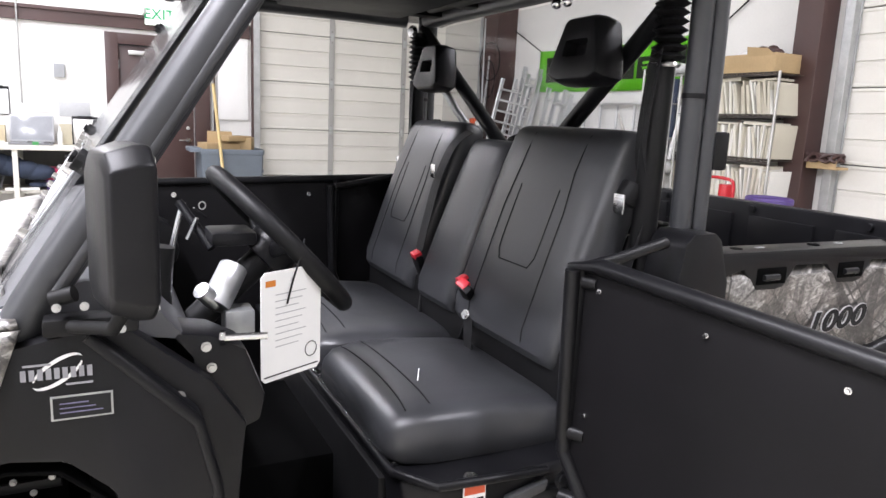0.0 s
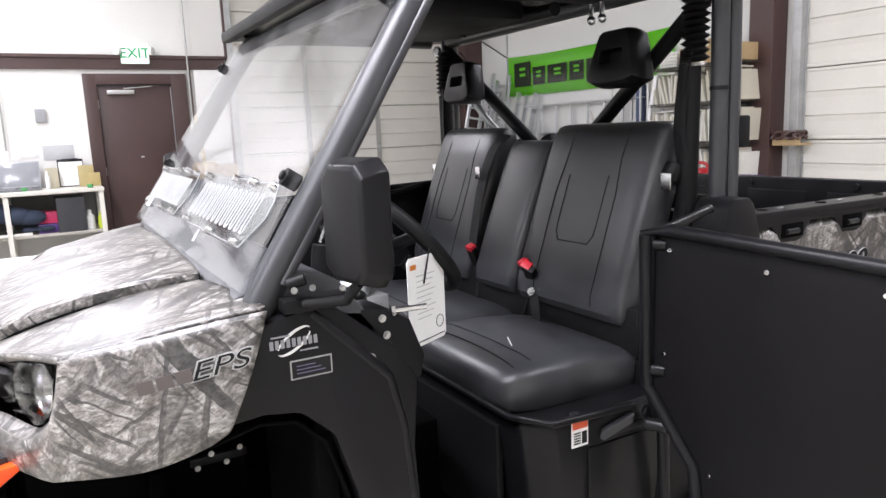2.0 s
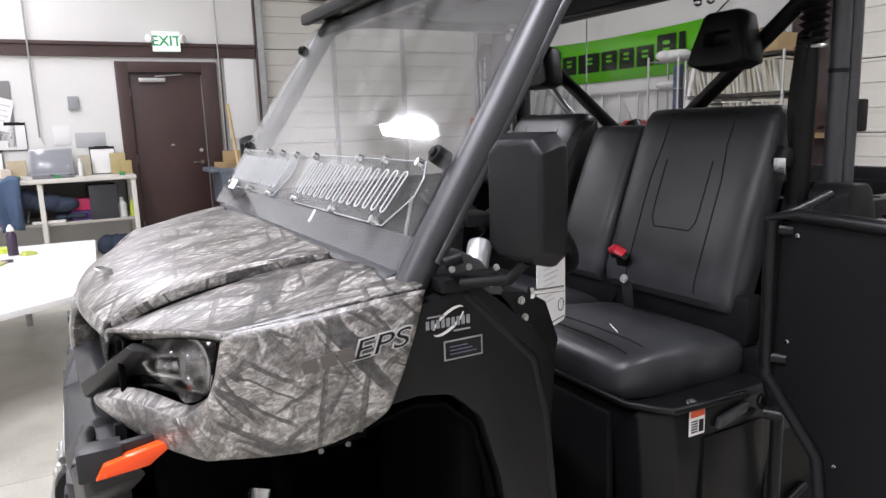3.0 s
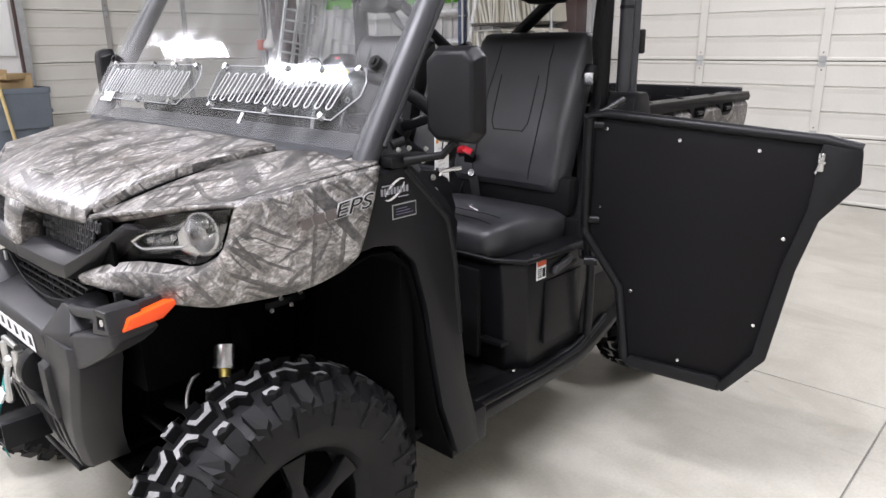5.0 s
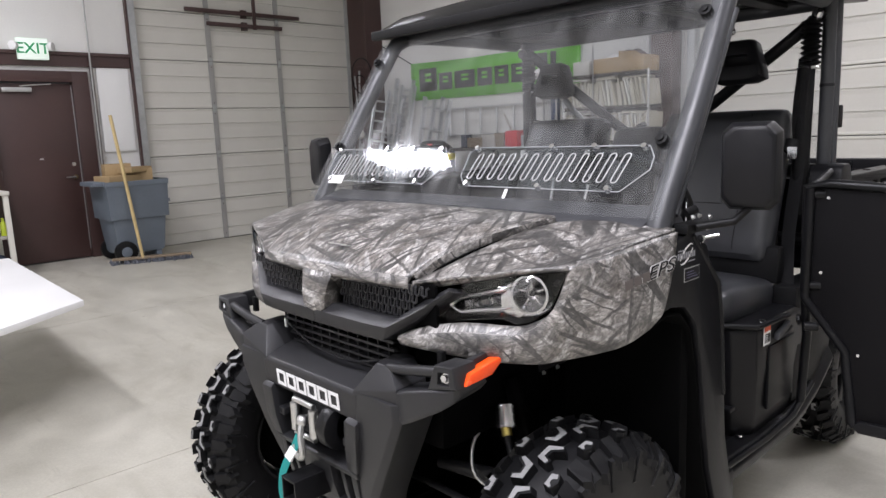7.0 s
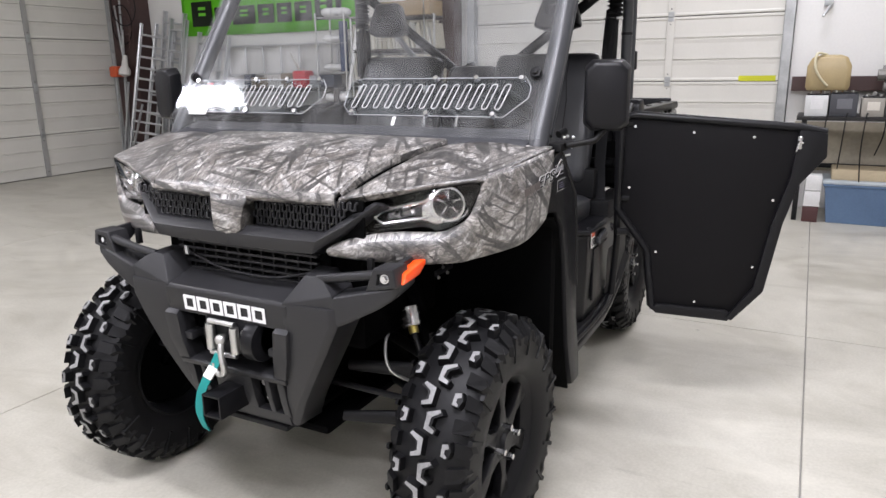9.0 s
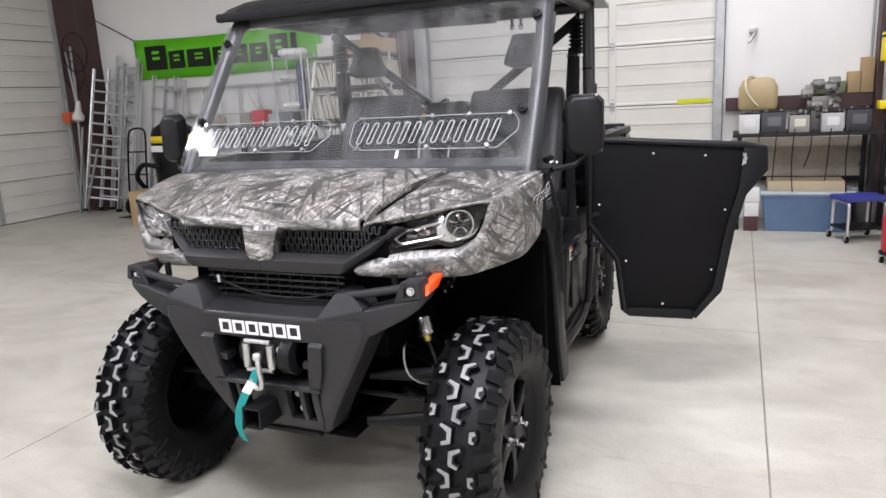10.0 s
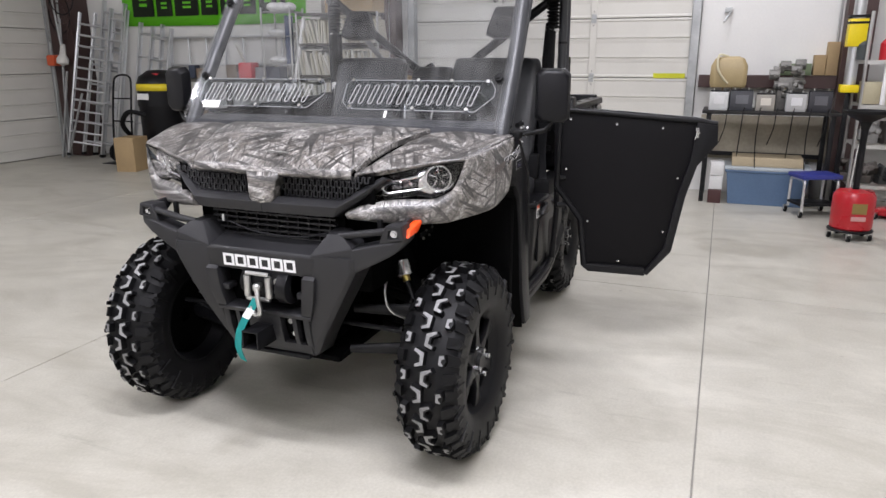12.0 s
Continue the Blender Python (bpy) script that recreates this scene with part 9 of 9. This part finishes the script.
casters(stl, [(-0.17, -0.22), (0.17, -0.22), (-0.17, 0.22), (0.17, 0.22)])
od = thing("oil_drainer", "red rolling oil drainer with a black funnel", "oil drainer", (3.83, -2.41, 0), 10)
od.scale = (0.86, 0.86, 1.0)
bm = fresh()
lathe(bm, [(0, 0.075), (0.155, 0.075), (0.172, 0.095), (0.175, 0.25), (0.172, 0.34), (0.15, 0.375), (0.05, 0.39), (0, 0.39)], pose(0, 0, 0), 36)
part("tank", bm, RED_PAINT, od, "glossy red steel tank")
bm = fresh()
rod(bm, (0, 0, 0.385), (0.0, 0, 0.86), 0.028, 14)
part("drain_pipe", bm, STEEL_BLACK, od)
bm = fresh()
rod(bm, (0.05, 0.03, 0.38), (0.04, 0.02, 0.72), 0.012, 8)
part("lift_rod", bm, CHROME, od, "bright rod")
bm = fresh()
lathe(bm, [(0.03, 0.84), (0.05, 0.90), (0.17, 0.955), (0.19, 0.965), (0.19, 0.985), (0.165, 0.97), (0.03, 0.90), (0, 0.90)], pose(0, 0, 0), 28)
part("funnel", bm, PLASTIC_DULL, od, "black funnel")
sub("tank_label", od, -0.177, -0.172, -0.055, 0.065, 0.22, 0.30, surface("gold_label", (0.22, 0.15, 0.04), 0.5), "dark gold label", 0.001)
sub("tank_label", od, -0.178, -0.172, -0.055, 0.065, 0.165, 0.20, surface("pale_red_label", (0.5, 0.25, 0.24), 0.5), "pale label strip", 0.001)
bm = fresh()
lathe(bm, [(0.0, 0.065), (0.185, 0.065), (0.19, 0.075), (0.17, 0.085)], pose(0, 0, 0), 28)
part("dolly_ring", bm, STEEL_BLACK, od)
casters(od, [(0.17 * math.cos(a), 0.17 * math.sin(a)) for a in (0.3, 1.55, 2.8, 4.06, 5.3)], 0.03)
lf = thing("roller_lift", "grey hydraulic cylinder with bright yellow clamps", "lift", (5.12, -2.445, 0))
bm = fresh()
rod(bm, (0, 0, 1.12), (0, 0, 1.9), 0.05, 20)
part("lift_tube", bm, ALU, lf, "grey tube")
for z0, z1 in ((1.06, 1.13), (1.46, 1.70)):
    sub("yellow_clamp", lf, -0.07, 0.07, -0.075, 0.075, z0, z1, surface("safety_yellow", (0.80, 0.62, 0.0), 0.4), "bright yellow clamp", 0.01)
for z in (1.655, 1.71):
    sub("black_band", lf, -0.074, 0.074, -0.079, 0.079, z, z + 0.02, INK, "", 0.002)
sub("lift_column", lf, -0.02, 0.02, -0.02, 0.02, 0, 1.06, STEEL_BLACK, "", 0.006)
rk = thing("parts_rack", "chrome wire rack loaded with engine parts and cartons", "shelf", (5.15, -3.10, 0))
for s in (-1, 1):
    for t in (-1, 1):
        bm = fresh()
        rod(bm, (s * 0.24, t * 0.58, 0), (s * 0.24, t * 0.58, 1.75), 0.014, 8)
        part("rack_post", bm, ZINC, rk)
RL = [0.24, 0.60, 0.95, 1.33]
for z in RL:
    bm = fresh()
    for k in range(10):
        x = -0.24 + 0.48 * k / 9
        rod(bm, (x, -0.58, z), (x, 0.58, z), 0.0035, 5)
    for x in (-0.24, 0.24):
        box(bm, x - 0.006, x + 0.006, -0.58, 0.58, z - 0.02, z + 0.015)
    tagged(part("wire_shelf", bm, ZINC, rk), kind="stuff")
rnd = random.Random(9)
for z, pal in ((0.256, "metal"), (0.616, "metal"), (0.966, "box"), (1.346, "bottle")):
    yy = -0.52
    while yy < 0.5:
        w = rnd.uniform(0.05, 0.12)
        h = rnd.uniform(0.12, 0.26)
        at = (5.09 + rnd.uniform(-0.05, 0.05), -3.10 + yy + w, z)
        if pal == "metal":
            c = rnd.choice([(0.06, 0.06, 0.06), (0.18, 0.18, 0.18), (0.30, 0.30, 0.29), (0.09, 0.08, 0.07)])
            bits = [(V(rnd.uniform(-0.07, 0.07), rnd.uniform(-w, w) * 0.7, rnd.uniform(0.04, h)), rnd.uniform(0, 90), rnd.uniform(0.025, 0.05)) for _ in range(5)]

            def heap(bm):
                box(bm, -0.08, 0.08, -w * 0.9, w * 0.9, 0, h * 0.5)
                for p, a, r in bits:
                    box(bm, -r, r, -r, r, -r, r, Matrix.Translation(p) @ pose(0, 0, 0, a, a * 0.7, 0))
                    rod(bm, p, p + V(-0.07, 0, 0.01), r * 0.7, 8)
            plain("engine_part", "oily grey engine part on the wire rack", "engine part", heap, surface("engine_part_colour", c, 0.45, 0.4, 0.3), at, rnd.uniform(-20, 20), 0.004, "parts on the rack")
        elif pal == "box":
            c = rnd.choice([(0.68, 0.68, 0.65), (0.62, 0.60, 0.52), (0.50, 0.45, 0.30), (0.66, 0.66, 0.64)])
            plain("carton", "pale carton on the wire rack", "box", lambda bm: box(bm, -0.12, 0.12, -w, w, 0, h * 1.2), surface("carton_colour", c, 0.6), at, rnd.uniform(-6, 6), 0.004, "cartons on the rack")
        else:
            c = rnd.choice([(0.50, 0.02, 0.03), (0.03, 0.06, 0.35), (0.06, 0.07, 0.07), (0.08, 0.10, 0.09), (0.5, 0.52, 0.5)])
            r = min(w, 0.06)
            def bottle(bm):
                lathe(bm, [(0, 0), (r, 0), (r, h * 0.62), (r * 0.4, h * 0.8), (r * 0.38, h), (0, h)], pose(0, 0, 0), 14)
                box(bm, -r * 0.9, r * 0.4, -0.012, 0.012, h, h + 0.035)
            plain("spray_bottle", "coloured spray bottle on the top rack shelf", "bottle", bottle, surface("spray_colour", c, 0.4), at, rnd.uniform(0, 360), 0, "bottles on the rack")
        yy += 2 * w + rnd.uniform(0.005, 0.03)
fj = thing("floor_jack", "red low floor jack on the concrete", "jack", (4.62, -3.0, 0), 60)
bm = fresh()
prism(bm, [(-0.30, 0.05), (0.30, 0.03), (0.30, 0.08), (0.05, 0.13), (-0.22, 0.15), (-0.30, 0.11)], "xz", -0.09, 0.09)
part("jack_frame", bm, RED_PAINT, fj, "", 0.008)
bm = fresh()
rod(bm, (-0.22, 0, 0.13), (-0.75, 0, 0.62), 0.016, 10)
part("jack_handle", bm, RED_PAINT, fj)
casters(fj, [(-0.24, -0.11), (-0.24, 0.11), (0.26, -0.11), (0.26, 0.11)], 0.03)
plain("waste_bucket", "dull grey bucket beside the column", "bucket", lambda bm: lathe(bm, [(0, 0), (0.11, 0), (0.135, 0.30), (0.13, 0.30), (0.11, 0.02), (0, 0.02)], pose(0, 0, 0), 20), surface("bucket_grey", (0.16, 0.155, 0.14), 0.6), (5.25, -2.72 + 0.35, 0.0), 0, 0)
plain("white_post", "white upright tube standing on the rack shelf", "tube", lambda bm: rod(bm, (0, 0, 0), (0, 0, 0.34), 0.020, 12), PAPER, (4.925, -2.69, 0.966), 0, 0)
